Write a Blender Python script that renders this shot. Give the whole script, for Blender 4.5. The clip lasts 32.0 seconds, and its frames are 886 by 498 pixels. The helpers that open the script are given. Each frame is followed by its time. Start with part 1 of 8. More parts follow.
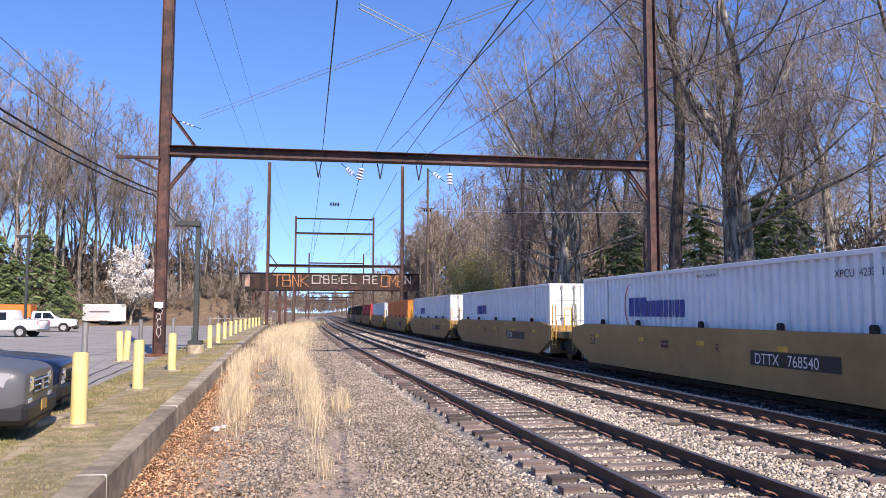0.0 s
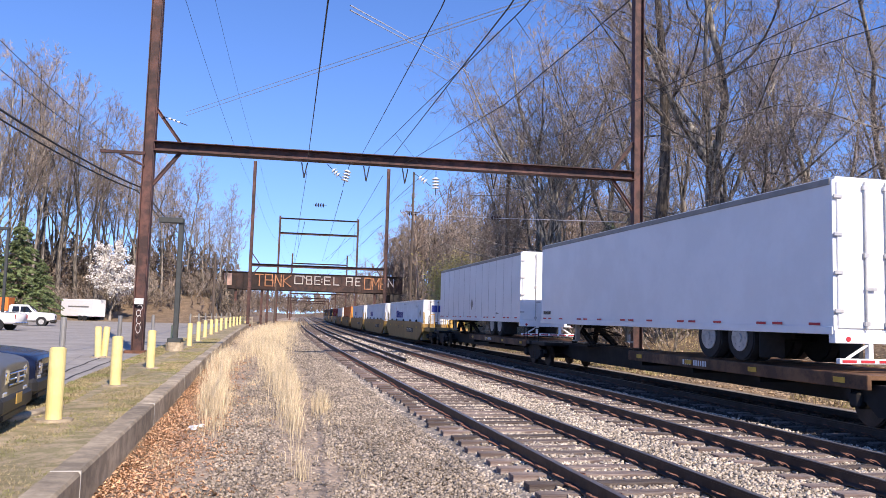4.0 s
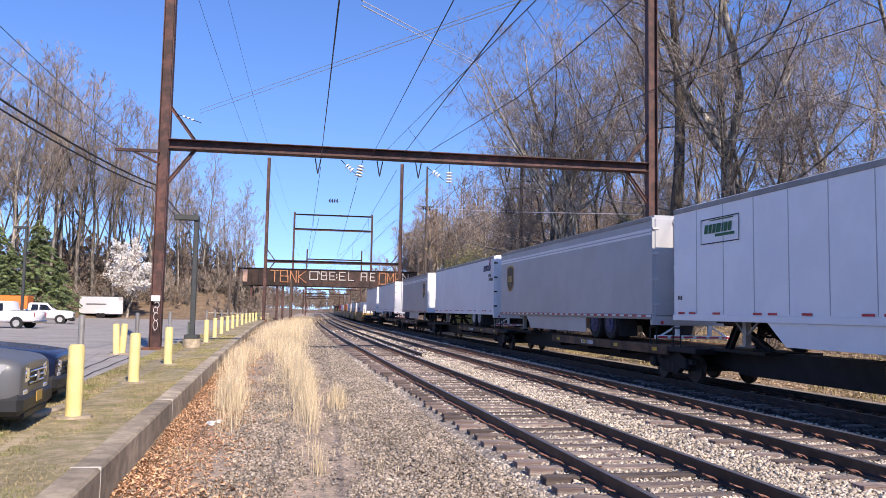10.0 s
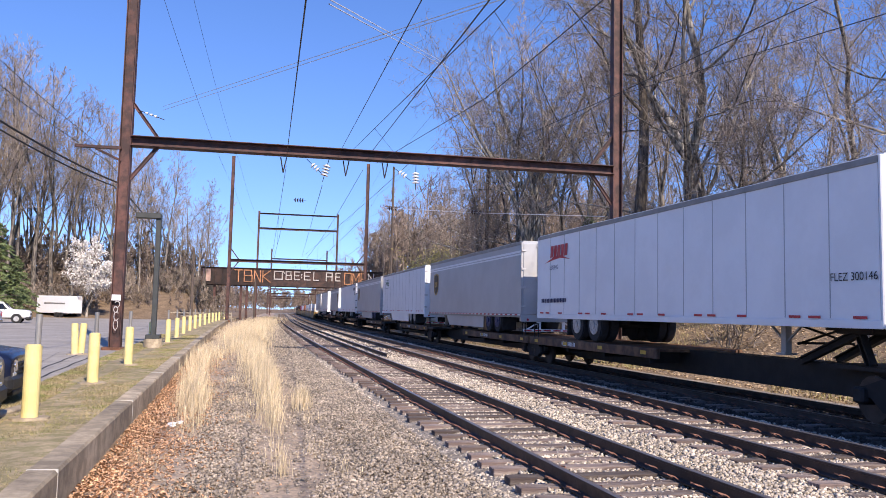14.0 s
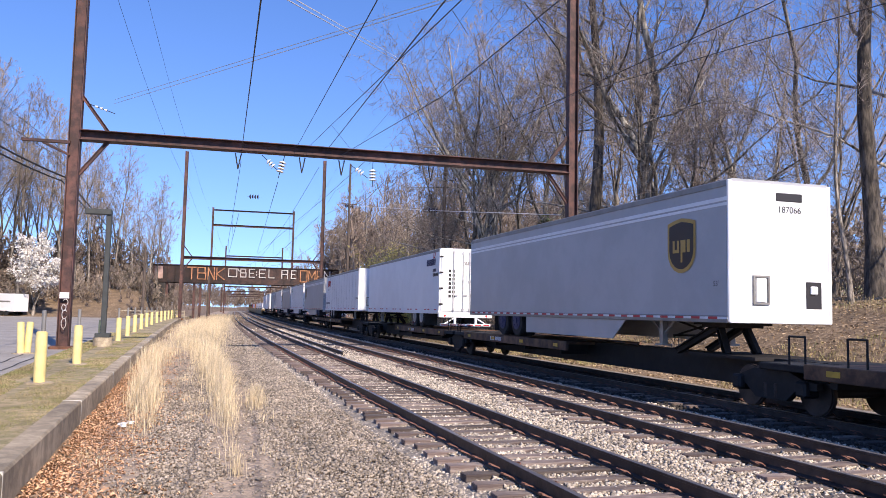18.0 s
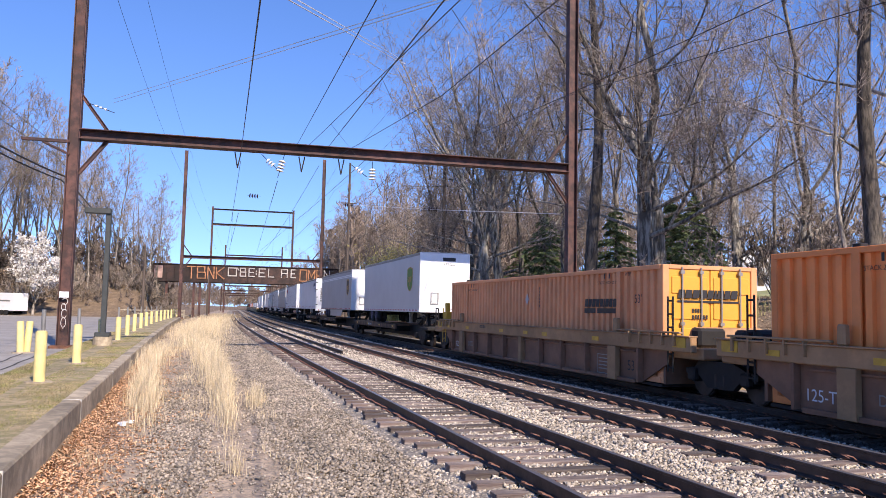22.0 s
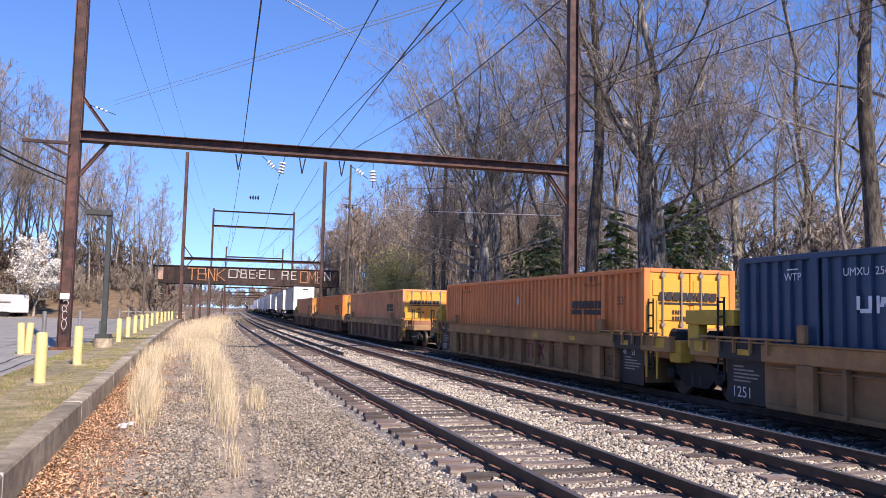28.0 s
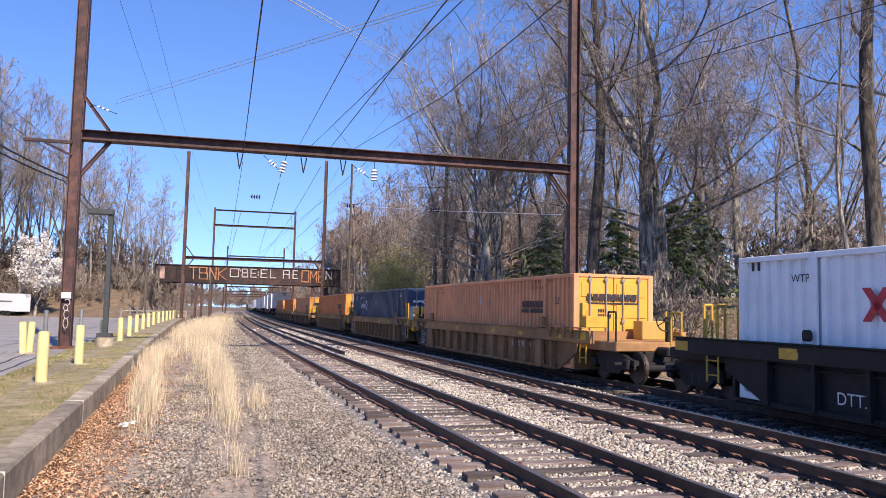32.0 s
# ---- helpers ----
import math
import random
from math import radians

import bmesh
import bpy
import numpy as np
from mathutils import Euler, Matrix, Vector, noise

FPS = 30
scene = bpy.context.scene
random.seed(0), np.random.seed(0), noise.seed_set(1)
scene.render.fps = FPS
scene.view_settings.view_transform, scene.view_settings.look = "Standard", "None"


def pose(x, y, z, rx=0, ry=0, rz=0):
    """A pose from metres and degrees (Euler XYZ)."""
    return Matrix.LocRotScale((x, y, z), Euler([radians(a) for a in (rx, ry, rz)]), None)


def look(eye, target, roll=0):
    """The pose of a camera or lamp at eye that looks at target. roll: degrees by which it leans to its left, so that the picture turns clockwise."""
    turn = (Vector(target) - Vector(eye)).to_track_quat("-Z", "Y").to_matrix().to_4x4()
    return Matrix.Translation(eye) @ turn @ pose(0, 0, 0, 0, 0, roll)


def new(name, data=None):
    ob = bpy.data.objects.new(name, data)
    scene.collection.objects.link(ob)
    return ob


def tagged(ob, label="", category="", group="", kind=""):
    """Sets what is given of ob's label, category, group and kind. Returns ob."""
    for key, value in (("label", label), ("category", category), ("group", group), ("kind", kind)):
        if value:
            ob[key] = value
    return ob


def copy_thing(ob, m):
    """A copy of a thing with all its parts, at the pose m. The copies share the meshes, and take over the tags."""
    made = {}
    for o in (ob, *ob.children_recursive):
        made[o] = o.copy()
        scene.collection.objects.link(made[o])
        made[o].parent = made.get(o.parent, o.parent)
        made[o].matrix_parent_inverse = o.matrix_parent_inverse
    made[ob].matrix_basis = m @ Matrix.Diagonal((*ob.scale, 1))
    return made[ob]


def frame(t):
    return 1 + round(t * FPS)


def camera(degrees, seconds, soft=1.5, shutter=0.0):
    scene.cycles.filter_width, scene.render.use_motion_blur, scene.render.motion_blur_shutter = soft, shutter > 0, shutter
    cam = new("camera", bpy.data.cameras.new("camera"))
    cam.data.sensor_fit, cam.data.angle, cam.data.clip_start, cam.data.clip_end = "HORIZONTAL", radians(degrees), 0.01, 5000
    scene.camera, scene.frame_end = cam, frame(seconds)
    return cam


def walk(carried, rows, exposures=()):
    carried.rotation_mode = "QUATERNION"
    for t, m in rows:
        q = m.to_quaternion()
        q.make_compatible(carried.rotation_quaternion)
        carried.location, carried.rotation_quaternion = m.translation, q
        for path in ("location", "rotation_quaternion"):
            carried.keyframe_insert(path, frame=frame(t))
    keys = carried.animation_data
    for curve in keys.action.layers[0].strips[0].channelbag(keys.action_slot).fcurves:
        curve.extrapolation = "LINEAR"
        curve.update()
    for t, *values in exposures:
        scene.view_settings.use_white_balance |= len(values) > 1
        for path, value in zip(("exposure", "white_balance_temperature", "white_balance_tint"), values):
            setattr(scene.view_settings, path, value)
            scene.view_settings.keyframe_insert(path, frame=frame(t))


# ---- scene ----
# ------------------------------------------------------------ camera
cam = camera(58.72, 32.0, soft=0.85)
EYE = (0.0, 0.0, 1.776)


def aim(pitch, roll, yaw):
    p, y = radians(pitch), radians(yaw)
    d = Vector((-math.sin(y) * math.cos(p), math.cos(y) * math.cos(p), math.sin(p)))
    return look(EYE, Vector(EYE) + d, roll)


# seconds, pitch, roll, yaw in degrees: a phone held by hand at one spot, panned once
TURNS = (
    (0, 4.646, 0.087, -8.997),
    (0.5, 4.652, 0.049, -8.996),
    (1, 4.655, 0.157, -9.036),
    (1.5, 4.669, 0.306, -9.169),
    (2, 4.733, 0.615, -9.461),
    (2.5, 4.837, 1.045, -9.883),
    (3, 4.975, 1.479, -10.216),
    (3.5, 5.021, 1.650, -10.306),
    (5.5, 4.617, 1.051, -9.250),
    (6, 4.602, 1.037, -9.141),
    (6.5, 4.600, 1.027, -9.127),
    (7, 4.587, 1.095, -9.130),
    (7.5, 4.536, 1.059, -9.125),
    (8, 4.481, 1.032, -9.171),
    (8.5, 4.478, 1.040, -9.190),
    (9, 4.476, 1.022, -9.188),
    (9.5, 4.475, 1.018, -9.177),
    (10, 4.533, 1.073, -9.131),
    (10.5, 4.540, 1.047, -9.083),
    (11, 4.552, 1.011, -9.073),
    (11.5, 4.582, 1.066, -9.089),
    (12, 4.592, 1.090, -9.125),
    (12.5, 4.589, 1.097, -9.199),
    (13, 4.583, 1.145, -9.623),
    (13.5, 4.604, 1.159, -10.442),
    (14, 4.622, 1.272, -11.615),
    (14.5, 4.637, 1.305, -12.955),
    (16.5, 4.586, 1.179, -14.873),
    (17, 4.559, 1.166, -14.816),
    (17.5, 4.522, 1.192, -14.770),
    (18, 4.523, 1.195, -14.765),
    (18.5, 4.521, 1.185, -14.791),
    (19, 4.523, 1.187, -14.818),
    (19.5, 4.523, 1.187, -14.818),
    (20, 4.523, 1.187, -14.818),
    (20.5, 4.523, 1.187, -14.818),
    (21, 4.517, 1.187, -14.780),
    (21.5, 4.484, 1.119, -14.789),
    (22, 4.458, 1.177, -14.790),
    (22.5, 4.461, 1.186, -14.808),
    (23, 4.462, 1.198, -14.766),
    (23.5, 4.479, 1.151, -14.763),
    (24, 4.502, 1.136, -14.748),
    (24.5, 4.521, 1.196, -14.719),
    (25, 4.518, 1.158, -14.737),
    (25.5, 4.524, 1.110, -14.740),
    (27.5, 4.552, 1.105, -14.752),
    (28, 4.582, 1.186, -14.742),
    (28.5, 4.582, 1.189, -14.726),
    (29, 4.577, 1.194, -14.707),
    (29.5, 4.559, 1.144, -14.700),
    (30, 4.527, 1.133, -14.697),
    (30.5, 4.521, 1.175, -14.699),
    (31, 4.522, 1.205, -14.694),
    (31.5, 4.521, 1.204, -14.667),
    (32, 4.518, 1.195, -14.652),
)
EXPO = 0.76
walk(cam, [(t, aim(p, r, y)) for t, p, r, y in TURNS], [(0, EXPO, 6720, 16), (32, EXPO, 6720, 16)])

# ------------------------------------------------------------ light
SUN_AZ, SUN_EL = radians(165.0), radians(37.5)
world = bpy.data.worlds.new("sky")
scene.world = world
world.use_nodes = True
_wn = world.node_tree
_sky = _wn.nodes.new("ShaderNodeTexSky")
_sky.sky_type = "NISHITA"
_sky.sun_disc = False
_sky.sun_elevation, _sky.sun_rotation = SUN_EL, SUN_AZ
_sky.air_density, _sky.dust_density, _sky.ozone_density = 1.0, 0.0, 2.5
_wn.nodes["Background"].inputs["Strength"].default_value = 0.15
_sky.altitude = 400.0
_sat = _wn.nodes.new("ShaderNodeHueSaturation")
_sat.inputs["Saturation"].default_value = 1.23
_sat.inputs["Hue"].default_value = 0.513
_tc = _wn.nodes.new("ShaderNodeTexCoord")
_lift = _wn.nodes.new("ShaderNodeMapping")
_lift.inputs["Location"].default_value = (0, 0, 0.135)
_unit = _wn.nodes.new("ShaderNodeVectorMath")
_unit.operation = "NORMALIZE"
_wn.links.new(_tc.outputs["Generated"], _lift.inputs[0])
_wn.links.new(_lift.outputs[0], _unit.inputs[0])
_wn.links.new(_unit.outputs[0], _sky.inputs[0])
_wn.links.new(_sky.outputs[0], _sat.inputs["Color"])
_wn.links.new(_sat.outputs[0], _wn.nodes["Background"].inputs["Color"])
_sd = bpy.data.lights.new("sun", "SUN")
_sd.energy, _sd.angle, _sd.color = 4.1, radians(0.53), (1.0, 0.90, 0.76)
sun = new("sun", _sd)
_v = Vector((math.sin(SUN_AZ) * math.cos(SUN_EL), math.cos(SUN_AZ) * math.cos(SUN_EL), math.sin(SUN_EL)))
sun.matrix_world = look(_v * 50, (0, 0, 0))


# ------------------------------------------------------------ materials
def mat(name, col, rough=0.7, metal=0.0, var=0.25, scale=3.0, bump=0.0, bscale=None, col2=None, stain=0.0, coord="Object", mix=(0.42, 0.6), stretch=(1, 1, 1), rand=0.0, island=0.0, spec=None):
    """Two scales of variation: fine grain and large stains, with a bump from the grain."""
    m = bpy.data.materials.new(name)
    m.use_nodes = True
    nt = m.node_tree
    b = nt.nodes["Principled BSDF"]
    N = nt.nodes.new
    L = nt.links.new
    tc = N("ShaderNodeTexCoord")
    mp = N("ShaderNodeMapping")
    mp.inputs["Scale"].default_value = stretch
    L(tc.outputs[coord], mp.inputs[0])
    n1 = N("ShaderNodeTexNoise")
    n1.inputs["Scale"].default_value, n1.inputs["Detail"].default_value, n1.inputs["Roughness"].default_value = scale, 6, 0.65
    L(mp.outputs[0], n1.inputs[0])
    n2 = N("ShaderNodeTexNoise")
    n2.inputs["Scale"].default_value, n2.inputs["Detail"].default_value = scale * 0.13, 3
    L(mp.outputs[0], n2.inputs[0])
    c2 = col2 or tuple(c * (1 - var) for c in col)
    mx = N("ShaderNodeMix")
    mx.data_type = "RGBA"
    mx.inputs[6].default_value, mx.inputs[7].default_value = (*c2, 1), (*col, 1)
    rp = N("ShaderNodeMapRange")
    rp.inputs[1].default_value, rp.inputs[2].default_value = mix
    L(n1.outputs[0], rp.inputs[0])
    L(rp.outputs[0], mx.inputs[0])
    out = mx.outputs[2]
    hv = N("ShaderNodeHueSaturation")
    val = N("ShaderNodeMapRange")
    val.inputs[1].default_value, val.inputs[2].default_value = 0.3, 0.7
    val.inputs[3].default_value, val.inputs[4].default_value = 1 - var * 0.7 - stain, 1 + var * 0.5
    L(n2.outputs[0], val.inputs[0])
    L(val.outputs[0], hv.inputs["Value"])
    L(out, hv.inputs["Color"])
    out = hv.outputs[0]
    if rand or island:
        src = N("ShaderNodeObjectInfo").outputs["Random"] if rand else N("ShaderNodeNewGeometry").outputs["Random Per Island"]
        amt = rand or island
        r2 = N("ShaderNodeMapRange")
        r2.inputs[3].default_value, r2.inputs[4].default_value = 1 - amt, 1 + amt
        L(src, r2.inputs[0])
        h2 = N("ShaderNodeHueSaturation")
        L(r2.outputs[0], h2.inputs["Value"])
        L(out, h2.inputs["Color"])
        out = h2.outputs[0]
    L(out, b.inputs["Base Color"])
    b.inputs["Roughness"].default_value, b.inputs["Metallic"].default_value = rough, metal
    if spec is not None:
        b.inputs["Specular IOR Level"].default_value = spec
    if bump:
        n3 = N("ShaderNodeTexNoise")
        n3.inputs["Scale"].default_value, n3.inputs["Detail"].default_value = bscale or scale * 3, 4
        L(mp.outputs[0], n3.inputs[0])
        bp = N("ShaderNodeBump")
        bp.inputs["Strength"].default_value, bp.inputs["Distance"].default_value = bump, 0.02
        L(n3.outputs[0], bp.inputs["Height"])
        L(bp.outputs[0], b.inputs["Normal"])
    return m


M = {}
M["soil"] = mat("soil", (0.27, 0.195, 0.12), 0.95, var=0.45, scale=5.0, bump=1.0, bscale=14, col2=(0.13, 0.085, 0.05), mix=(0.38, 0.62))
M["ballast"] = mat("ballast_bed", (0.34, 0.29, 0.23), 0.95, var=0.5, scale=22, bump=1.0, bscale=30, col2=(0.17, 0.15, 0.13))
M["stone"] = mat("ballast_stone", (0.54, 0.465, 0.375), 0.9, var=0.3, scale=9, bump=0.3, island=0.55)
M["path"] = mat("cinder_path", (0.44, 0.335, 0.235), 0.95, var=0.4, scale=14, bump=0.8, bscale=30, col2=(0.25, 0.20, 0.155))
M["leaf"] = mat("dry_leaf", (0.68, 0.41, 0.24), 0.85, var=0.3, scale=14, island=0.4)
M["asphalt"] = mat("worn_asphalt", (0.34, 0.315, 0.285), 0.9, var=0.16, scale=3.2, bump=0.25, bscale=60, stain=0.12)
M["turf"] = mat("thin_turf", (0.40, 0.315, 0.20), 0.95, var=0.4, scale=4.5, bump=0.8, bscale=40, col2=(0.235, 0.205, 0.10))
M["rusty"] = mat("rust_crusted_steel", (0.20, 0.085, 0.045), 0.85, var=0.5, scale=6, bump=0.4)
# abutment masonry with the shadow under the bridge put into its base colour
M["abutment_shade"] = mat("shaded_masonry", (0.07, 0.06, 0.052), 0.9, var=0.5, scale=1.2, bump=0.5, bscale=8, col2=(0.03, 0.027, 0.025))
M["concrete"] = mat("weathered_concrete", (0.47, 0.385, 0.27), 0.9, var=0.35, scale=4, bump=0.4, bscale=30, stain=0.25)
M["caulk"] = mat("pale_joint_caulk", (0.62, 0.59, 0.52), 0.8, var=0.2, scale=9)
M["grey"] = mat("grey_trim", (0.30, 0.29, 0.27), 0.5, metal=0.3, var=0.2, scale=2)
M["steel"] = mat("rusty_painted_steel", (0.125, 0.058, 0.048), 0.7, metal=0.15, var=0.45, scale=2.4, bump=0.25, bscale=30, col2=(0.055, 0.03, 0.027), stain=0.15)
M["rail"] = mat("rail_steel", (0.072, 0.05, 0.042), 0.6, metal=0.4, var=0.35, scale=5, bump=0.15)
M["railtop"] = mat("worn_rail_head", (0.30, 0.26, 0.23), 0.4, metal=0.7, var=0.2, scale=6, stretch=(1, 0.1, 1))
M["tie"] = mat("weathered_tie", (0.215, 0.175, 0.15), 0.95, var=0.4, scale=6, bump=0.7, bscale=20, col2=(0.11, 0.08, 0.07), stretch=(0.3, 3, 3), rand=0.5)
M["yellow"] = mat("yellow_paint", (0.82, 0.68, 0.29), 0.6, var=0.12, scale=4, bump=0.1)
M["bark"] = mat("bark", (0.34, 0.295, 0.24), 0.95, var=0.6, scale=4, bump=0.9, bscale=12, col2=(0.07, 0.06, 0.05), stretch=(2, 2, 0.4), rand=0.4)
M["palebark"] = mat("pale_bark", (0.45, 0.41, 0.345), 0.95, var=0.55, scale=3, bump=0.9, bscale=12, col2=(0.10, 0.09, 0.075), stretch=(2, 2, 0.35), rand=0.2)
M["darkbark"] = mat("dark_bark", (0.15, 0.125, 0.10), 0.95, var=0.5, scale=4, bump=1.0, bscale=10, col2=(0.045, 0.038, 0.032), stretch=(2, 2, 0.4), rand=0.2)
M["twig"] = mat("twig_bark", (0.35, 0.285, 0.23), 0.95, var=0.3, scale=2, rand=0.35, island=0.0)
M["farwood"] = mat("far_twig_bark", (0.32, 0.25, 0.20), 0.95, var=0.4, scale=0.3, island=0.45)
M["dark"] = mat("grimy_black_steel", (0.021, 0.018, 0.017), 0.7, metal=0.2, var=0.4, scale=3, bump=0.2)
M["wire"] = mat("wire", (0.02, 0.02, 0.02), 0.6, var=0.1)
M["cwhite"] = mat("white_container_paint", (0.82, 0.83, 0.83), 0.45, var=0.07, scale=1.5, stain=0.06, bump=0.05)
M["twhite"] = mat("white_trailer_panel", (0.82, 0.83, 0.84), 0.35, var=0.05, scale=1.0, stain=0.05)
M["tgrey"] = mat("grey_trailer_panel", (0.44, 0.445, 0.45), 0.4, var=0.08, scale=1.0, stain=0.08)
M["orange"] = mat("orange_container_paint", (0.86, 0.26, 0.065), 0.5, var=0.10, scale=1.5, stain=0.1, bump=0.05, rand=0.1)
M["blue"] = mat("navy_container_paint", (0.030, 0.060, 0.115), 0.45, var=0.12, scale=1.5, stain=0.1)
M["well"] = mat("ochre_wagon_paint", (0.36, 0.225, 0.082), 0.6, var=0.16, scale=1.6, stain=0.14, bump=0.1)
M["wellb"] = mat("dusty_brown_wagon_paint", (0.31, 0.15, 0.085), 0.7, var=0.25, scale=1.4, stain=0.2, bump=0.1)


# ------------------------------------------------------------ mesh helpers
def part(name, bm, material, parent=None, label="", smooth=False):
    """Links a bmesh as one mesh object under a thing or a part."""
    me = bpy.data.meshes.new(name)
    bm.to_mesh(me)
    bm.free()
    return link(name, me, material, parent, label, smooth)


def link(name, me, material, parent=None, label="", smooth=False):
    if not me.materials:
        for m in material if isinstance(material, (list, tuple)) else (material,):
            me.materials.append(m)
    if smooth:
        me.shade_smooth()
    ob = new(name, me)
    if parent is not None:
        ob.parent = parent
    if label:
        ob["label"] = label
    return ob


def empty(name, m=None, label="", category="", group="", kind=""):
    ob = new(name)
    ob.empty_display_size = 0.3
    if m is not None:
        ob.matrix_basis = m
    return tagged(ob, label, category, group, kind)


def box(bm, x0, x1, y0, y1, z0, z1, bevel=0.0):
    r = bmesh.ops.create_cube(bm, size=1.0)["verts"]
    for v in r:
        v.co = ((x0 + x1) / 2 + v.co.x * (x1 - x0), (y0 + y1) / 2 + v.co.y * (y1 - y0), (z0 + z1) / 2 + v.co.z * (z1 - z0))
    if bevel:
        es = list({e for v in r for e in v.link_edges})
        bmesh.ops.bevel(bm, geom=es, offset=bevel, segments=1, affect="EDGES")
    return r


def bbox(x0, x1, y0, y1, z0, z1, bevel=0.0):
    bm = bmesh.new()
    box(bm, x0, x1, y0, y1, z0, z1, bevel)
    return bm


def tube(bm, a, b, r0, r1=None, seg=8, caps=True):
    a, b = Vector(a), Vector(b)
    r1 = r0 if r1 is None else r1
    d = b - a
    q = d.to_track_quat("Z", "Y").to_matrix().to_4x4()
    bmesh.ops.create_cone(bm, cap_ends=caps, segments=seg, radius1=r0, radius2=r1, depth=d.length, matrix=Matrix.Translation((a + b) / 2) @ q)


def rods(pairs, r, seg=6):
    bm = bmesh.new()
    for a, b in pairs:
        tube(bm, a, b, r, seg=seg)
    return bm


def beam_i(bm, a, b, w, hgt, web=0.03, up=(0, 0, 1)):
    """An H or I section from a to b in one piece: flanges of width w, hgt apart along up."""
    a, b, up = Vector(a), Vector(b), Vector(up)
    d = (b - a).normalized()
    s = d.cross(up).normalized()
    u = s.cross(d).normalized()
    x, z, t = w / 2, hgt / 2, web
    prof = [(-x, -z), (x, -z), (x, -z + t), (t / 2, -z + t), (t / 2, z - t), (x, z - t), (x, z), (-x, z), (-x, z - t), (-t / 2, z - t), (-t / 2, -z + t), (-x, -z + t)]
    rings = [[bm.verts.new(p + s * i + u * k) for i, k in prof] for p in (a, b)]
    n = len(prof)
    new_f = [bm.faces.new((rings[0][i], rings[0][(i + 1) % n], rings[1][(i + 1) % n], rings[1][i])) for i in range(n)]
    new_f += [bm.faces.new(rings[0][::-1]), bm.faces.new(rings[1])]
    bmesh.ops.recalc_face_normals(bm, faces=new_f)


def pymesh(name, verts, faces, material, parent=None, label="", smooth=False):
    me = bpy.data.meshes.new(name)
    me.from_pydata([tuple(v) for v in verts], [], [tuple(f) for f in faces])
    me.update()
    return link(name, me, material, parent, label, smooth)


# ------------------------------------------------------------ plan
X0, Y0, CURVE, SPIRAL = 1.11, 169.4, 0.0003187, 50.56
SPACING = 3.6


def centre(y, off=0.0):
    """Place and heading of the line off metres to the right of the near track's centre."""
    u = max(Y0 - y, 0.0)
    if u < SPIRAL:
        x, dx = CURVE * u**3 / (6 * SPIRAL), -CURVE * u * u / (2 * SPIRAL)
    else:
        w = u - SPIRAL
        x, dx = CURVE * SPIRAL**2 / 6 + CURVE * SPIRAL / 2 * w + CURVE * w * w / 2, -(CURVE * SPIRAL / 2 + CURVE * w)
    n = 1 / math.sqrt(1 + dx * dx)
    return X0 + x + off * n, y - off * dx * n, math.atan2(-dx, 1.0)


def wall_x(y):
    """The face of the kerb wall beside the car park."""
    return -1.60 - 0.0585 * y + 0.00011 * y * y if y < 120 else -7.04


def sstep(a, b, v):
    t = min(max((v - a) / (b - a), 0.0), 1.0)
    return t * t * (3 - 2 * t)


def ground_z(x, y):
    cx = centre(min(max(y, -150), 400), 7.2)[0]
    e = x - cx
    z = -0.36
    z += 3.1 * sstep(4.0, 16.0, e) + 0.7 * sstep(16, 34, e) + 6.6 * sstep(34, 100, e)
    hill = sstep(108, 142, y) * (1 - sstep(160, 240, y))
    z += 3.0 * hill * sstep(4.5, 8, e)
    d = wall_x(y) - x
    if d > 0:
        z += 0.26 * sstep(0, 0.4, d)
        z += 5.6 * hill * sstep(4, 9, d)
        z += 4.0 * sstep(58, 110, d)
    return z


def stations(a, b, near=1.0, far=12.0):
    ys, y = [], a
    while y < b:
        ys.append(y)
        y += near + (far - near) * sstep(40, 300, abs(y - 10))
    return ys + [b]


# ------------------------------------------------------------ ground
def make_ground():
    xs = sorted({round(v, 2) for v in (list(np.linspace(-24, 30, 82)) + [-2500, -1200, -600, -350, -220, -150, -110, -90, -78, -68, -60, -54, -48, -42, -38, -34, -30, -27] + [33, 36, 40, 45, 50, 56, 64, 74, 86, 100, 125, 160, 220, 350, 600, 1200, 2500])})
    ys = sorted({round(v, 1) for v in ([-2500, -900, -400, -200] + list(range(-120, 0, 10)) + list(np.arange(0, 60, 1.5)) + list(range(60, 170, 4)) + list(range(170, 300, 10)) + [320, 360, 420, 520, 700, 1000, 1600, 3500])})
    verts = []
    for y in ys:
        for x in xs:
            n = noise.noise(Vector((x * 0.35, y * 0.35, 0))) * 0.05
            verts.append((x, y, ground_z(x, y) + n * (1 if abs(x) < 100 else 0)))
    w = len(xs)
    faces = [(j * w + i, j * w + i + 1, (j + 1) * w + i + 1, (j + 1) * w + i) for j in range(len(ys) - 1) for i in range(w - 1)]
    return tagged(pymesh("ground", verts, faces, M["soil"], smooth=True), "brown leaf-littered soil on both sides of the tracks", "ground", kind="structure")


make_ground()


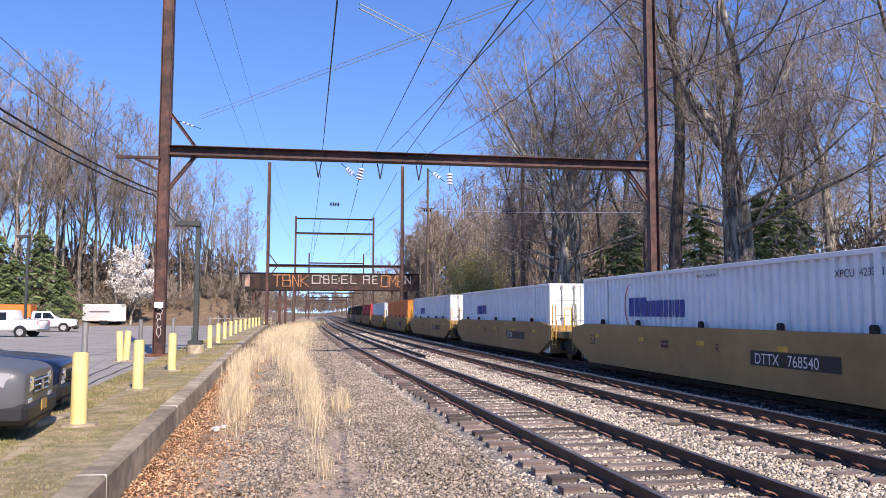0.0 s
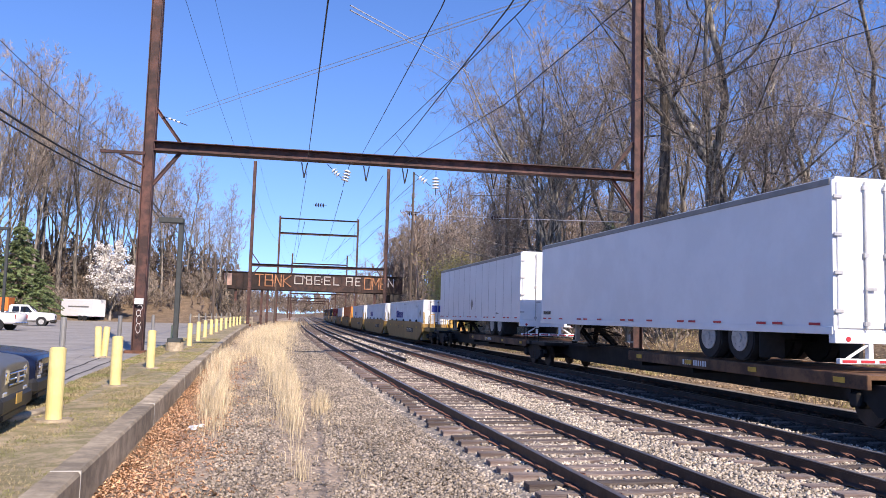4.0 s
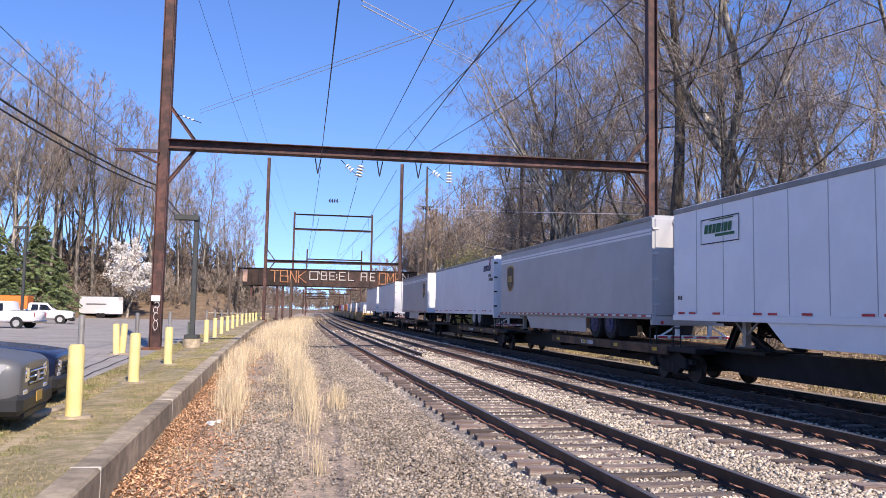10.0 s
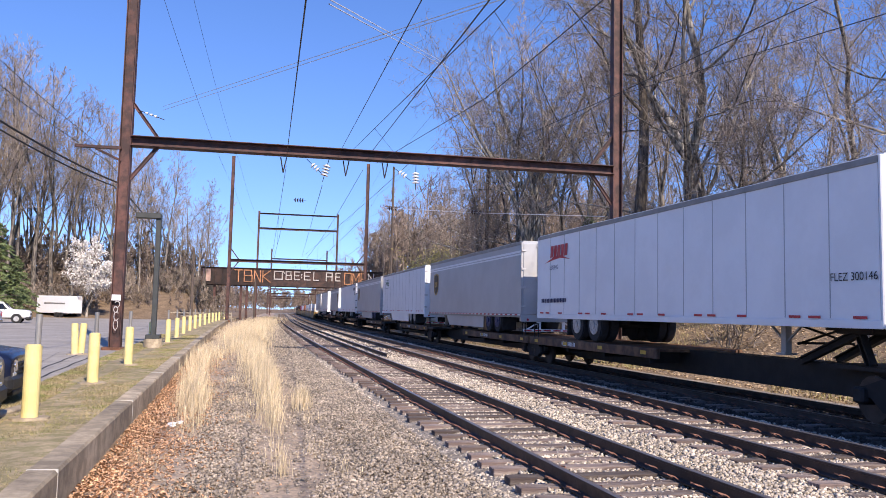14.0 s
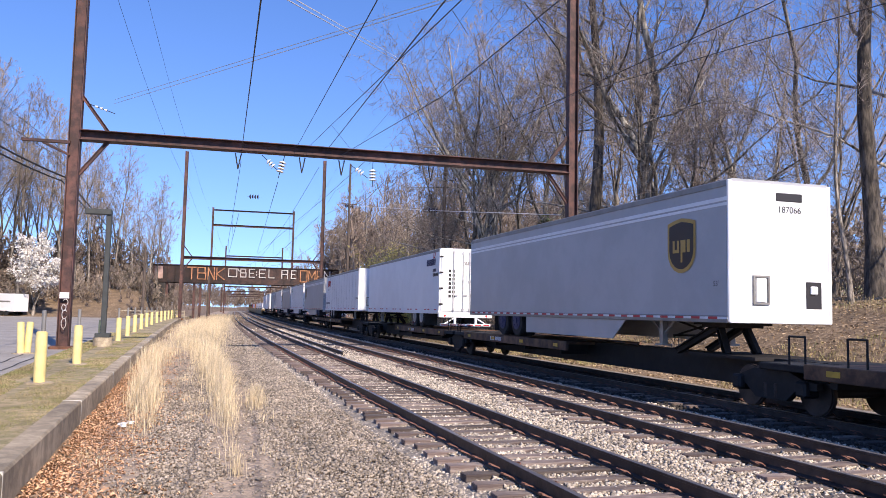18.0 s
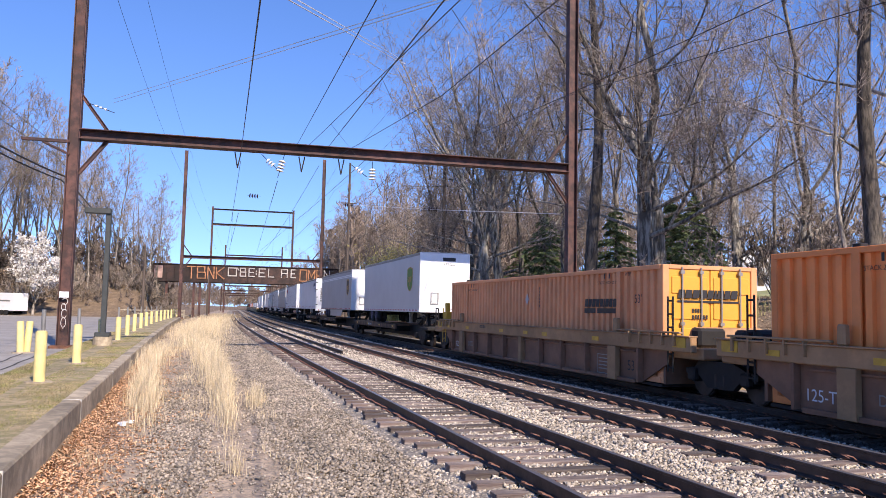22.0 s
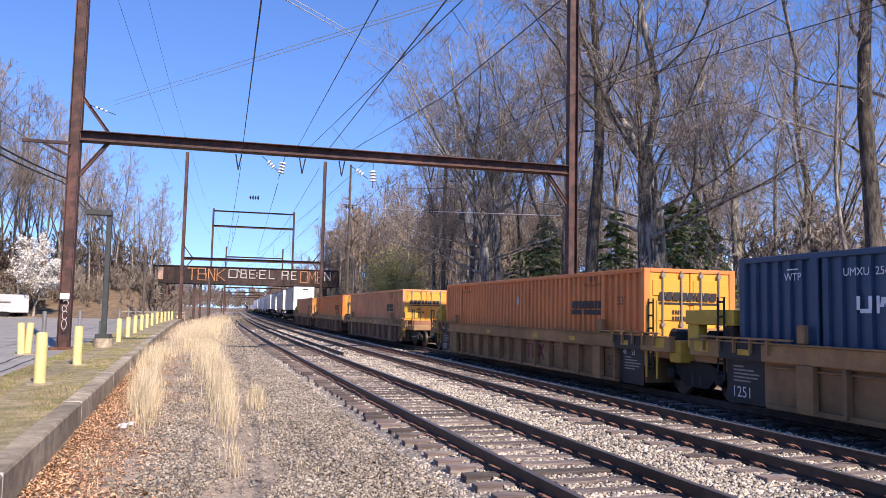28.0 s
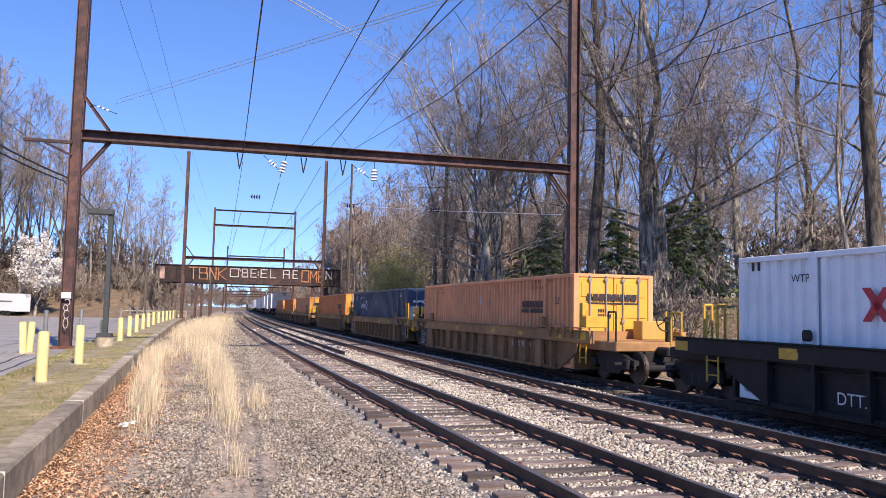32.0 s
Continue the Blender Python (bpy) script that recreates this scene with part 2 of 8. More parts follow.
def strip(name, edges, material, label, zf, kind="structure", cat="ground", a=-60, b=420, near=1.5, cols=6, jitter=0.0):
    """A sheet between two lines given as functions of y."""
    ys = stations(a, b, near)
    verts, faces = [], []
    for y in ys:
        l, r = edges(y)
        for i in range(cols + 1):
            k = i / cols
            x = l[0] + (r[0] - l[0]) * k
            yy = l[1] + (r[1] - l[1]) * k
            verts.append((x, yy, zf(k, y) + jitter * noise.noise(Vector((x * 1.3, yy * 1.3, 3)))))
    w = cols + 1
    faces = [(j * w + i, j * w + i + 1, (j + 1) * w + i + 1, (j + 1) * w + i) for j in range(len(ys) - 1) for i in range(cols)]
    return tagged(pymesh(name, verts, faces, material, smooth=True), label, cat, kind=kind)


BED = -0.235
strip("trackbed", lambda y: (centre(y, -3.3)[:2], centre(y, 10.8)[:2]), M["ballast"], "grey crushed-stone ballast bed under three tracks",
      lambda k, y: BED - 0.12 * (1 - sstep(0.115, 0.155, k)) - 0.15 * sstep(0.93, 1, k), cols=56, jitter=0.02)
strip("path", lambda y: ((wall_x(y) + 0.02, y), centre(y, -2.9)[:2]), M["path"], "cinder and gravel path between the kerb wall and the track",
      lambda k, y: -0.325, cols=12, jitter=0.03)
strip("verge", lambda y: ((wall_x(y) - 1.95 - 0.012 * y, y), (wall_x(y) - 0.3, y)), M["turf"], "thin mossy grass verge along the car park",
      lambda k, y: 0.10, cols=8, jitter=0.05, b=140)
strip("car_park", lambda y: ((-46 - 0.1 * y, y), (wall_x(y) - 1.9 - 0.012 * y, y)), M["asphalt"], "pale worn asphalt of the car park",
      lambda k, y: 0.03, cols=10, b=128, cat="car park")


# ------------------------------------------------------------ tracks
RAIL = [(-0.07, -0.18), (0.07, -0.18), (0.07, -0.165), (0.012, -0.14), (0.012, -0.045), (0.036, -0.035), (0.036, -0.006), (0.028, 0.0), (-0.028, 0.0), (-0.036, -0.006), (-0.036, -0.035), (-0.012, -0.045), (-0.012, -0.14), (-0.07, -0.165)]


def sweep(name, prof, off, a, b, materials, parent=None, label="", dz=0.0, near=1.5, top=()):
    ys = stations(a, b, near)
    n = len(prof)
    verts = []
    for y in ys:
        for px, pz in prof:
            x, yy, _ = centre(y, off + px)
            verts.append((x, yy, pz + dz))
    faces = [(j * n + i, j * n + (i + 1) % n, (j + 1) * n + (i + 1) % n, (j + 1) * n + i) for j in range(len(ys) - 1) for i in range(n)]
    faces += [tuple(range(n - 1, -1, -1)), tuple(range((len(ys) - 1) * n, len(ys) * n))]
    ob = pymesh(name, verts, faces, materials, parent, label)
    if top:
        for j in range(len(ys) - 1):
            for i in top:
                ob.data.polygons[j * n + i].material_index = 1
    return ob


for k, nm in enumerate(("near", "middle", "far")):
    tr = empty(f"railway_track_{k + 1}", label=f"{nm} curving railway track with rusty rails on wooden ties", category="track", group="railway tracks", kind="structure")
    for s in (-0.755, 0.755):
        sweep("rail", RAIL, k * SPACING + s, -110, 620, [M["rail"], M["railtop"]], tr, top=(6, 7, 8))


# ------------------------------------------------------------ kerb wall
def make_wall():
    root = empty("kerb_wall", label="low weathered concrete retaining kerb between car park and track", category="wall", kind="structure")
    y, k = -15.8, 0
    while y < 135:
        ln = 6.1 if y < 60 else 15.0
        n = 4
        verts, faces = [], []
        for i in range(n + 1):
            yy = y + 0.012 + (ln - 0.024) * i / n
            x = wall_x(yy)
            for px, pz in ((0.0, -0.55), (0.0, 0.10), (-0.025, 0.13), (-0.28, 0.135), (-0.30, 0.11), (-0.30, -0.55)):
                verts.append((x + px, yy, pz))
        for i in range(n):
            for j in range(6):
                faces.append((i * 6 + j, (i + 1) * 6 + j, (i + 1) * 6 + (j + 1) % 6, i * 6 + (j + 1) % 6))
        faces += [tuple(range(6)), tuple(range(n * 6 + 5, n * 6 - 1, -1))]
        pymesh("wall_section", verts, faces, M["concrete"], root)
        x = wall_x(y + ln)
        if y < 40:
            part("joint_filler", bbox(x - 0.29, x + 0.004, y + ln - 0.012, y + ln + 0.012, -0.5, 0.139), M["caulk"], root)
        y += ln
        k += 1


make_wall()


# ------------------------------------------------------------ bollards
def make_bollard():
    b = empty("bollard", label="yellow-painted steel bollard set in a concrete footing", category="bollard", group="bollards along the car park")
    bm = bmesh.new()
    bmesh.ops.create_cone(bm, cap_ends=True, segments=20, radius1=0.115, radius2=0.115, depth=1.08, matrix=Matrix.Translation((0, 0, 0.55)))
    bmesh.ops.bevel(bm, geom=[e for e in bm.edges if all(v.co.z > 1.0 for v in e.verts)], offset=0.02, segments=2, affect="EDGES")
    part("post", bm, M["yellow"], b, smooth=False)
    bm = bmesh.new()
    bmesh.ops.create_cone(bm, cap_ends=True, segments=10, radius1=0.30, radius2=0.27, depth=0.16, matrix=Matrix.Translation((0, 0, -0.04)))
    part("footing", bm, M["concrete"], b)
    return b


BOLLARDS = ((-3.5, 12.6), (-3.86, 18.2), (-4.13, 23.8), (-5.03, 38.7), (-5.40, 45.0), (-5.78, 51.5), (-6.1, 58), (-6.4, 64.5), (-6.7, 71.5), (-6.95, 79), (-7.15, 86), (-7.35, 93), (-7.5, 100), (-7.65, 107), (-7.8, 114), (-7.9, 121), (-8.0, 128))
_b = make_bollard()
_b.matrix_basis = pose(BOLLARDS[0][0], BOLLARDS[0][1], 0.09)
for x, y in BOLLARDS[1:]:
    copy_thing(_b, pose(x, y, 0.09, 0, 0, x * 77))
for x, y, lean in ((-6.95, 29.8, -2.5), (-6.80, 30.0, 3.0), (-5.35, 35.9, 0)):
    copy_thing(_b, pose(x, y, 0.03, 0, lean, 0))


# ------------------------------------------------------------ catenary portals
def make_portal(y, xl, xr, zl, top, name_no, mid=(), brackets=True):
    p = empty("catenary_portal", label="rusty maroon steel catenary portal spanning the tracks", category="portal", group="catenary portals")
    for x, zb in ((xl, zl), (xr, ground_z(xr, y) - 0.1)):
        bm = bmesh.new()
        beam_i(bm, (x, y, zb), (x, y, top), 0.40, 0.44, 0.03, up=(1, 0, 0))
        post = part("post", bm, M["steel"], p)
        part("base_plate", bbox(x - 0.45, x + 0.45, y - 0.4, y + 0.4, zb - 0.1, zb + 0.12, 0.03), M["rusty"], post)
    for z, dep in mid:
        bm = bmesh.new()
        beam_i(bm, (xl + 0.2, y, z), (xr - 0.2, y, z), 0.60, dep, 0.03)
        part("cross_beam", bm, M["steel"], p)
        if brackets:
            for sx, x in ((1, xl), (-1, xr)):
                for sz in (1.35, -1.35):
                    bm = bmesh.new()
                    beam_i(bm, (x + sx * 0.2, y, z + sz * 1.15), (x + sx * 1.25, y, z + 0.1 * sz), 0.14, 0.14, 0.02)
                    part("knee_brace", bm, M["steel"], p)
    return p


make_portal(33.2, -6.28, 14.80, 0.02, 23.0, 1, ((8.38, 0.40),))
make_portal(111.5, -6.95, 11.75, 0.0, 22.8, 2, ((8.3, 0.4),))
make_portal(188.0, -5.4, 12.9, -0.3, 24.6, 3, ((24.0, 0.3), (20.5, 0.45), (8.3, 0.4)), brackets=False)
make_portal(264.0, -3.1, 14.9, -0.3, 21.5, 4, ((18.2, 0.4), (8.3, 0.4)), brackets=False)
for y in (342.0, 420.0, 498.0):
    make_portal(y, -5, 14.9, -0.3, 10, 5, ((8.3, 0.4),), brackets=False)


# ------------------------------------------------------------ overbridge
M["bsteel"] = mat("blackened_bridge_steel", (0.075, 0.042, 0.034), 0.8, metal=0.1, var=0.5, scale=0.9, bump=0.2, col2=(0.035, 0.024, 0.022), stain=0.2)


def make_bridge():
    yb, x0, x1, z0, z1 = 140.0, -13.4, 17.9, 5.75, 8.75
    b = empty("overbridge", label="rusty riveted plate-girder railway bridge with painted graffiti", category="bridge")
    part("girder", bbox(x0, x1, yb, yb + 0.06, z0, z1), M["bsteel"], b)
    part("girder", bbox(x0, x1, yb + 6.0, yb + 6.06, z0, z1), M["bsteel"], b)
    bm = bmesh.new()
    box(bm, x0, x1, yb - 0.24, yb + 0.3, z1 - 0.08, z1)
    box(bm, x0, x1, yb - 0.24, yb + 0.3, z0, z0 + 0.1)
    part("flange", bm, M["bsteel"], b)
    n = 26
    for i in range(n + 1):
        x = x0 + 0.05 + (x1 - x0 - 0.1) * i / n
        part("stiffener", bbox(x - 0.03, x + 0.03, yb - 0.16, yb - 0.002, z0 + 0.11, z1 - 0.09), M["bsteel"], b)
    part("deck", bbox(x0, x1, yb + 0.35, yb + 5.95, z0 + 0.5, z0 + 0.9), M["dark"], b)
    for xa, xb in ((x0 - 1.5, x0 + 2.2), (x1 - 2.2, x1 + 3.5)):
        # dark colour stands in for shadow at the abutments
        a = part("abutment", bbox(xa, xb, yb - 0.5, yb + 7, -0.6, z0 - 0.15, 0.06), M["abutment_shade"], b, "masonry abutment coloured dark for the shadow under the bridge")
    return b


make_bridge()


# ------------------------------------------------------------ train
SPEED = 10.79
MOVERS = []          # (thing, position along the line at 16 s, half wheelbase)


def moving(ob, s, back=8.0):
    MOVERS.append((ob, s, back))
    return ob


def line_pose(s, back):
    """Pose on the far track, s metres along it from abreast of the camera."""
    xa, ya, _ = centre((s + back) * 0.9995, 2 * SPACING)
    xb, yb, _ = centre((s - back) * 0.9995, 2 * SPACING)
    return pose((xa + xb) / 2, (ya + yb) / 2, 0, 0, 0, math.degrees(math.atan2(-(xa - xb), ya - yb)))


def motions():
    for ob, s, back in MOVERS:
        walk(ob, [(t, line_pose(s + SPEED * (t - 16.0), back)) for t in range(0, 33, 2)])


M["bronze"] = mat("bronze_wagon_paint", (0.47, 0.24, 0.09), 0.65, var=0.28, scale=1.6, stain=0.22, bump=0.12)
M["bronze2"] = mat("bronze_panel_paint", (0.41, 0.205, 0.082), 0.7, var=0.3, scale=1.4, stain=0.25, bump=0.1)
M["fadered"] = mat("faded_red_paint", (0.30, 0.06, 0.05), 0.7, var=0.45, scale=5)
M["tan"] = mat("tan_wagon_paint", (0.47, 0.265, 0.125), 0.65, var=0.25, scale=1.6, stain=0.2, bump=0.12)
M["rustdeck"] = mat("rusty_deck_steel", (0.24, 0.125, 0.062), 0.75, metal=0.1, var=0.4, scale=2.2, stain=0.2, bump=0.2, col2=(0.10, 0.05, 0.03))
M["tyre"] = mat("tyre_rubber", (0.02, 0.02, 0.021), 0.85, var=0.3, scale=6)
M["rim"] = mat("painted_rim", (0.45, 0.45, 0.44), 0.5, metal=0.3, var=0.2, scale=6)
M["axlew"] = mat("wheel_tread_steel", (0.075, 0.055, 0.045), 0.55, metal=0.5, var=0.3, scale=5)
M["rodgrey"] = mat("galvanised_rod", (0.52, 0.52, 0.52), 0.45, metal=0.2, var=0.15, scale=6)
M["red"] = mat("red_paint", (0.50, 0.03, 0.04), 0.5, var=0.1)
M["navy"] = mat("dark_blue_lettering", (0.03, 0.035, 0.10), 0.6, var=0.1)
M["royal"] = mat("blue_lettering", (0.025, 0.05, 0.27), 0.6, var=0.1)
M["ink"] = mat("black_lettering", (0.02, 0.018, 0.02), 0.6, var=0.1)
M["white"] = mat("white_lettering", (0.72, 0.72, 0.72), 0.6, var=0.1)
M["gold"] = mat("gold_paint", (0.48, 0.30, 0.07), 0.5, var=0.1)
M["brown"] = mat("dark_brown_paint", (0.035, 0.020, 0.012), 0.5, var=0.1)
M["pine"] = mat("dark_green_lettering", (0.015, 0.12, 0.05), 0.6, var=0.1)
M["green"] = mat("green_paint", (0.10, 0.25, 0.03), 0.5, var=0.1)
M["safety"] = mat("safety_yellow", (0.62, 0.36, 0.04), 0.55, var=0.15, scale=4)
M["ofade"] = mat("faded_orange_paint", (0.88, 0.37, 0.16), 0.6, var=0.12, scale=1.5, stain=0.12, bump=0.05)
M["door"] = mat("orange_door_paint", (0.82, 0.38, 0.045), 0.5, var=0.08, scale=1.5, stain=0.06)

_shared = {}


def shared(key, build, material, parent, name, m=None, label="", smooth=False):
    """A part whose mesh is built once and used by all alike parts."""
    k = (key, material.name)
    if k not in _shared:
        me = bpy.data.meshes.new(name)
        bm = build()
        bm.to_mesh(me)
        bm.free()
        me.materials.append(material)
        if smooth:
            me.shade_smooth()
        _shared[k] = me
    ob = new(name, _shared[k])
    ob.parent = parent
    if m is not None:
        ob.matrix_basis = m
    if label:
        ob["label"] = label
    return ob


LEFT = Matrix(((0, 0, -1, 0), (-1, 0, 0, 0), (0, 1, 0, 0), (0, 0, 0, 1)))     # u, v, out -> a face that looks to -x
REAR = Matrix(((1, 0, 0, 0), (0, 0, -1, 0), (0, 1, 0, 0), (0, 0, 0, 1)))      # a face that looks to -y


def decal(name, polys, face, at, material, parent, label=""):
    """Flat painted shapes: polygons in u (to the reader's right) and v (up), laid on a face at a place."""
    m = Matrix.Translation(at) @ face
    V, F = [], []
    for p in polys:
        F.append(tuple(range(len(V), len(V) + len(p))))
        V += [m @ Vector((u, v, 0)) for u, v in p]
    ob = pymesh(name, V, F, material, parent, label)
    return tagged(ob, kind="stuff") if len(polys) > 1 and name != "logo" else ob


def rect(u0, u1, v0, v1, slant=0.0):
    return [(u0, v0), (u1, v0), (u1 + slant, v1), (u0 + slant, v1)]


def bars(widths, h, gap=0.25, slant=0.0):
    """A row of plain blocks in place of lettering."""
    out, u = [], 0.0
    for w in widths:
        if w > 0:
            out.append(rect(u, u + w * h, 0, h, slant * h))
        u += abs(w) * h + gap * h
    return out


def words(txt, size, face, at, material, parent, name="lettering"):
    cu = bpy.data.curves.new(name, "FONT")
    cu.body, cu.size = txt, size
    tmp = new("tmp", cu)
    bpy.context.view_layer.update()
    me = bpy.data.meshes.new_from_object(tmp.evaluated_get(bpy.context.evaluated_depsgraph_get()))
    bpy.data.objects.remove(tmp)
    bpy.data.curves.remove(cu)
    me.transform(Matrix.Translation(at) @ face)
    me.materials.clear()
    return tagged(link(name, me, material, parent), kind="stuff")


def shield(w, h):
    pts = [(-w / 2, h * 0.42), (-w * 0.25, h * 0.47), (0, h * 0.5), (w * 0.25, h * 0.47), (w / 2, h * 0.42), (w / 2, -h * 0.1)]
    pts += [(w / 2 * math.cos(t) , -h * 0.1 - h * 0.4 * math.sin(t)) for t in (0.35, 0.7, 1.05, 1.35)] + [(0, -h * 0.5)]
    pts += [(-w / 2 * math.cos(t), -h * 0.1 - h * 0.4 * math.sin(t)) for t in (1.35, 1.05, 0.7, 0.35)] + [(-w / 2, -h * 0.1)]
    return pts[::-1]


# ---- running gear
def wheel_bm(r, w, seg=24):
    bm = bmesh.new()
    tube(bm, (-w / 2, 0, 0), (w / 2, 0, 0), r, seg=seg)
    bmesh.ops.bevel(bm, geom=[e for e in bm.edges if abs(e.verts[0].co.x - e.verts[1].co.x) < 1e-4], offset=min(0.03, w / 5), segments=2, affect="EDGES")
    return bm


def disc_bm(r0, r1, w):
    """A ring with a dished hub."""
    bm = bmesh.new()
    bmesh.ops.create_cone(bm, cap_ends=True, segments=20, radius1=r0, radius2=r0 * 0.96, depth=w, matrix=Matrix.Rotation(math.pi / 2, 4, "Y"))
    tube(bm, (-w * 0.8, 0, 0), (w * 0.8, 0, 0), r1, seg=12)
    for k in range(8):
        a = k * math.pi / 4
        tube(bm, (-w * 0.7, math.cos(a) * r0 * 0.7, math.sin(a) * r0 * 0.7), (w * 0.7, math.cos(a) * r0 * 0.7, math.sin(a) * r0 * 0.7), r0 * 0.09, seg=6)
    return bm


def side_frame_bm():
    bm = bmesh.new()
    prof = [(-1.2, 0.50), (-1.2, 0.62), (-0.85, 0.66), (-0.45, 0.80), (0.45, 0.80), (0.85, 0.66), (1.2, 0.62), (1.2, 0.50), (0.7, 0.47), (0.42, 0.24), (-0.42, 0.24), (-0.7, 0.47)]
    for s in (-0.07, 0.07):
        vs = [bm.verts.new((s, y, z)) for y, z in prof]
        bm.faces.new(vs if s > 0 else vs[::-1])
    bm.verts.ensure_lookup_table()
    n = len(prof)
    for i in range(n):
        j = (i + 1) % n
        bm.faces.new((bm.verts[i], bm.verts[j], bm.verts[n + j], bm.verts[n + i]))
    return bm


def bogie(root, y):
    for dy in (-0.89, 0.89):
        for sx in (-1, 1):
            w = shared("railwheel", lambda: wheel_bm(0.42, 0.13), M["axlew"], root, "wheel", pose(sx * 0.755, y + dy, 0.42))
        shared("axle", lambda: rods([((-1.1, 0, 0), (1.1, 0, 0))], 0.09, 10), M["dark"], root, "axle", pose(0, y + dy, 0.42))
        for sx in (-1, 1):
            shared("axlebox", lambda: bbox(-0.08, 0.08, -0.13, 0.13, -0.14, 0.14, 0.04), M["dark"], root, "axle_box", pose(sx * 1.10, y + dy, 0.5))
    for sx in (-1, 1):
        shared("sideframe", side_frame_bm, M["dark"], root, "side_frame", pose(sx * 1.0, y, 0))
        for k in (-0.14, 0.14):
            shared("spring", lambda: rods([((0, 0, 0), (0, 0, 0.26))], 0.06, 10), M["rail"], root, "spring", pose(sx * 1.03, y + k, 0.28))
    shared("bolster", lambda: bbox(-1.05, 1.05, -0.2, 0.2, 0.42, 0.78, 0.04), M["dark"], root, "bolster", pose(0, y, 0))


# ---- containers
def corrugated(length, x, z0, z1, sign, depth=0.075, period=0.30):
    """A corrugated side sheet along y."""
    n = int(length / period)
    ys, xs = [], []
    for k in range(n):
        b = -length / 2 + k * length / n
        p = length / n
        for f, d in ((0.0, 0), (0.34, 0), (0.42, 1), (0.84, 1), (0.92, 0)):
            ys.append(b + f * p)
            xs.append(x - depth * d)
    ys.append(length / 2)
    xs.append(x)
    V, F = [], []
    for yy, xx in zip(ys, xs):
        V += [(sign * xx, yy, z0), (sign * xx, yy, z1)]
    for i in range(len(ys) - 1):
        q = (2 * i, 2 * i + 2, 2 * i + 3, 2 * i + 1)
        F.append(q if sign > 0 else q[::-1])
    return V, F


def lock_rod_bm(z0, z1):
    bm = rods([((0, 0, z0), (0, 0, z1))], 0.022, 8)
    for z in (z0 + 0.12, (z0 + z1) / 2, z1 - 0.12):
        box(bm, -0.05, 0.05, -0.03, 0.03, z - 0.04, z + 0.04)
    box(bm, -0.03, 0.20, -0.035, -0.015, z0 + 0.75, z0 + 0.80)
    return bm


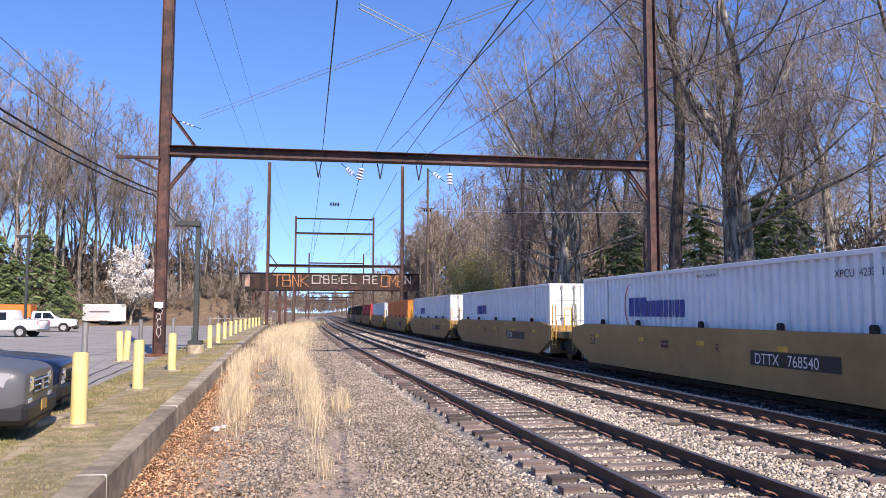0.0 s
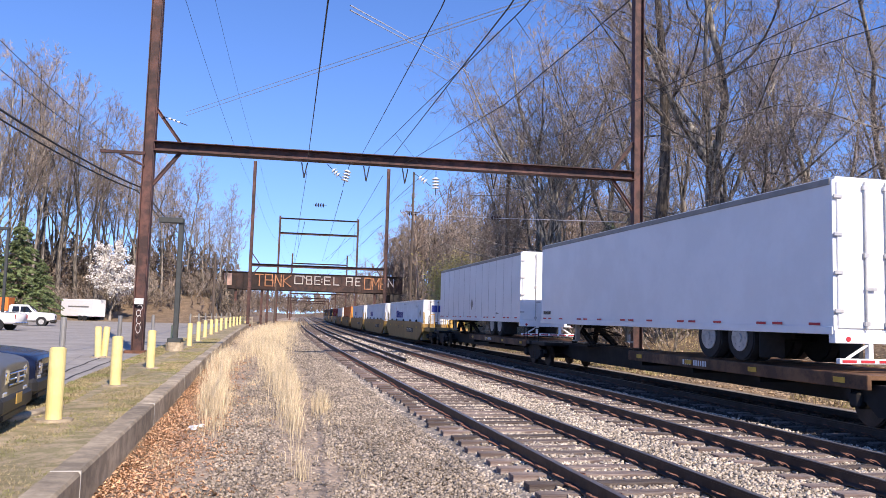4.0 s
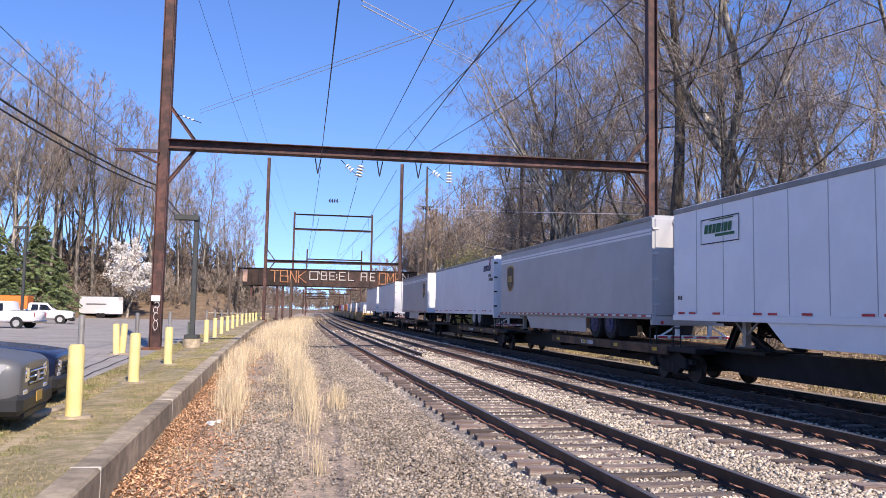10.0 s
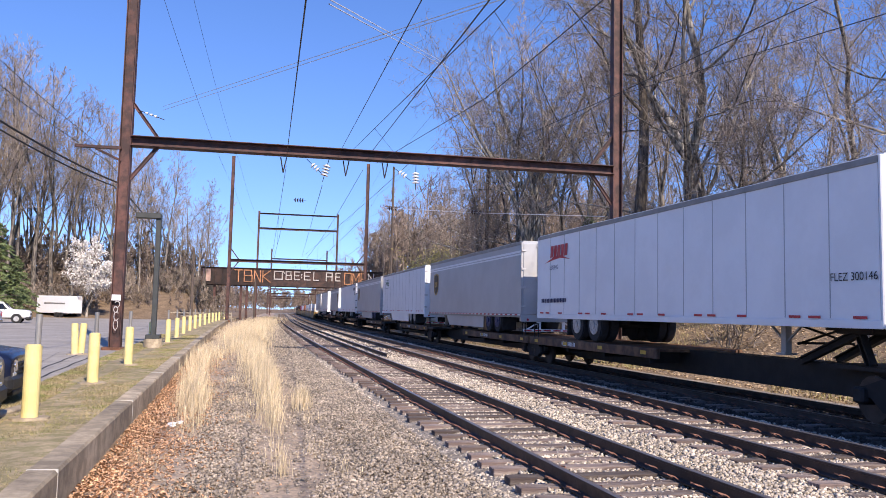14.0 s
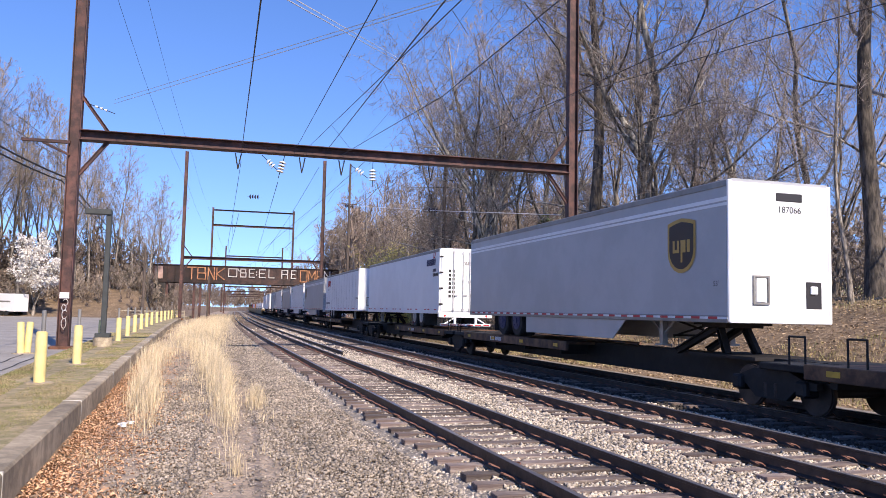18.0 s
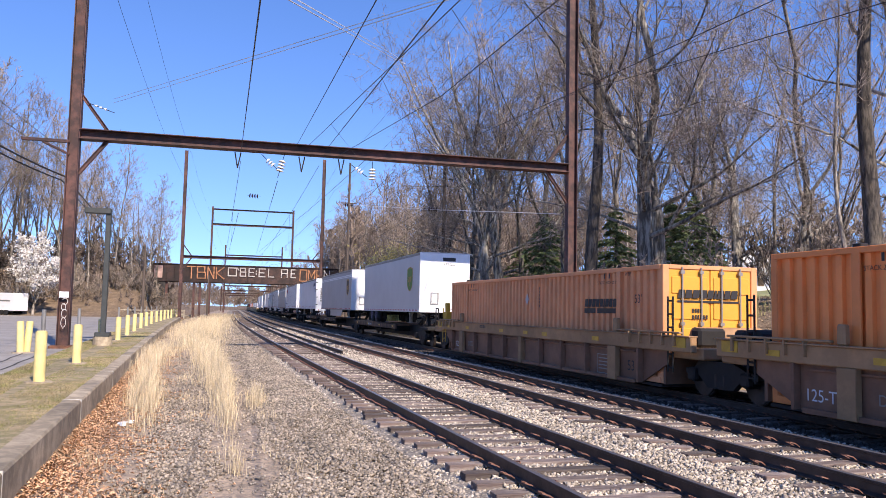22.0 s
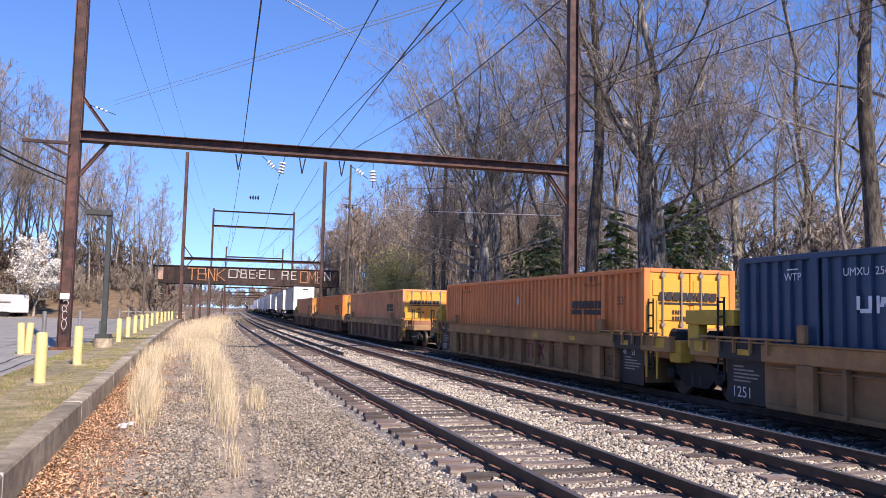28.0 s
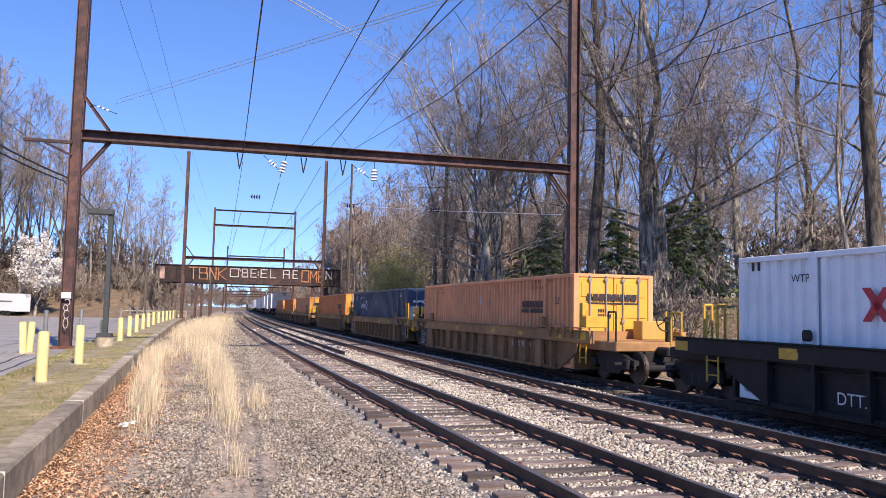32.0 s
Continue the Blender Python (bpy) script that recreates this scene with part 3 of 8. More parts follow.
def container(color, door, label, s_front, length=16.15, z0=0.2, z1=2.96, mark=""):
    c = empty("container", label=label, category="container", group="containers on the train")
    h = length / 2
    cm = M[color]
    bm = bmesh.new()
    box(bm, -1.22, 1.22, -h + 0.10, h - 0.04, z0, z1 - 0.03)
    part("body", bm, cm, c)
    part("roof", bbox(-1.275, 1.275, -h + 0.1, h - 0.1, z1 - 0.06, z1 - 0.012), cm, c)
    for s in (-1, 1):
        V, F = corrugated(length - 0.3, 1.285, z0 + 0.12, z1 - 0.10, s)
        pymesh("side_wall", V, F, cm, c)
        part("top_rail", bbox(s * 1.295 - 0.03, s * 1.295 + 0.012, -h + 0.1, h - 0.1, z1 - 0.11, z1, 0.01), cm, c)
        part("bottom_rail", bbox(s * 1.29 - 0.03, s * 1.29 + 0.012, -h + 0.1, h - 0.1, z0, z0 + 0.14, 0.01), cm, c)
        for e in (-1, 1):
            part("corner_post", bbox(s * 1.22 - 0.085, s * 1.22 + 0.085, e * (h - 0.08) - 0.08, e * (h - 0.08) + 0.08, z0, z1, 0.012), cm, c)
        for y in (-6.05, 6.05):
            part("frame_post", bbox(s * 1.29 - 0.04, s * 1.29 + 0.014, y - 0.09, y + 0.09, z0, z1, 0.01), cm, c)
            shared("casting", lambda: bbox(-0.09, 0.09, -0.09, 0.09, -0.02, 0.06, 0.015), M["dark"], c, "corner_casting", pose(s * 1.21, y, z1))
    # doors at the rear
    for s in (-1, 1):
        bm = bmesh.new()
        x0, x1 = sorted((s * 0.012, s * 1.13))
        box(bm, x0, x1, -h + 0.03, -h + 0.09, z0 + 0.10, z1 - 0.10, 0.01)
        leaf_ = part("door", bm, M[door], c)
        for k in range(4):
            shared("doorpanel", lambda: bbox(-0.49, 0.49, -0.025, 0.003, 0.0, 0.40, 0.012), M[door], leaf_, "door_panel", pose((x0 + x1) / 2, -h + 0.03, z0 + 0.28 + k * (z1 - z0 - 0.35) / 4))
        for x in (0.28, 0.80):
            shared(f"rod{z0:.2f}{z1:.2f}", lambda: lock_rod_bm(z0 + 0.05, z1 - 0.05), M["grey"], c, "lock_rod", pose(s * x, -h - 0.03, 0))
    part("header", bbox(-1.14, 1.14, -h, -h + 0.1, z1 - 0.1, z1, 0.01), cm, c)
    part("threshold", bbox(-1.14, 1.14, -h, -h + 0.1, z0, z0 + 0.1, 0.01), cm, c)
    side = -1.302
    if mark == "orange":
        block = (0.86, 0.86, 0.90, 0.90, 0.80, 0.32, 0.86, 0.80, 0.88)
        decal("logo", bars(block, 0.21, 0.14, 0.14) + [rect(-0.02, 0.62, -0.17, -0.04), rect(0.72, 1.72, -0.17, -0.04)], LEFT, (side, -4.17, 1.96), M["ink"], c)
        decal("logo", bars(block, 0.20, 0.12, 0.14) + [rect(-0.02, 1.68, -0.10, -0.05)], REAR, (-0.91, -h - 0.012, 2.18), M["ink"], c)
        for y in (5.9, -4.9):
            words("STACK 2 HIGH ONLY", 0.115, LEFT, (side - 0.002, y, 2.56), M["ink"], c)
            decal("stencil", [rect(0, 0.06, 0, 0.14), rect(0.26, 0.32, 0, 0.14)], LEFT, (side, y - 0.35, 2.70), M["ink"], c)
        decal("placard", [[(0, -0.2), (0.14, 0), (0, 0.2), (-0.14, 0)]], LEFT, (side, -0.08, 2.2), M["rodgrey"], c)
        decal("stencil", [rect(0, 0.07, 2.5 - 0.11 * k, 2.57 - 0.11 * k) for k in range(6)], LEFT, (side, -1.05, 0.0), M["ink"], c)
        words("53'", 0.30, LEFT, (side - 0.002, -6.80, 2.06), M["ink"], c)
        words("WTP", 0.13, LEFT, (side - 0.002, -6.35, 2.74), M["ink"], c)
        decal("stencil", bars((0.5,) * 4, 0.10, 0.25) + [[(u, v - 0.15) for u, v in p] for p in bars((0.5,) * 6, 0.10, 0.25)], REAR, (-0.53, -h - 0.012, 1.84), M["ink"], c)
    elif mark == "red_arc":
        decal("logo", bars((0.62, 0.62, 0.70), 0.56, 0.10) + [[(u + 1.22, v) for u, v in p] for p in bars((0.50, 0.55, 0.55, 0.20, 0.50, 0.34, 0.20, 0.50, 0.50), 0.46, 0.12)], LEFT, (side, 4.35, 1.68), M["royal"], c)
        arc = [(0.75 * math.cos(t) * 0.75, 0.72 * math.sin(t)) for t in np.linspace(1.9, 4.3, 12)]
        decal("logo_arc", [[arc[i], arc[i + 1], (arc[i + 1][0] + 0.06, arc[i + 1][1]), (arc[i][0] + 0.06, arc[i][1])] for i in range(11)], LEFT, (side, 4.1, 2.0), M["red"], c)
        decal("logo", bars((0.85, 0.85, 0.95), 0.46, 0.16), REAR, (-0.72, -h - 0.012, 2.12), M["royal"], c)
        words("XPCU  423373", 0.21, LEFT, (side - 0.002, -4.9, 2.46), M["ink"], c)
        words("STACK 2 HIGH ONLY", 0.11, LEFT, (side - 0.002, 0.3, 2.68), M["ink"], c)
        decal("placard", [[(0, -0.3), (0.28, 0), (0, 0.3), (-0.28, 0)]], LEFT, (side - 0.004, -6.9, 2.0), M["grey"], c)
    elif mark == "white":
        decal("logo", bars((0.6, 0.5, 0.55, 0.55, 0.2, 0.5, 0.2, 0.5), 0.46, 0.1), LEFT, (side, 4.3, 1.72), M["royal"], c)
    elif mark == "white_diamonds":
        decal("logo", [rect(0, 0.07, 0.05, 0.28), rect(0.07, 0.30, 0, 0.07), rect(0.24, 0.31, 0.07, 0.28)] + [rect(0.40, 0.46, 0, 0.28), rect(0.46, 0.54, 0.1, 0.26, 0.04), rect(0.58, 0.66, 0.1, 0.26, -0.04), rect(0.70, 0.76, 0, 0.28), rect(0.82, 0.89, 0, 0.28, 0.10), rect(1.02, 1.09, 0, 0.28, -0.10), rect(1.16, 1.24, 0, 0.28, 0.22), rect(1.38, 1.46, 0, 0.28, -0.22)], LEFT, (side, 5.14, 1.9), M["white"], c)
        gem = ((0, 1), (1, 0), (0, -1), (-1, 0))
        quads_ = []
        for i in range(4):
            (ax, az), (bx, bz) = gem[i], gem[(i + 1) % 4]
            for f in (0.06, 0.54):
                p, q = (ax + (bx - ax) * f, az + (bz - az) * f), (ax + (bx - ax) * (f + 0.40), az + (bz - az) * (f + 0.40))
                quads_.append([(p[0] * 0.36, p[1] * 0.36), (p[0] * 0.19, p[1] * 0.19), (q[0] * 0.19, q[1] * 0.19), (q[0] * 0.36, q[1] * 0.36)])
        decal("logo", quads_, LEFT, (side, 3.19, 2.06), M["white"], c)
        decal("placard", [[(0, -0.19), (0.19, 0), (0, 0.19), (-0.19, 0)]], LEFT, (side, 0.07, 2.2), M["grey"], c)
        for y in (6.8, -6.3):
            words("WTP", 0.2, LEFT, (side - 0.004, y, 2.48), M["white"], c)
            decal("stencil", [rect(0.02, 0.3, 0, 0.025)], LEFT, (side, y - 0.05, 2.67), M["white"], c)
        words("UMXU  256028", 0.19, LEFT, (side - 0.004, 5.41, 2.52), M["white"], c)
        decal("logo", [[(u * 0.42 + 0.62, v * 0.42 + 0.06) for u, v in p] for p in quads_] + bars((1.0, 1.3, 1.0, 1.0), 0.12, 0.2), REAR, (-0.98, -h - 0.012, 2.2), M["white"], c)
        words("256028", 0.22, REAR, (0.42, -h - 0.012, 2.18), M["white"], c)
        decal("stencil", bars((0.5,) * 6, 0.12, 0.2) + [[(u, v - 0.95) for u, v in p] for p in bars((1.6, 1.2, 1.4), 0.10, 0.3)], REAR, (0.42, -h - 0.012, 2.46), M["white"], c)
        decal("stencil", [rect(-1.0, -0.5, 2.80, 2.85), rect(0.5, 1.0, 2.80, 2.85), rect(-0.98, -0.25, 1.50, 1.58), rect(-0.98, -0.3, 1.30, 1.36)], REAR, (0, -h - 0.012, 0), M["grey"], c)
    elif mark == "red_cross":
        decal("logo_mark", [[(0, 0), (0.18, 0), (0.60, 0.55), (0.42, 0.55)], [(0.42, 0), (0.60, 0), (0.18, 0.55), (0, 0.55)]] + [[(u + 0.72, v * 0.7) for u, v in p] for p in ([(0, 0), (0.14, 0), (0.42, 0.55), (0.28, 0.55)], [(0.28, 0), (0.42, 0), (0.14, 0.55), (0, 0.55)])], LEFT, (side - 0.003, 5.0, 1.75), M["red"], c)
        words("WTP", 0.21, LEFT, (side - 0.002, 6.6, 2.43), M["ink"], c)
        decal("stencil", [rect(0, 0.08, 0, 0.17), rect(0.17, 0.25, 0, 0.17)], LEFT, (side, 7.68, 2.68), M["ink"], c)
    moving(c, s_front - h)
    return c


# ---- trailers
def tape_bm():
    return bbox(-0.004, 0.004, -0.16, 0.16, -0.025, 0.025)


def trailer(color, label, s_front, length=16.15, nose=1, top=4.65, floor=1.70, mark="", skirt=True, ribs=0, rear="", band=False):
    c = empty("semi_trailer", label=label, category="trailer", group="trailers on the train")
    h = length / 2
    cm = M[color]
    bm = bmesh.new()
    r = box(bm, -1.285, 1.285, -h, h, floor, top)
    es = [e for e in bm.edges if abs(e.verts[0].co.x - e.verts[1].co.x) < 1e-4 and (abs(e.verts[0].co.z - e.verts[1].co.z) > 1 and e.verts[0].co.y * nose > 0 or abs(e.verts[0].co.z - e.verts[1].co.z) < 1e-4 and e.verts[0].co.z > top - 0.1)]
    bmesh.ops.bevel(bm, geom=es, offset=0.07, segments=3, affect="EDGES")
    part("body", bm, cm, c)
    for s in (-1, 1):
        part("bottom_rail", bbox(s * 1.288 - 0.02, s * 1.288 + 0.02, -h + 0.02, h - 0.02, floor - 0.04, floor + 0.11, 0.008), M["grey"] if color == "tgrey" else cm, c)
        part("top_rail", bbox(s * 1.285 - 0.02, s * 1.285 + 0.014, -h + 0.05, h - 0.08, top - 0.16, top - 0.035, 0.006), M["grey"], c)
        if band:
            part("band", bbox(s * 1.287 - 0.01, s * 1.287 + 0.005, -h + 0.05, h - 0.08, top - 0.46, top - 0.38), M["cwhite"], c)
            part("band", bbox(s * 1.287 - 0.01, s * 1.287 + 0.005, -h + 0.05, h - 0.08, top - 0.56, top - 0.50), M["cwhite"], c)
    n = ribs or int(length / 1.22)
    for k in range(1, n) if ribs else ():
        y = -h + length * k / n
        w = 0.010
        shared(f"seam{w}{top}", lambda: bbox(-0.004, 0.006, -w, w, floor + 0.13, top - 0.17), M["tgrey"], c, "panel_seam", pose(-1.289, y, 0))
    nt = int(length / (0.62 if color != "twhite" else 1.5))
    for k in range(nt):
        y = -h + 0.5 + (length - 1.0) * k / (nt - 1)
        zt = floor + 0.06 if color != "twhite" else floor + 0.15
        shared("tape" + color[:2], tape_bm, M["red"], c, "reflector", pose(-1.312, y, zt))
        if color != "twhite":
            shared("tapew", tape_bm, M["white"], c, "reflector", pose(-1.312, y - 0.31, zt))
        elif k % 2:
            shared("tape" + color[:2], tape_bm, M["red"], c, "reflector", pose(-1.312, y - 0.55, zt))
    # running gear
    yw = -(h - 3.03) if nose > 0 else 4.55
    for k in (0, 1):
        y = yw + nose * 1.27 * k
        for s in (-1, 1):
            for x in (1.12, 0.80):
                w = shared("tyre", lambda: wheel_bm(0.51, 0.27), M["tyre"], c, "wheel", pose(s * x, y, 1.51))
                if x > 1:
                    shared("rim", lambda: disc_bm(0.30, 0.10, 0.10), M["rim"] if color == "twhite" else M["navy"], w, "rim", pose(s * 0.11, 0, 0))
        shared("taxle", lambda: rods([((-1.1, 0, 0), (1.1, 0, 0))], 0.07, 8), M["dark"], c, "axle", pose(0, y, 1.51))
    ym = yw + nose * 0.63
    bm = bmesh.new()
    for s in (-1, 1):
        box(bm, s * 0.55 - 0.05, s * 0.55 + 0.05, ym - 1.5, ym + 1.5, 1.52, floor - 0.02)
    box(bm, -0.55, 0.55, ym - 0.5, ym + 0.5, 1.56, 1.62)
    part("slider_frame", bm, M["dark"], c)
    for s in (-1, 1):
        part("mud_flap", bbox(s * 0.98 - 0.3, s * 0.98 + 0.3, yw - nose * 0.75 - 0.01, yw - nose * 0.75 + 0.01, 1.12, floor), M["tyre"], c)
    yl = nose * (h - 2.9)
    for s in (-1, 1):
        bm = bmesh.new()
        box(bm, s * 0.95 - 0.07, s * 0.95 + 0.07, yl - 0.07, yl + 0.07, 1.12, floor)
        box(bm, s * 0.95 - 0.14, s * 0.95 + 0.14, yl - 0.14, yl + 0.14, 1.08, 1.12)
        for d in (-0.5, 0.5):
            tube(bm, (s * 0.95, yl, 1.32), (s * 0.95, yl + d, floor), 0.03, seg=6)
        part("landing_leg", bm, M["grey"], c)
    part("leg_brace", rods([((-0.68, yl, 1.3), (0.68, yl, floor)), ((0.68, yl, 1.3), (-0.68, yl, floor)), ((-0.68, yl, 1.32), (0.68, yl, 1.32))], 0.025), M["dark"], c)
    part("kingpin_plate", bbox(-0.6, 0.6, nose * (h - 1.6) - 0.6, nose * (h - 1.6) + 0.6, floor - 0.10, floor - 0.01), M["dark"], c)
    if skirt:
        ya, yb = sorted((yw + nose * 2.1, nose * (h - 4.1)))
        for s in (-1, 1):
            V, F = [], []
            for x in (s * 1.26, s * 1.235):
                V += [(x, ya, floor), (x, yb, floor), (x, yb - (0.7 if nose > 0 else 0), 1.16), (x, ya + (0 if nose > 0 else 0.7), 1.16)]
            F = [(0, 1, 2, 3), (7, 6, 5, 4), (0, 4, 5, 1), (1, 5, 6, 2), (2, 6, 7, 3), (3, 7, 4, 0)]
            pymesh("side_skirt", V, F, cm, c)
    # the end that looks back
    yr = -h - 0.012
    if nose > 0:
        for s in (-1, 1):
            x0, x1 = sorted((s * 0.01, s * 1.2))
            part("door", bbox(x0, x1, -h - 0.035, -h + 0.01, floor + 0.08, top - 0.10, 0.01), M["twhite"] if color == "twhite" else M["tgrey"], c)
            for x in (0.16, 0.62):
                shared(f"trod{top}", lambda: lock_rod_bm(floor + 0.05, top - 0.08), M["rodgrey"], c, "lock_rod", pose(s * x, -h - 0.07, 0))
            for k in range(4):
                shared("hinge", lambda: bbox(-0.09, 0.09, -0.02, 0.02, -0.035, 0.035, 0.008), M["dark"] if rear == "text" else M["rodgrey"], c, "hinge", pose(s * 1.2, -h - 0.045, floor + 0.4 + k * 0.72))
            shared("lamp", lambda: rods([((0, 0, 0), (0, -0.03, 0))], 0.05, 12), M["red"], c, "tail_lamp", pose(s * 1.0, -h - 0.01, floor - 0.12))
        part("rear_sill", bbox(-1.28, 1.28, -h - 0.03, -h + 0.15, floor - 0.2, floor + 0.05, 0.01), cm, c)
        bm = bmesh.new()
        for s in (-1, 1):
            box(bm, s * 0.5 - 0.05, s * 0.5 + 0.05, -h - 0.02, -h + 0.08, 1.15, floor - 0.2)
            tube(bm, (s * 0.5, -h + 0.03, floor - 0.2), (s * 1.05, -h + 0.03, 1.18), 0.03, seg=6)
        box(bm, -1.2, 1.2, -h - 0.05, -h + 0.06, 1.12, 1.22, 0.01)
        part("rear_bumper", bm, M["twhite"], c)
        for k in range(6):
            shared("rtape", lambda: bbox(-0.15, 0.15, -0.004, 0.004, -0.025, 0.025), M["red"], c, "reflector", pose(-1.0 + 0.4 * k, -h - 0.056, 1.17))
        if rear == "text":
            decal("stencil", [rect(-0.85, -0.73, 3.75 - 0.19 * k, 3.88 - 0.19 * k) for k in range(7)] + [rect(-0.67, -0.55, 3.75 - 0.19 * k, 3.88 - 0.19 * k) for k in range(7)], REAR, (0, yr - 0.03, -0.2), M["ink"], c)
            decal("logo", bars((0.5,) * 9, 0.16, 0.2, 0.2), REAR, (-0.2, yr - 0.03, top - 0.75), M["grey"], c)
    else:
        part("corner_post", bbox(-1.3, -1.2, -h - 0.02, -h + 0.06, floor - 0.03, top - 0.03, 0.02), M["cwhite"], c)
        part("corner_post", bbox(1.2, 1.3, -h - 0.02, -h + 0.06, floor - 0.03, top - 0.03, 0.02), M["cwhite"], c)
        part("nose_panel", bbox(-1.2, 1.2, -h - 0.008, -h + 0.03, floor + 0.02, top - 0.06), M["cwhite"], c, "plain white nose panel")
        part("nose_sill", bbox(-1.27, 1.27, -h - 0.03, -h + 0.02, floor - 0.04, floor + 0.14, 0.01), M["cwhite"], c)
        bm = bmesh.new()
        for x0, x1, z0, z1 in ((-0.72, -0.68, 2.05, 2.65), (-0.36, -0.32, 2.05, 2.65), (-0.68, -0.36, 2.05, 2.09), (-0.68, -0.36, 2.61, 2.65)):
            box(bm, x0, x1, -h - 0.05, -h, z0, z1)
        part("hatch_frame", bm, M["grey"], c)
        part("hatch", bbox(-0.64, -0.40, -h - 0.04, -h, 2.1, 2.6, 0.01), M["cwhite"], c)
        part("cable_box", bbox(0.62, 1.02, -h - 0.02, -h, 1.98, 2.55, 0.01), M["ink"], c, "dark recessed box with cable sockets")
        part("socket", bbox(0.72, 0.90, -h - 0.06, -h, 2.28, 2.46, 0.02), M["cwhite"], c)
        part("vent", bbox(-0.12, 0.55, -h - 0.02, -h, top - 0.42, top - 0.24, 0.01), M["ink"], c, "dark slotted vent")
    side = -1.296
    if mark == "shield":
        y0 = -(h - 1.65) if nose < 0 else h - 1.70
        for p, sc, m_, dx in (("shield", 1.0, "gold", 0.0), ("shield_field", 0.86, "brown", 0.004)):
            decal(p, [[(u * sc, v * sc) for u, v in shield(1.08, 1.24)]], LEFT, (side - 0.006 - dx, y0, 3.36), M[m_], c)
        decal("shield_mark", [rect(-0.30, -0.22, -0.08, 0.2), rect(-0.22, -0.12, -0.08, -0.01), rect(-0.12, -0.05, -0.08, 0.2), rect(0.01, 0.08, -0.3, 0.2), rect(0.08, 0.2, -0.08, 0.2), rect(0.25, 0.36, -0.08, 0.2)], LEFT, (side - 0.016, y0 + 0.02, 3.28), M["gold"], c)
        words("53'", 0.16, LEFT, (side - 0.008, -(h - 0.5) if nose < 0 else h - 0.38, 2.42), M["ink"], c)
    elif mark == "green":
        y0 = -(h - 1.97)
        for p, sc, m_, dx in (("shield", 1.0, "gold", 0.0), ("shield_field", 0.9, "green", 0.004)):
            decal(p, [[(u * sc, v * sc) for u, v in shield(1.12, 1.26)]], LEFT, (side - 0.006 - dx, y0, 3.36), M[m_], c)
        decal("shield_mark", [rect(-0.30, -0.22, -0.08, 0.2), rect(-0.22, -0.12, -0.08, -0.01), rect(-0.12, -0.05, -0.08, 0.2), rect(0.01, 0.08, -0.3, 0.2), rect(0.08, 0.2, -0.08, 0.2), rect(0.25, 0.36, -0.08, 0.2)], LEFT, (side - 0.016, y0 + 0.02, 3.28), M["gold"], c)
    elif mark == "dark":
        decal("logo", bars((0.8, 0.45, 0.35, 0.42, 0.48, 0.45, 0.48, 0.3, 0.4), 0.30, 0.10, 0.25) + [[(u + 1.1, v - 0.32) for u, v in p] for p in bars((0.45,) * 5, 0.16, 0.25)], LEFT, (side - 0.004, -(h - 2.15), 3.9), M["navy"], c)
        decal("logo_mark", [rect(0, 0.09, 0, 0.3, 0.06), rect(0.09, 0.3, 0, 0.08, 0.01), rect(0.18, 0.32, 0.25, 0.34), rect(0.3, 0.38, 0.12, 0.34)], LEFT, (side - 0.004, -(h - 1.0), 4.22), M["red"], c)
        decal("stencil", bars((0.45,) * 8, 0.15, 0.3), LEFT, (side - 0.004, -(h - 1.0), 3.38), M["ink"], c)
    elif mark == "red_swoosh":
        decal("logo", bars((0.65, 0.6, 0.65, 0.65, 0.6), 0.40, 0.14, 0.14), LEFT, (side - 0.004, h - 1.24, 3.78), M["red"], c)
        sw = [(0.0, 0.0), (0.8, 0.19), (1.4, 0.22), (2.3, 0.03), (1.4, 0.13), (0.8, 0.09)]
        decal("logo_swoosh", [[sw[0], sw[5], sw[1]], [sw[5], sw[4], sw[2], sw[1]], [sw[4], sw[3], sw[2]]], LEFT, (side - 0.004, h - 0.75, 3.6), M["red"], c)
        words("LEASING", 0.2, LEFT, (side - 0.008, h - 1.2, 3.36), M["navy"], c)
        decal("web_bars", bars((0.8,) * 3 + (0.15,) + (0.7,) * 13, 0.14, 0.26), LEFT, (side - 0.004, h - 0.45, 2.21), M["navy"], c)
        words("FLEZ 300146", 0.21, LEFT, (side - 0.008, -(h - 1.22), 2.50), M["ink"], c)
        decal("logo", bars((0.65, 0.6, 0.65, 0.65, 0.6), 0.2, 0.14, 0.14) + [rect(-0.05, 0.85, -0.1, -0.06)], REAR, (-0.2, -h - 0.02, top - 0.6), M["red"], c)
        words("FLEZ 300146", 0.17, REAR, (-0.4, -h - 0.014, 3.0), M["ink"], c)
    elif mark == "box":
        decal("logo", [rect(0, 1.7, 0, 0.025), rect(0, 1.7, 0.605, 0.63), rect(0, 0.025, 0.025, 0.605), rect(1.675, 1.7, 0.025, 0.605)], LEFT, (side - 0.006, h - 1.48, 3.56), M["ink"], c)
        decal("logo", bars((0.75, 0.6, 0.6, 0.9, 0.3, 0.6, 0.6), 0.22, 0.18, 0.2) + [rect(0.5, 1.35, -0.1, -0.03), rect(0.3, 1.3, 0.3, 0.33)], LEFT, (side - 0.006, h - 1.64, 3.82), M["pine"], c)
        decal("stencil", bars((0.5, 0.5, 0.5), 0.1, 0.3), LEFT, (side - 0.006, h - 0.3, 2.2), M["ink"], c)
    elif mark == "placard":
        decal("placard", [[(0, -0.32), (0.27, 0), (0, 0.32), (-0.27, 0)]], LEFT, (side - 0.004, 0.06, 2.5), M["grey"], c)
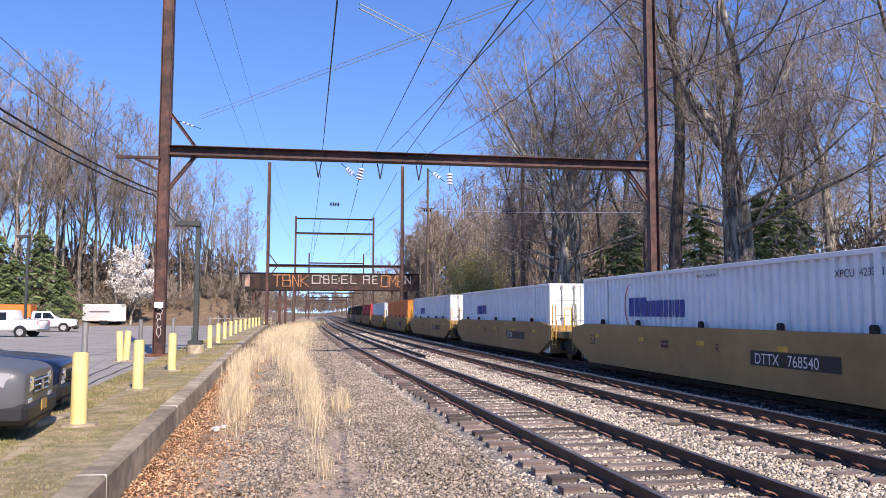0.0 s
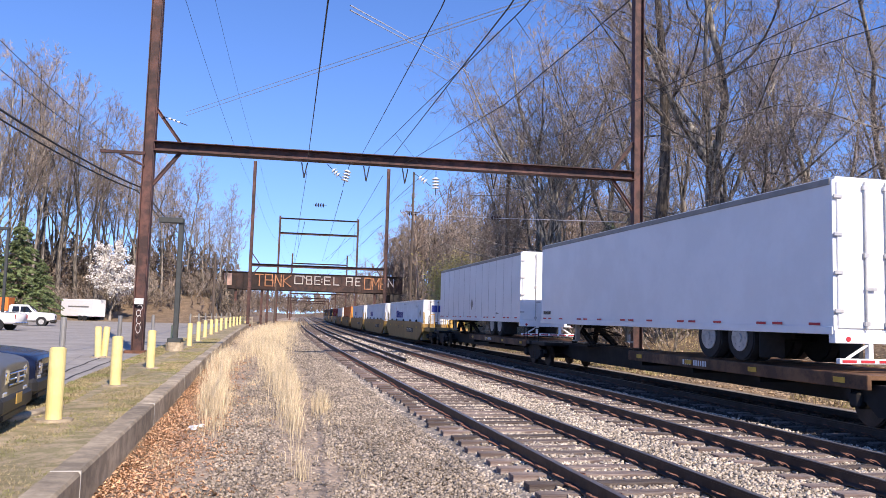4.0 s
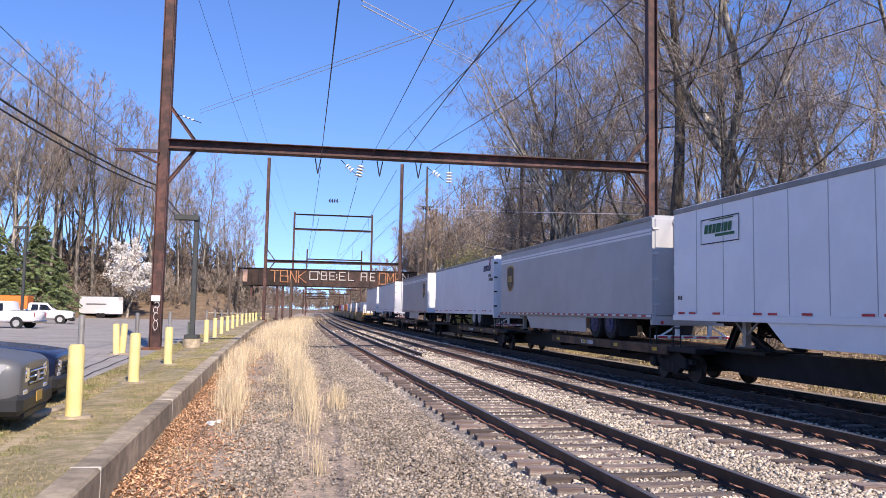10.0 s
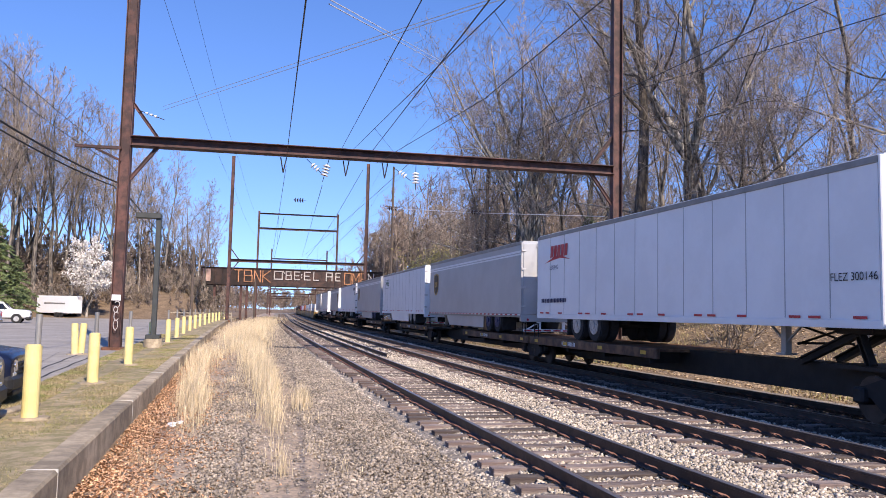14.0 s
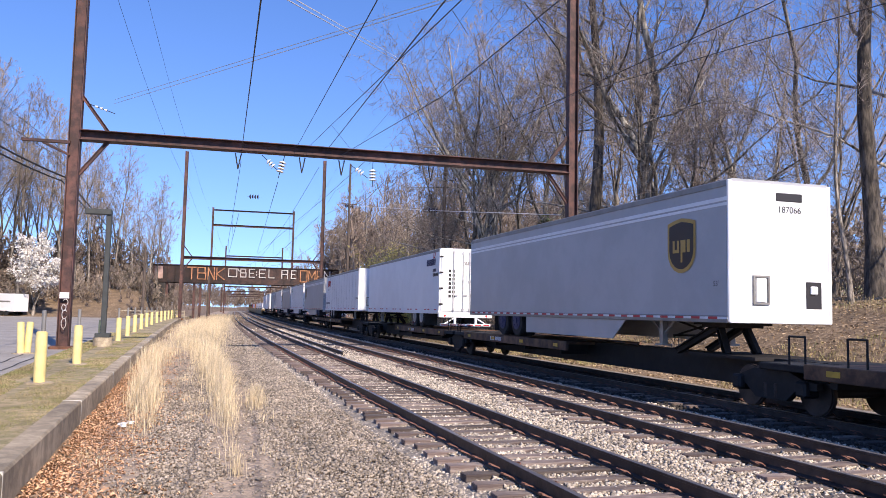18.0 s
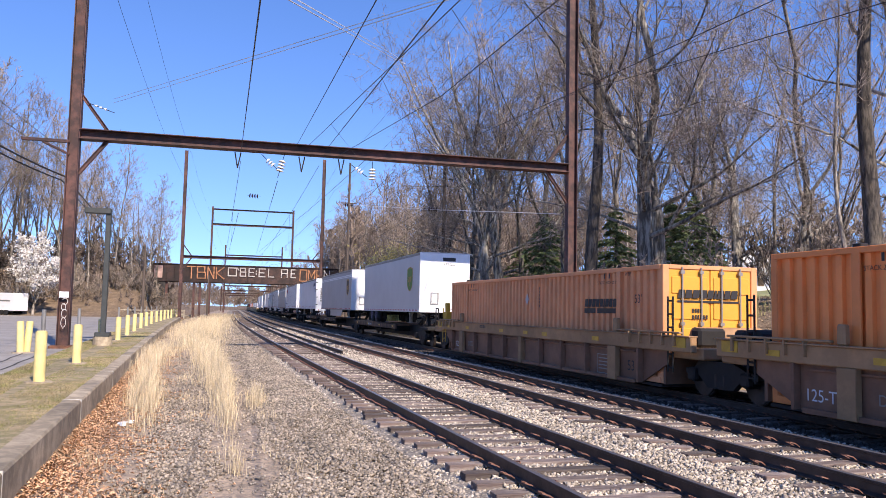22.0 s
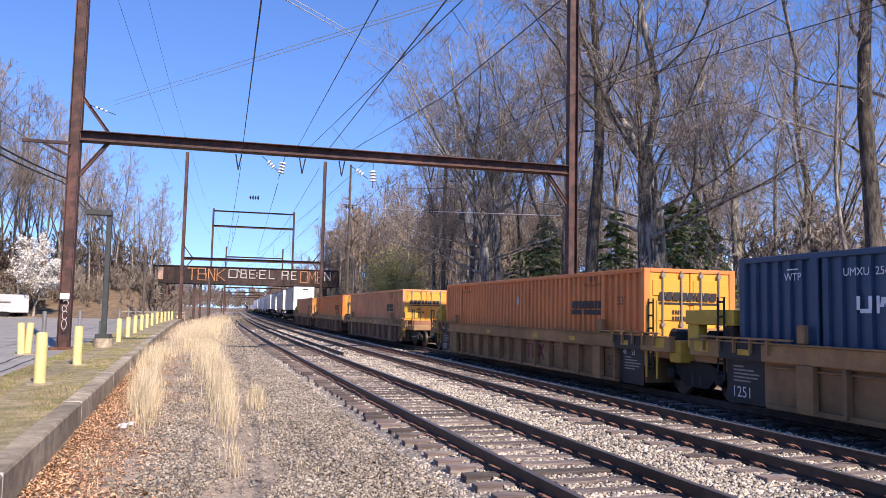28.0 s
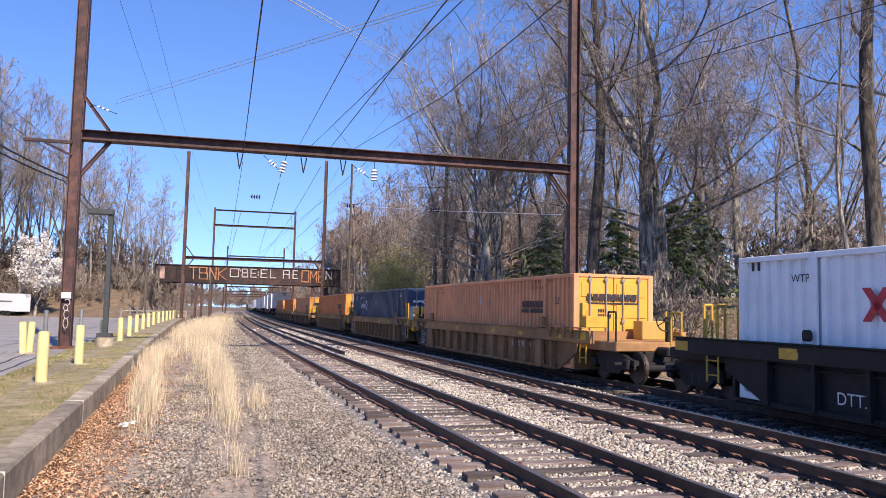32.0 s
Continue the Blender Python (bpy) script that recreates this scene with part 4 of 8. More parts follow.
        decal("stencil", bars((0.45,) * 9, 0.07, 0.25), LEFT, (side - 0.004, -(h - 3.6), 2.0), M["ink"], c)
    elif mark == "plain":
        decal("stencil", bars((0.45,) * 10, 0.12, 0.2), LEFT, (side - 0.004, h - 0.35, 2.0), M["ink"], c)
    if nose < 0 and mark in ("shield", "green"):
        words("187066", 0.2, REAR, (-0.08, -h - 0.016, top - 0.66), M["ink"], c)
    moving(c, s_front - h)
    return c


# ---- wagons
def prism(bm, prof, x0, x1):
    """Extrudes a profile in y and z from x0 to x1."""
    a = [bm.verts.new((x0, y, z)) for y, z in prof]
    b = [bm.verts.new((x1, y, z)) for y, z in prof]
    n = len(prof)
    bm.faces.new(a[::-1])
    bm.faces.new(b)
    for i in range(n):
        bm.faces.new((a[i], a[(i + 1) % n], b[(i + 1) % n], b[i]))
    bmesh.ops.recalc_face_normals(bm, faces=bm.faces)


def brake_wheel_bm():
    bm = bmesh.new()
    n = 24
    pts = [Vector((0.28 * math.cos(2 * math.pi * k / n), 0, 0.28 * math.sin(2 * math.pi * k / n))) for k in range(n)]
    for k in range(n):
        tube(bm, pts[k], pts[(k + 1) % n], 0.018, seg=6, caps=False)
    for k in range(5):
        tube(bm, (0, 0, 0), pts[(k * n) // 5], 0.014, seg=5)
    tube(bm, (0, -0.03, 0), (0, 0.06, 0), 0.05, seg=10)
    return bm


def ladder(root, x, y, z0, z1, mat_):
    for d in (-0.19, 0.19):
        shared(f"stile{z0}{z1}", lambda: rods([((0, 0, z0), (0, 0, z1))], 0.022, 6), mat_, root, "ladder_rail", pose(x, y + d, 0))
    k = z0 + 0.15
    while k < min(z1, z0 + 1.3):
        shared("rung", lambda: rods([((0, -0.19, 0), (0, 0.19, 0))], 0.015, 6), mat_, root, "rung", pose(x, y, k))
        k += 0.3


def well_car(f0, style, front_end=False, rear_end=False, length=16.15):
    """A well wagon unit under a container whose front stands at f0."""
    names = {"bronze": "rib-sided bronze-brown articulated well wagon with black end panels", "ochre": "smooth-sided ochre articulated well wagon", "brown": "rib-sided dusty brown articulated well wagon", "black": "dark grey ribbed well wagon with yellow rails"}
    c = empty("well_wagon", label=names[style], category="wagon", group="well wagons")
    sill = M[{"ochre": "well", "brown": "tan", "bronze": "bronze", "black": "dark"}[style]]
    panel = M[{"ochre": "well", "brown": "wellb", "bronze": "bronze2", "black": "dark"}[style]]
    ribbed = style in ("brown", "bronze")
    h = length / 2
    e = h + 0.55
    for s in (-1, 1):
        if style == "ochre":
            bm = bmesh.new()
            prism(bm, [(-e, 0.72), (-e + 1.5, 0.14), (e - 1.5, 0.14), (e, 0.72), (e, 1.28), (e - 1.2, 1.42), (-e + 1.2, 1.42), (-e, 1.28)], s * 1.36, s * 1.50)
            part("side_plate", bm, panel, c)
        else:
            bm = bmesh.new()
            prism(bm, [(-e + 0.2, 0.70), (-e + 1.4, 0.14), (e - 1.4, 0.14), (e - 0.2, 0.70), (e - 0.2, 1.0), (-e + 0.2, 1.0)], s * 1.33, s * 1.37)
            part("side_plate", bm, panel, c)
            ec = h + (1.38 if ribbed else 1.9)
            part("top_chord", bbox(s * 1.43 - 0.08, s * 1.43 + 0.08, -ec, ec, 0.97, 1.31, 0.02), sill, c)
            part("chord_plate", bbox(s * 1.43 - 0.13, s * 1.43 + 0.10, -ec, ec, 1.305, 1.33, 0.005), sill, c)
            if ribbed:
                for d in (-1, 1):
                    part("outrigger_plate", bbox(s * 1.50 - 0.05, s * 1.50 + 0.05, *sorted((d * 6.4, d * (h + 1.0))), 1.37, 1.41, 0.01), sill, c)
                    for k in range(5):
                        shared("gusset", lambda: bbox(-0.05, 0.05, -0.02, 0.02, 1.10, 1.37), sill, c, "gusset", pose(s * 1.53, d * (h - 1.1 + 0.48 * k), 0))
                    shared("endflash", lambda: bbox(-0.006, 0.006, -0.24, 0.24, -0.11, 0.11), M["safety"], c, "reflector", pose(s * 1.516, d * (h + 0.95), 1.18))
                    shared("postwide", lambda: bbox(-0.07, 0.07, -0.20, 0.20, 0.13, 0.97, 0.012), sill, c, "corner_post", pose(s * 1.47, d * 6.08, 0))
                    shared("hook", lambda: bbox(-0.07, 0.07, -0.09, 0.09, 1.33, 1.68, 0.03), sill, c, "guide_hook", pose(s * 1.45, d * 6.2, 0))
            part("bottom_chord", bbox(s * 1.43 - 0.05, s * 1.43 + 0.05, -e + 1.5, e - 1.5, 0.12, 0.22, 0.01), panel, c)
            for y in {"brown": (4.55, 3.03, 1.5, -1.55, -3.08, -4.6, 7.3, -7.3), "bronze": (5.2, 4.3, 3.23, 2.17, 1.1, 0.17, -0.9, -2.04, -3.08, -4.0, -4.99, -7.0), "black": [-7.0 + 1.17 * k for k in range(13)]}[style]:
                shared("stiff", lambda: bbox(-0.075, 0.075, -0.04, 0.04, 0.16, 0.98, 0.008), panel, c, "stiffener", pose(s * 1.455, y, 0))
            if style != "bronze":
                shared("stiffwide", lambda: bbox(-0.08, 0.08, -0.11, 0.11, 0.13, 0.98, 0.01), sill if ribbed else panel, c, "stiffener", pose(s * 1.45, 0.0, 0))
            part("stiffener_lip", bbox(s * 1.40 - 0.03, s * 1.40 + 0.03, -e + 1.6, e - 1.6, 0.86, 0.90, 0.008), panel, c)
        for y in {"ochre": (-6.6, -3.52, -0.21, 3.07, 6.4), "brown": (7.8, 5.36, 1.69, -0.45, -1.93, -5.18), "bronze": (7.7, 2.2, -2.0, -4.6, -7.5), "black": (-6.6, -4.4, -1.9, 0.9, 3.6, 6.4)}[style]:
            shared("flash", lambda: bbox(-0.006, 0.006, -0.18, 0.18, -0.055, 0.055), M["safety"], c, "reflector", pose(s * 1.512, y, 1.04 if style == "ochre" else 1.12))
        for y in (-6.03, -3.34, -0.11, 3.49, 6.1) if style in ("ochre", "black") else ():
            shared("lug", lambda: bbox(-0.05, 0.05, -0.11, 0.11, -0.06, 0.14, 0.04), M["dark"] if style != "brown" else sill, c, "guide_lug", pose(s * 1.42, y, 1.44))
    part("floor", bbox(-1.34, 1.34, -h, h, 0.12, 0.18), M["dark"], c)
    for d, is_end in ((-1, rear_end), (1, front_end)):
        ye = d * (e + (1.9 if is_end else 0.95))
        y0, y1 = sorted((d * (h + 0.15), ye))
        part("end_platform", bbox(-1.3, 1.3, y0, y1, 0.82, 1.08, 0.03), sill if style != "black" else M["dark"], c)
        part("end_wall", bbox(-1.34, 1.34, *sorted((d * (h + 0.08), d * (h + 0.16))), 0.2, 1.3), panel, c)
        part("shear_plate", bbox(-0.45, 0.45, y0, y1, 0.55, 0.82, 0.02), M["dark"], c)
        for x in (-1.38, 1.38) if is_end or not ribbed else ():
            ladder(c, x, d * (h + 0.75), 0.42, 1.9 if style != "ochre" else 2.1, M["safety"] if style != "ochre" else M["gold"])
        if ribbed and not is_end:
            part("brake_ladder", rods([((-1.4, d * (h + 0.35), 0.5), (-1.4, d * (h + 0.35), 2.2)), ((-1.4, d * (h + 0.55), 0.5), (-1.4, d * (h + 0.55), 2.2))] + [((-1.4, d * (h + 0.35), 0.6 + 0.3 * k), (-1.4, d * (h + 0.55), 0.6 + 0.3 * k)) for k in range(6)], 0.022), M["dark"], c)
            part("air_tank", rods([((-1.0, d * (h + 0.8), 1.3), (0.7, d * (h + 0.8), 1.3))], 0.22, 14), sill if d < 0 else M["dark"], c)
            if style == "bronze":
                y0_, y1_ = sorted((d * (h + 0.12), d * (h + 1.75)))
                if d > 0:
                    part("step_bracket", bbox(-1.36, -0.75, y0_, y1_, 1.62, 1.94, 0.02), M["safety"], c)
                    part("step_bracket", bbox(-1.34, -1.1, y1_ - 0.45, y1_ - 0.05, 1.1, 1.62, 0.02), M["safety"], c)
                    part("step_bracket", bbox(-1.30, -1.0, y0_ + 0.1, y0_ + 0.35, 1.2, 1.62, 0.02), M["rustdeck"], c)
                else:
                    for k in (0.30, 0.75):
                        part("grab_post", rods([((-1.42, d * (h + k), 0.35), (-1.42, d * (h + k), 2.15))], 0.03, 8), M["safety"], c)
                    part("step_bracket", bbox(-1.36, -0.9, y0_ + 0.2, y0_ + 0.6, 0.75, 1.25, 0.03), M["safety"], c)
            part("brake_valve", bbox(-1.2, -0.5, *sorted((d * (h + 0.9), d * (h + 1.25))), 1.08, 1.5, 0.06), M["dark"], c)
            continue
        if ribbed:
            part("step_bracket", bbox(-1.38, -0.7, *sorted((d * (h + 0.5), d * (h + 0.95))), 1.40, 1.72, 0.02), M["safety"], c)
            part("step_bracket", bbox(-1.38, -1.2, *sorted((d * (h + 0.5), d * (h + 0.7))), 1.72, 2.1, 0.02), M["safety"], c)
        for x in (-0.9, 0.0, 0.8) if not ribbed else ():
            part("grab_iron", rods([((x, d * (h + 0.55), 1.08), (x, d * (h + 0.55), 1.95)), ((x + 0.3, d * (h + 0.55), 1.08), (x + 0.3, d * (h + 0.55), 1.95)), ((x, d * (h + 0.55), 1.95), (x + 0.3, d * (h + 0.55), 1.95))], 0.02), M["safety"], c)
        part("bulkhead_box", bbox(0.45, 1.25, *sorted((d * (h + 0.3), d * (h + 0.8))), 1.08, 1.62, 0.02), M["gold"] if style != "black" else M["tan"], c)
        if is_end:
            part("coupler", bbox(-0.14, 0.14, *sorted((ye, ye + d * 0.55)), 0.72, 0.96, 0.04), M["dark"], c)
            part("handrail", rods([((-1.28, ye - d * 0.05, 1.08), (-1.28, ye - d * 0.05, 1.85)), ((-1.28, ye - d * 0.45, 1.08), (-1.28, ye - d * 0.45, 1.85)), ((-1.28, ye - d * 0.05, 1.85), (-1.28, ye - d * 0.45, 1.85))], 0.025), M["safety"] if style == "black" else M["dark"], c)
            part("cross_step", bbox(-1.4, 1.4, *sorted((ye - d * 0.08, ye + d * 0.12)), 0.50, 0.56), M["dark"], c)
            if d < 0:
                part("brake_stand", bbox(0.32, 0.48, ye + 0.15, ye + 0.3, 1.08, 1.75, 0.02), M["dark"], c)
                shared("brakewheel", brake_wheel_bm, M["dark"], c, "brake_wheel", pose(0.2, ye + 0.05, 1.65))
                part("brake_hose", rods([((0.35, ye, 0.85), (0.4, ye - 0.25, 0.45)), ((0.4, ye - 0.25, 0.45), (0.3, ye - 0.5, 0.5))], 0.025), M["dark"], c)
    bogie(c, -(h + 1.76))
    if front_end:
        bogie(c, h + 1.76)
    if style == "ochre":
        decal("number_panel", [rect(0, 2.92, 0, 0.32)], LEFT, (-1.506, -2.34, 0.65), M["ink"], c, "black panel with white number")
        words("DTTX   768540" if abs(f0 - 199.1) < 1 else "DTTX", 0.33, LEFT, (-1.512, -2.50, 0.69), M["white"], c)
        decal("stencil", bars((0.5,) * 8, 0.08, 0.2) + [[(u, v + 0.12) for u, v in p] for p in bars((0.5,) * 8, 0.08, 0.2)], LEFT, (-1.506, 1.9, 0.85), M["ink"], c)
        words("R", 0.3, LEFT, (-1.506, -0.9, 0.85), M["ink"], c)
        words("53", 0.45, LEFT, (-1.506, 7.0, 0.75), M["ink"], c)
    elif style == "bronze":
        numbered = abs(f0 + 135.6) < 0.1
        for y in (8.37,) if numbered else (8.37, -7.08):
            decal("data_panel", [rect(0, 1.10, 0, 0.86)], LEFT, (-1.374, y, 0.12), M["ink"], c, "black data panel")
            decal("chord_patch", [rect(0, 1.25, 0, 0.34)], LEFT, (-1.514, y + 0.08, 0.97), M["ink"], c, "black painted end of the chord")
            decal("stencil", [rect(0.15, 0.15 + w_, 0.70 - 0.07 * k, 0.73 - 0.07 * k) for k, w_ in enumerate((0.3, 0.6, 0.75, 0.7, 0.5))], LEFT, (-1.378, y - 0.05, 0.05 if y < 0 else 0.12), M["grey"], c)
        words("1251", 0.30, LEFT, (-1.378, 8.22, 0.24), M["white"], c)
        if numbered:
            words("DTTX  790289", 0.26, LEFT, (-1.378, -3.54, 0.66), M["white"], c)
        else:
            words("48     53", 0.17, LEFT, (-1.378, -7.2, 0.83), M["white"], c)
            words("53", 0.36, LEFT, (-1.378, -6.42, 0.5), M["ink"], c)
            decal("logo", [rect(0, 0.75, 0.42, 0.54), rect(0.16, 0.27, 0, 0.42), rect(0.50, 0.61, 0, 0.42), rect(0.92, 1.06, 0, 0.54, 0.42), rect(1.34, 1.48, 0, 0.54, -0.42)], LEFT, (-1.376, -1.0, 0.37), M["fadered"], c, "faded red painted mark")
    else:
        if style == "black":
            words("DTTX", 0.30, LEFT, (-1.378, 5.5, 0.36), M["white"], c)
            for y in (9.96, 6.7):
                decal("reflector", [rect(0, 0.46, -0.1, 0.1)], LEFT, (-1.516, y, 1.14), M["safety"], c)
            for y in (9.63, 9.18):
                part("grab_post", rods([((-1.0, y, 1.3), (-1.0, y, 2.03)), ((-0.8, y, 1.3), (-0.8, y, 2.03)), ((-1.0, y, 2.03), (-0.8, y, 2.03))], 0.03, 8), M["safety"], c)
        else:
            words("125-T", 0.30, LEFT, (-1.378, 7.16, 0.34), M["white"], c)
            words("DTTX", 0.26, LEFT, (-1.378, 5.6, 0.42), M["grey"], c)
            words("53", 0.36, LEFT, (-1.378, -6.6, 0.4), M["ink"], c)
        decal("data_panel", [rect(0, 0.8, 0, 0.02), rect(0, 0.8, 0.48, 0.5), rect(0, 0.02, 0.02, 0.48), rect(0.78, 0.8, 0.02, 0.48)] + [rect(0.08, 0.08 + w_, 0.38 - 0.09 * k, 0.41 - 0.09 * k) for k, w_ in enumerate((0.5, 0.6, 0.45, 0.6))], LEFT, (-1.378, -5.05, 0.22), M["grey"], c, "stencilled data panel")
        decal("stencil", bars((0.5,) * 8, 0.10, 0.3), LEFT, (-1.514, 3.9, 1.16), M["ink"], c)
    moving(c, f0 - h)
    return c


def spine_car(f0, length, nose, gap_f, gap_r, front_end=False, rear_end=False, deck=(0.8, 8.6), joint=0.0):
    """A spine wagon unit under a trailer: wheel deck at the trailer's wheels, hitch stand at its nose."""
    c = empty("spine_wagon", label="black spine wagon with rusty tan wheel deck under a trailer", category="wagon", group="spine wagons")
    h = length / 2
    ya, yb = -(h + gap_r / 2), h + gap_f / 2
    bm = bmesh.new()
    prism(bm, [(ya + 0.2, 0.62), (ya + 2.4, 0.34), (yb - 2.4, 0.34), (yb - 0.2, 0.62), (yb - 0.2, 0.95), (ya + 0.2, 0.95)], -0.28, 0.28)
    part("centre_sill", bm, M["dark"], c)
    d0, d1 = sorted((-nose * (h + deck[0]), -nose * (h - deck[1])))
    for s in (-1, 1):
        part("side_beam", bbox(s * 1.22 - 0.05, s * 1.22 + 0.05, d0, d1, 0.70, 0.97, 0.015), M["rustdeck"], c)
        for k in range(4):
            shared("flash2", lambda: bbox(-0.006, 0.006, -0.15, 0.15, -0.05, 0.05), M["safety"], c, "reflector", pose(s * 1.276, d0 + 0.7 + (d1 - d0 - 1.4) * k / 3, 0.84))
    part("wheel_deck", bbox(-1.17, 1.17, d0 + 0.05, d1 - 0.05, 0.88, 0.955), M["rustdeck"], c)
    for k in range(4):
        y = d0 + 0.6 + (d1 - d0 - 1.2) * k / 3
        part("cross_bearer", bbox(-1.17, 1.17, y - 0.08, y + 0.08, 0.58, 0.90), M["dark"], c)
    decal("number", bars((0.5,) * 4 + (-0.4,) + (0.5,) * 6, 0.13, 0.3), LEFT, (-1.276, (d0 + d1) / 2 + 1.6, 0.77), M["white"], c)
    yk = nose * (h - 1.6)
    bm = bmesh.new()
    for s in (-1, 1):
        beam_i(bm, (s * 0.34, yk, 1.58), (s * 0.42, yk - nose * 1.5, 0.95), 0.14, 0.16, 0.03)
        beam_i(bm, (s * 0.34, yk, 1.58), (s * 0.40, yk + nose * 0.35, 0.95), 0.14, 0.16, 0.03)
    box(bm, -0.5, 0.5, yk - 0.45, yk + 0.45, 1.54, 1.62, 0.02)
    part("hitch_stand", bm, M["dark"], c)
    part("hitch_base", bbox(-0.75, 0.75, yk - 1.7, yk + 0.6, 0.90, 0.97), M["dark"], c)
    for d, is_end, yy in ((-1, rear_end, ya), (1, front_end, yb)):
        part("end_platform", bbox(-1.25, 1.25, *sorted((yy - d * 0.15, yy - d * 1.7)), 0.80, 0.94, 0.02), M["dark"], c)
        part("grab_iron", rods([((-1.22, yy - d * 0.5, 0.94), (-1.22, yy - d * 0.5, 1.45)), ((-1.22, yy - d * 0.9, 0.94), (-1.22, yy - d * 0.9, 1.45)), ((-1.22, yy - d * 0.5, 1.45), (-1.22, yy - d * 0.9, 1.45))], 0.02), M["dark"], c)
        if is_end:
            part("coupler", bbox(-0.14, 0.14, *sorted((yy - d * 0.2, yy + d * 0.25)), 0.70, 0.94, 0.04), M["dark"], c)
            if d < 0:
                part("brake_stand", bbox(0.12, 0.26, yy + 0.3, yy + 0.42, 0.94, 1.65, 0.02), M["dark"], c)
                shared("brakewheel", brake_wheel_bm, M["dark"], c, "brake_wheel", pose(0.0, yy + 0.2, 1.55))
    bogie(c, ya + joint if not rear_end else ya + 1.75)
    if front_end:
        bogie(c, yb - 1.75)
    moving(c, f0 - h)
    return c


# ---- the consist: front of each load along the line at 16 s
for f0, m_, dr, mk, re_, lb in ((358.4, "dark", "dark", "", 0, "dark grey container in a well wagon"), (338.5, "steel", "steel", "", 0, "maroon container in a well wagon"), (318.6, "dark", "dark", "", 1, "black container in a well wagon"), (298.6, "red", "red", "", 0, "red container in a well wagon"), (278.8, "cwhite", "cwhite", "", 0, "plain white container in a well wagon"), (258.8, "orange", "door", "", 0, "orange container in a well wagon"), (238.9, "cwhite", "cwhite", "white", 0, "white corrugated container with blue blocks in a well wagon"), (218.95, "cwhite", "cwhite", "white", 0, "white corrugated container with dark blocks in a well wagon"), (199.1, "cwhite", "cwhite", "red_arc", 1, "white corrugated container with red arc and blue blocks")):
    container(m_, dr, lb, f0, mark=mk)
    well_car(f0, "ochre", rear_end=bool(re_))
TRAILERS = ((177.4, "twhite", 16.15, 1, "placard", False, 13, "", False, "white dry-van trailer with a grey diamond placard"),
            (158.6, "twhite", 16.15, 1, "plain", False, 0, "", False, "white dry-van trailer with double doors"),
            (136.5, "tgrey", 13.75, -1, "shield", True, 0, "", True, "grey trailer with brown shield and bright white nose"),
            (119.4, "twhite", 16.15, 1, "dark", False, 0, "text", False, "white trailer with dark slanted blocks and rear bumper"),
            (101.9, "tgrey", 16.15, 1, "shield", True, 0, "", True, "dusty grey trailer with brown shield and side skirt"),
            (84.5, "twhite", 16.15, 1, "box", True, 13, "", False, "white ribbed trailer with side skirt and worn doors"),
            (66.9, "tgrey", 16.15, 1, "shield", True, 0, "", True, "grey trailer with brown shield, wheels to the rear"),
            (48.9, "twhite", 16.15, -1, "red_swoosh", False, 13, "", False, "white trailer with red blocks and swoosh, nose to the rear"),
            (29.0, "twhite", 16.15, 1, "dark", False, 0, "text", False, "white trailer with dark slanted blocks, doors to the rear"),
            (8.4, "tgrey", 16.15, -1, "shield", True, 0, "", True, "grey trailer with brown shield and white square nose"),
            (-12.8, "tpale", 14.2, -1, "green", False, 0, "", False, "pale grey trailer with green shield and white nose"))
M["tpale"] = mat("pale_trailer_panel", (0.58, 0.58, 0.58), 0.35, var=0.05, scale=1.0, stain=0.05)
for k, (f0, m_, ln, nose, mk, sk, rb, rr, bd, lb) in enumerate(TRAILERS):
    trailer(m_, lb, f0, ln, nose, mark=mk, skirt=sk, ribs=rb, rear=rr, band=bd)
    gf = TRAILERS[k - 1][0] - TRAILERS[k - 1][2] - f0 if k else 4.0
    gr = f0 - ln - TRAILERS[k + 1][0] if k + 1 < len(TRAILERS) else 3.2
    spine_car(f0, ln, nose, gf, gr, front_end=k in (0, 2, 8), rear_end=k in (1, 7, 10), deck=(3.0, 9.1) if k == 10 else (0.8, 8.6), joint=1.6 if k == 9 else 0.0)
for f0, m_, dr, mk, fe, re_, st, lb in ((-32.4, "ofade", "door", "orange", 1, 0, "brown", "faded orange corrugated container with bright orange doors"), (-52.2, "orange", "door", "orange", 0, 0, "brown", "bright orange corrugated container with dark blocks"), (-72.1, "ofade", "door", "orange", 0, 1, "brown", "faded orange corrugated container in a brown wagon"), (-96.3, "orange", "door", "orange", 1, 0, "bronze", "orange corrugated container with white placard"), (-116.0, "blue", "blue", "white_diamonds", 0, 0, "bronze", "navy corrugated container with white diamond mark"), (-135.6, "ofade", "door", "orange", 0, 1, "bronze", "faded orange corrugated container with yellow doors"), (-159.1, "cwhite", "cwhite", "red_cross", 1, 0, "black", "white corrugated container with large red cross mark")):
    container(m_, dr, lb, f0, mark=mk)
    well_car(f0, st, front_end=bool(fe), rear_end=bool(re_))


# ------------------------------------------------------------ fast meshes
def np_mesh(name, V, F, material, parent=None, label="", smooth=False):
    """A mesh from an n x 3 array of places and an m x k array of corners."""
    V, F = np.asarray(V, dtype=np.float32), np.asarray(F, dtype=np.int32)
    me = bpy.data.meshes.new(name)
    me.vertices.add(len(V))
    me.vertices.foreach_set("co", V.ravel())
    k = F.shape[1]
    me.loops.add(F.size)
    me.loops.foreach_set("vertex_index", F.ravel())
    me.polygons.add(len(F))
    me.polygons.foreach_set("loop_start", np.arange(0, F.size, k, dtype=np.int32))
    me.update(calc_edges=True)
    me.validate()
    return link(name, me, material, parent, label, smooth)


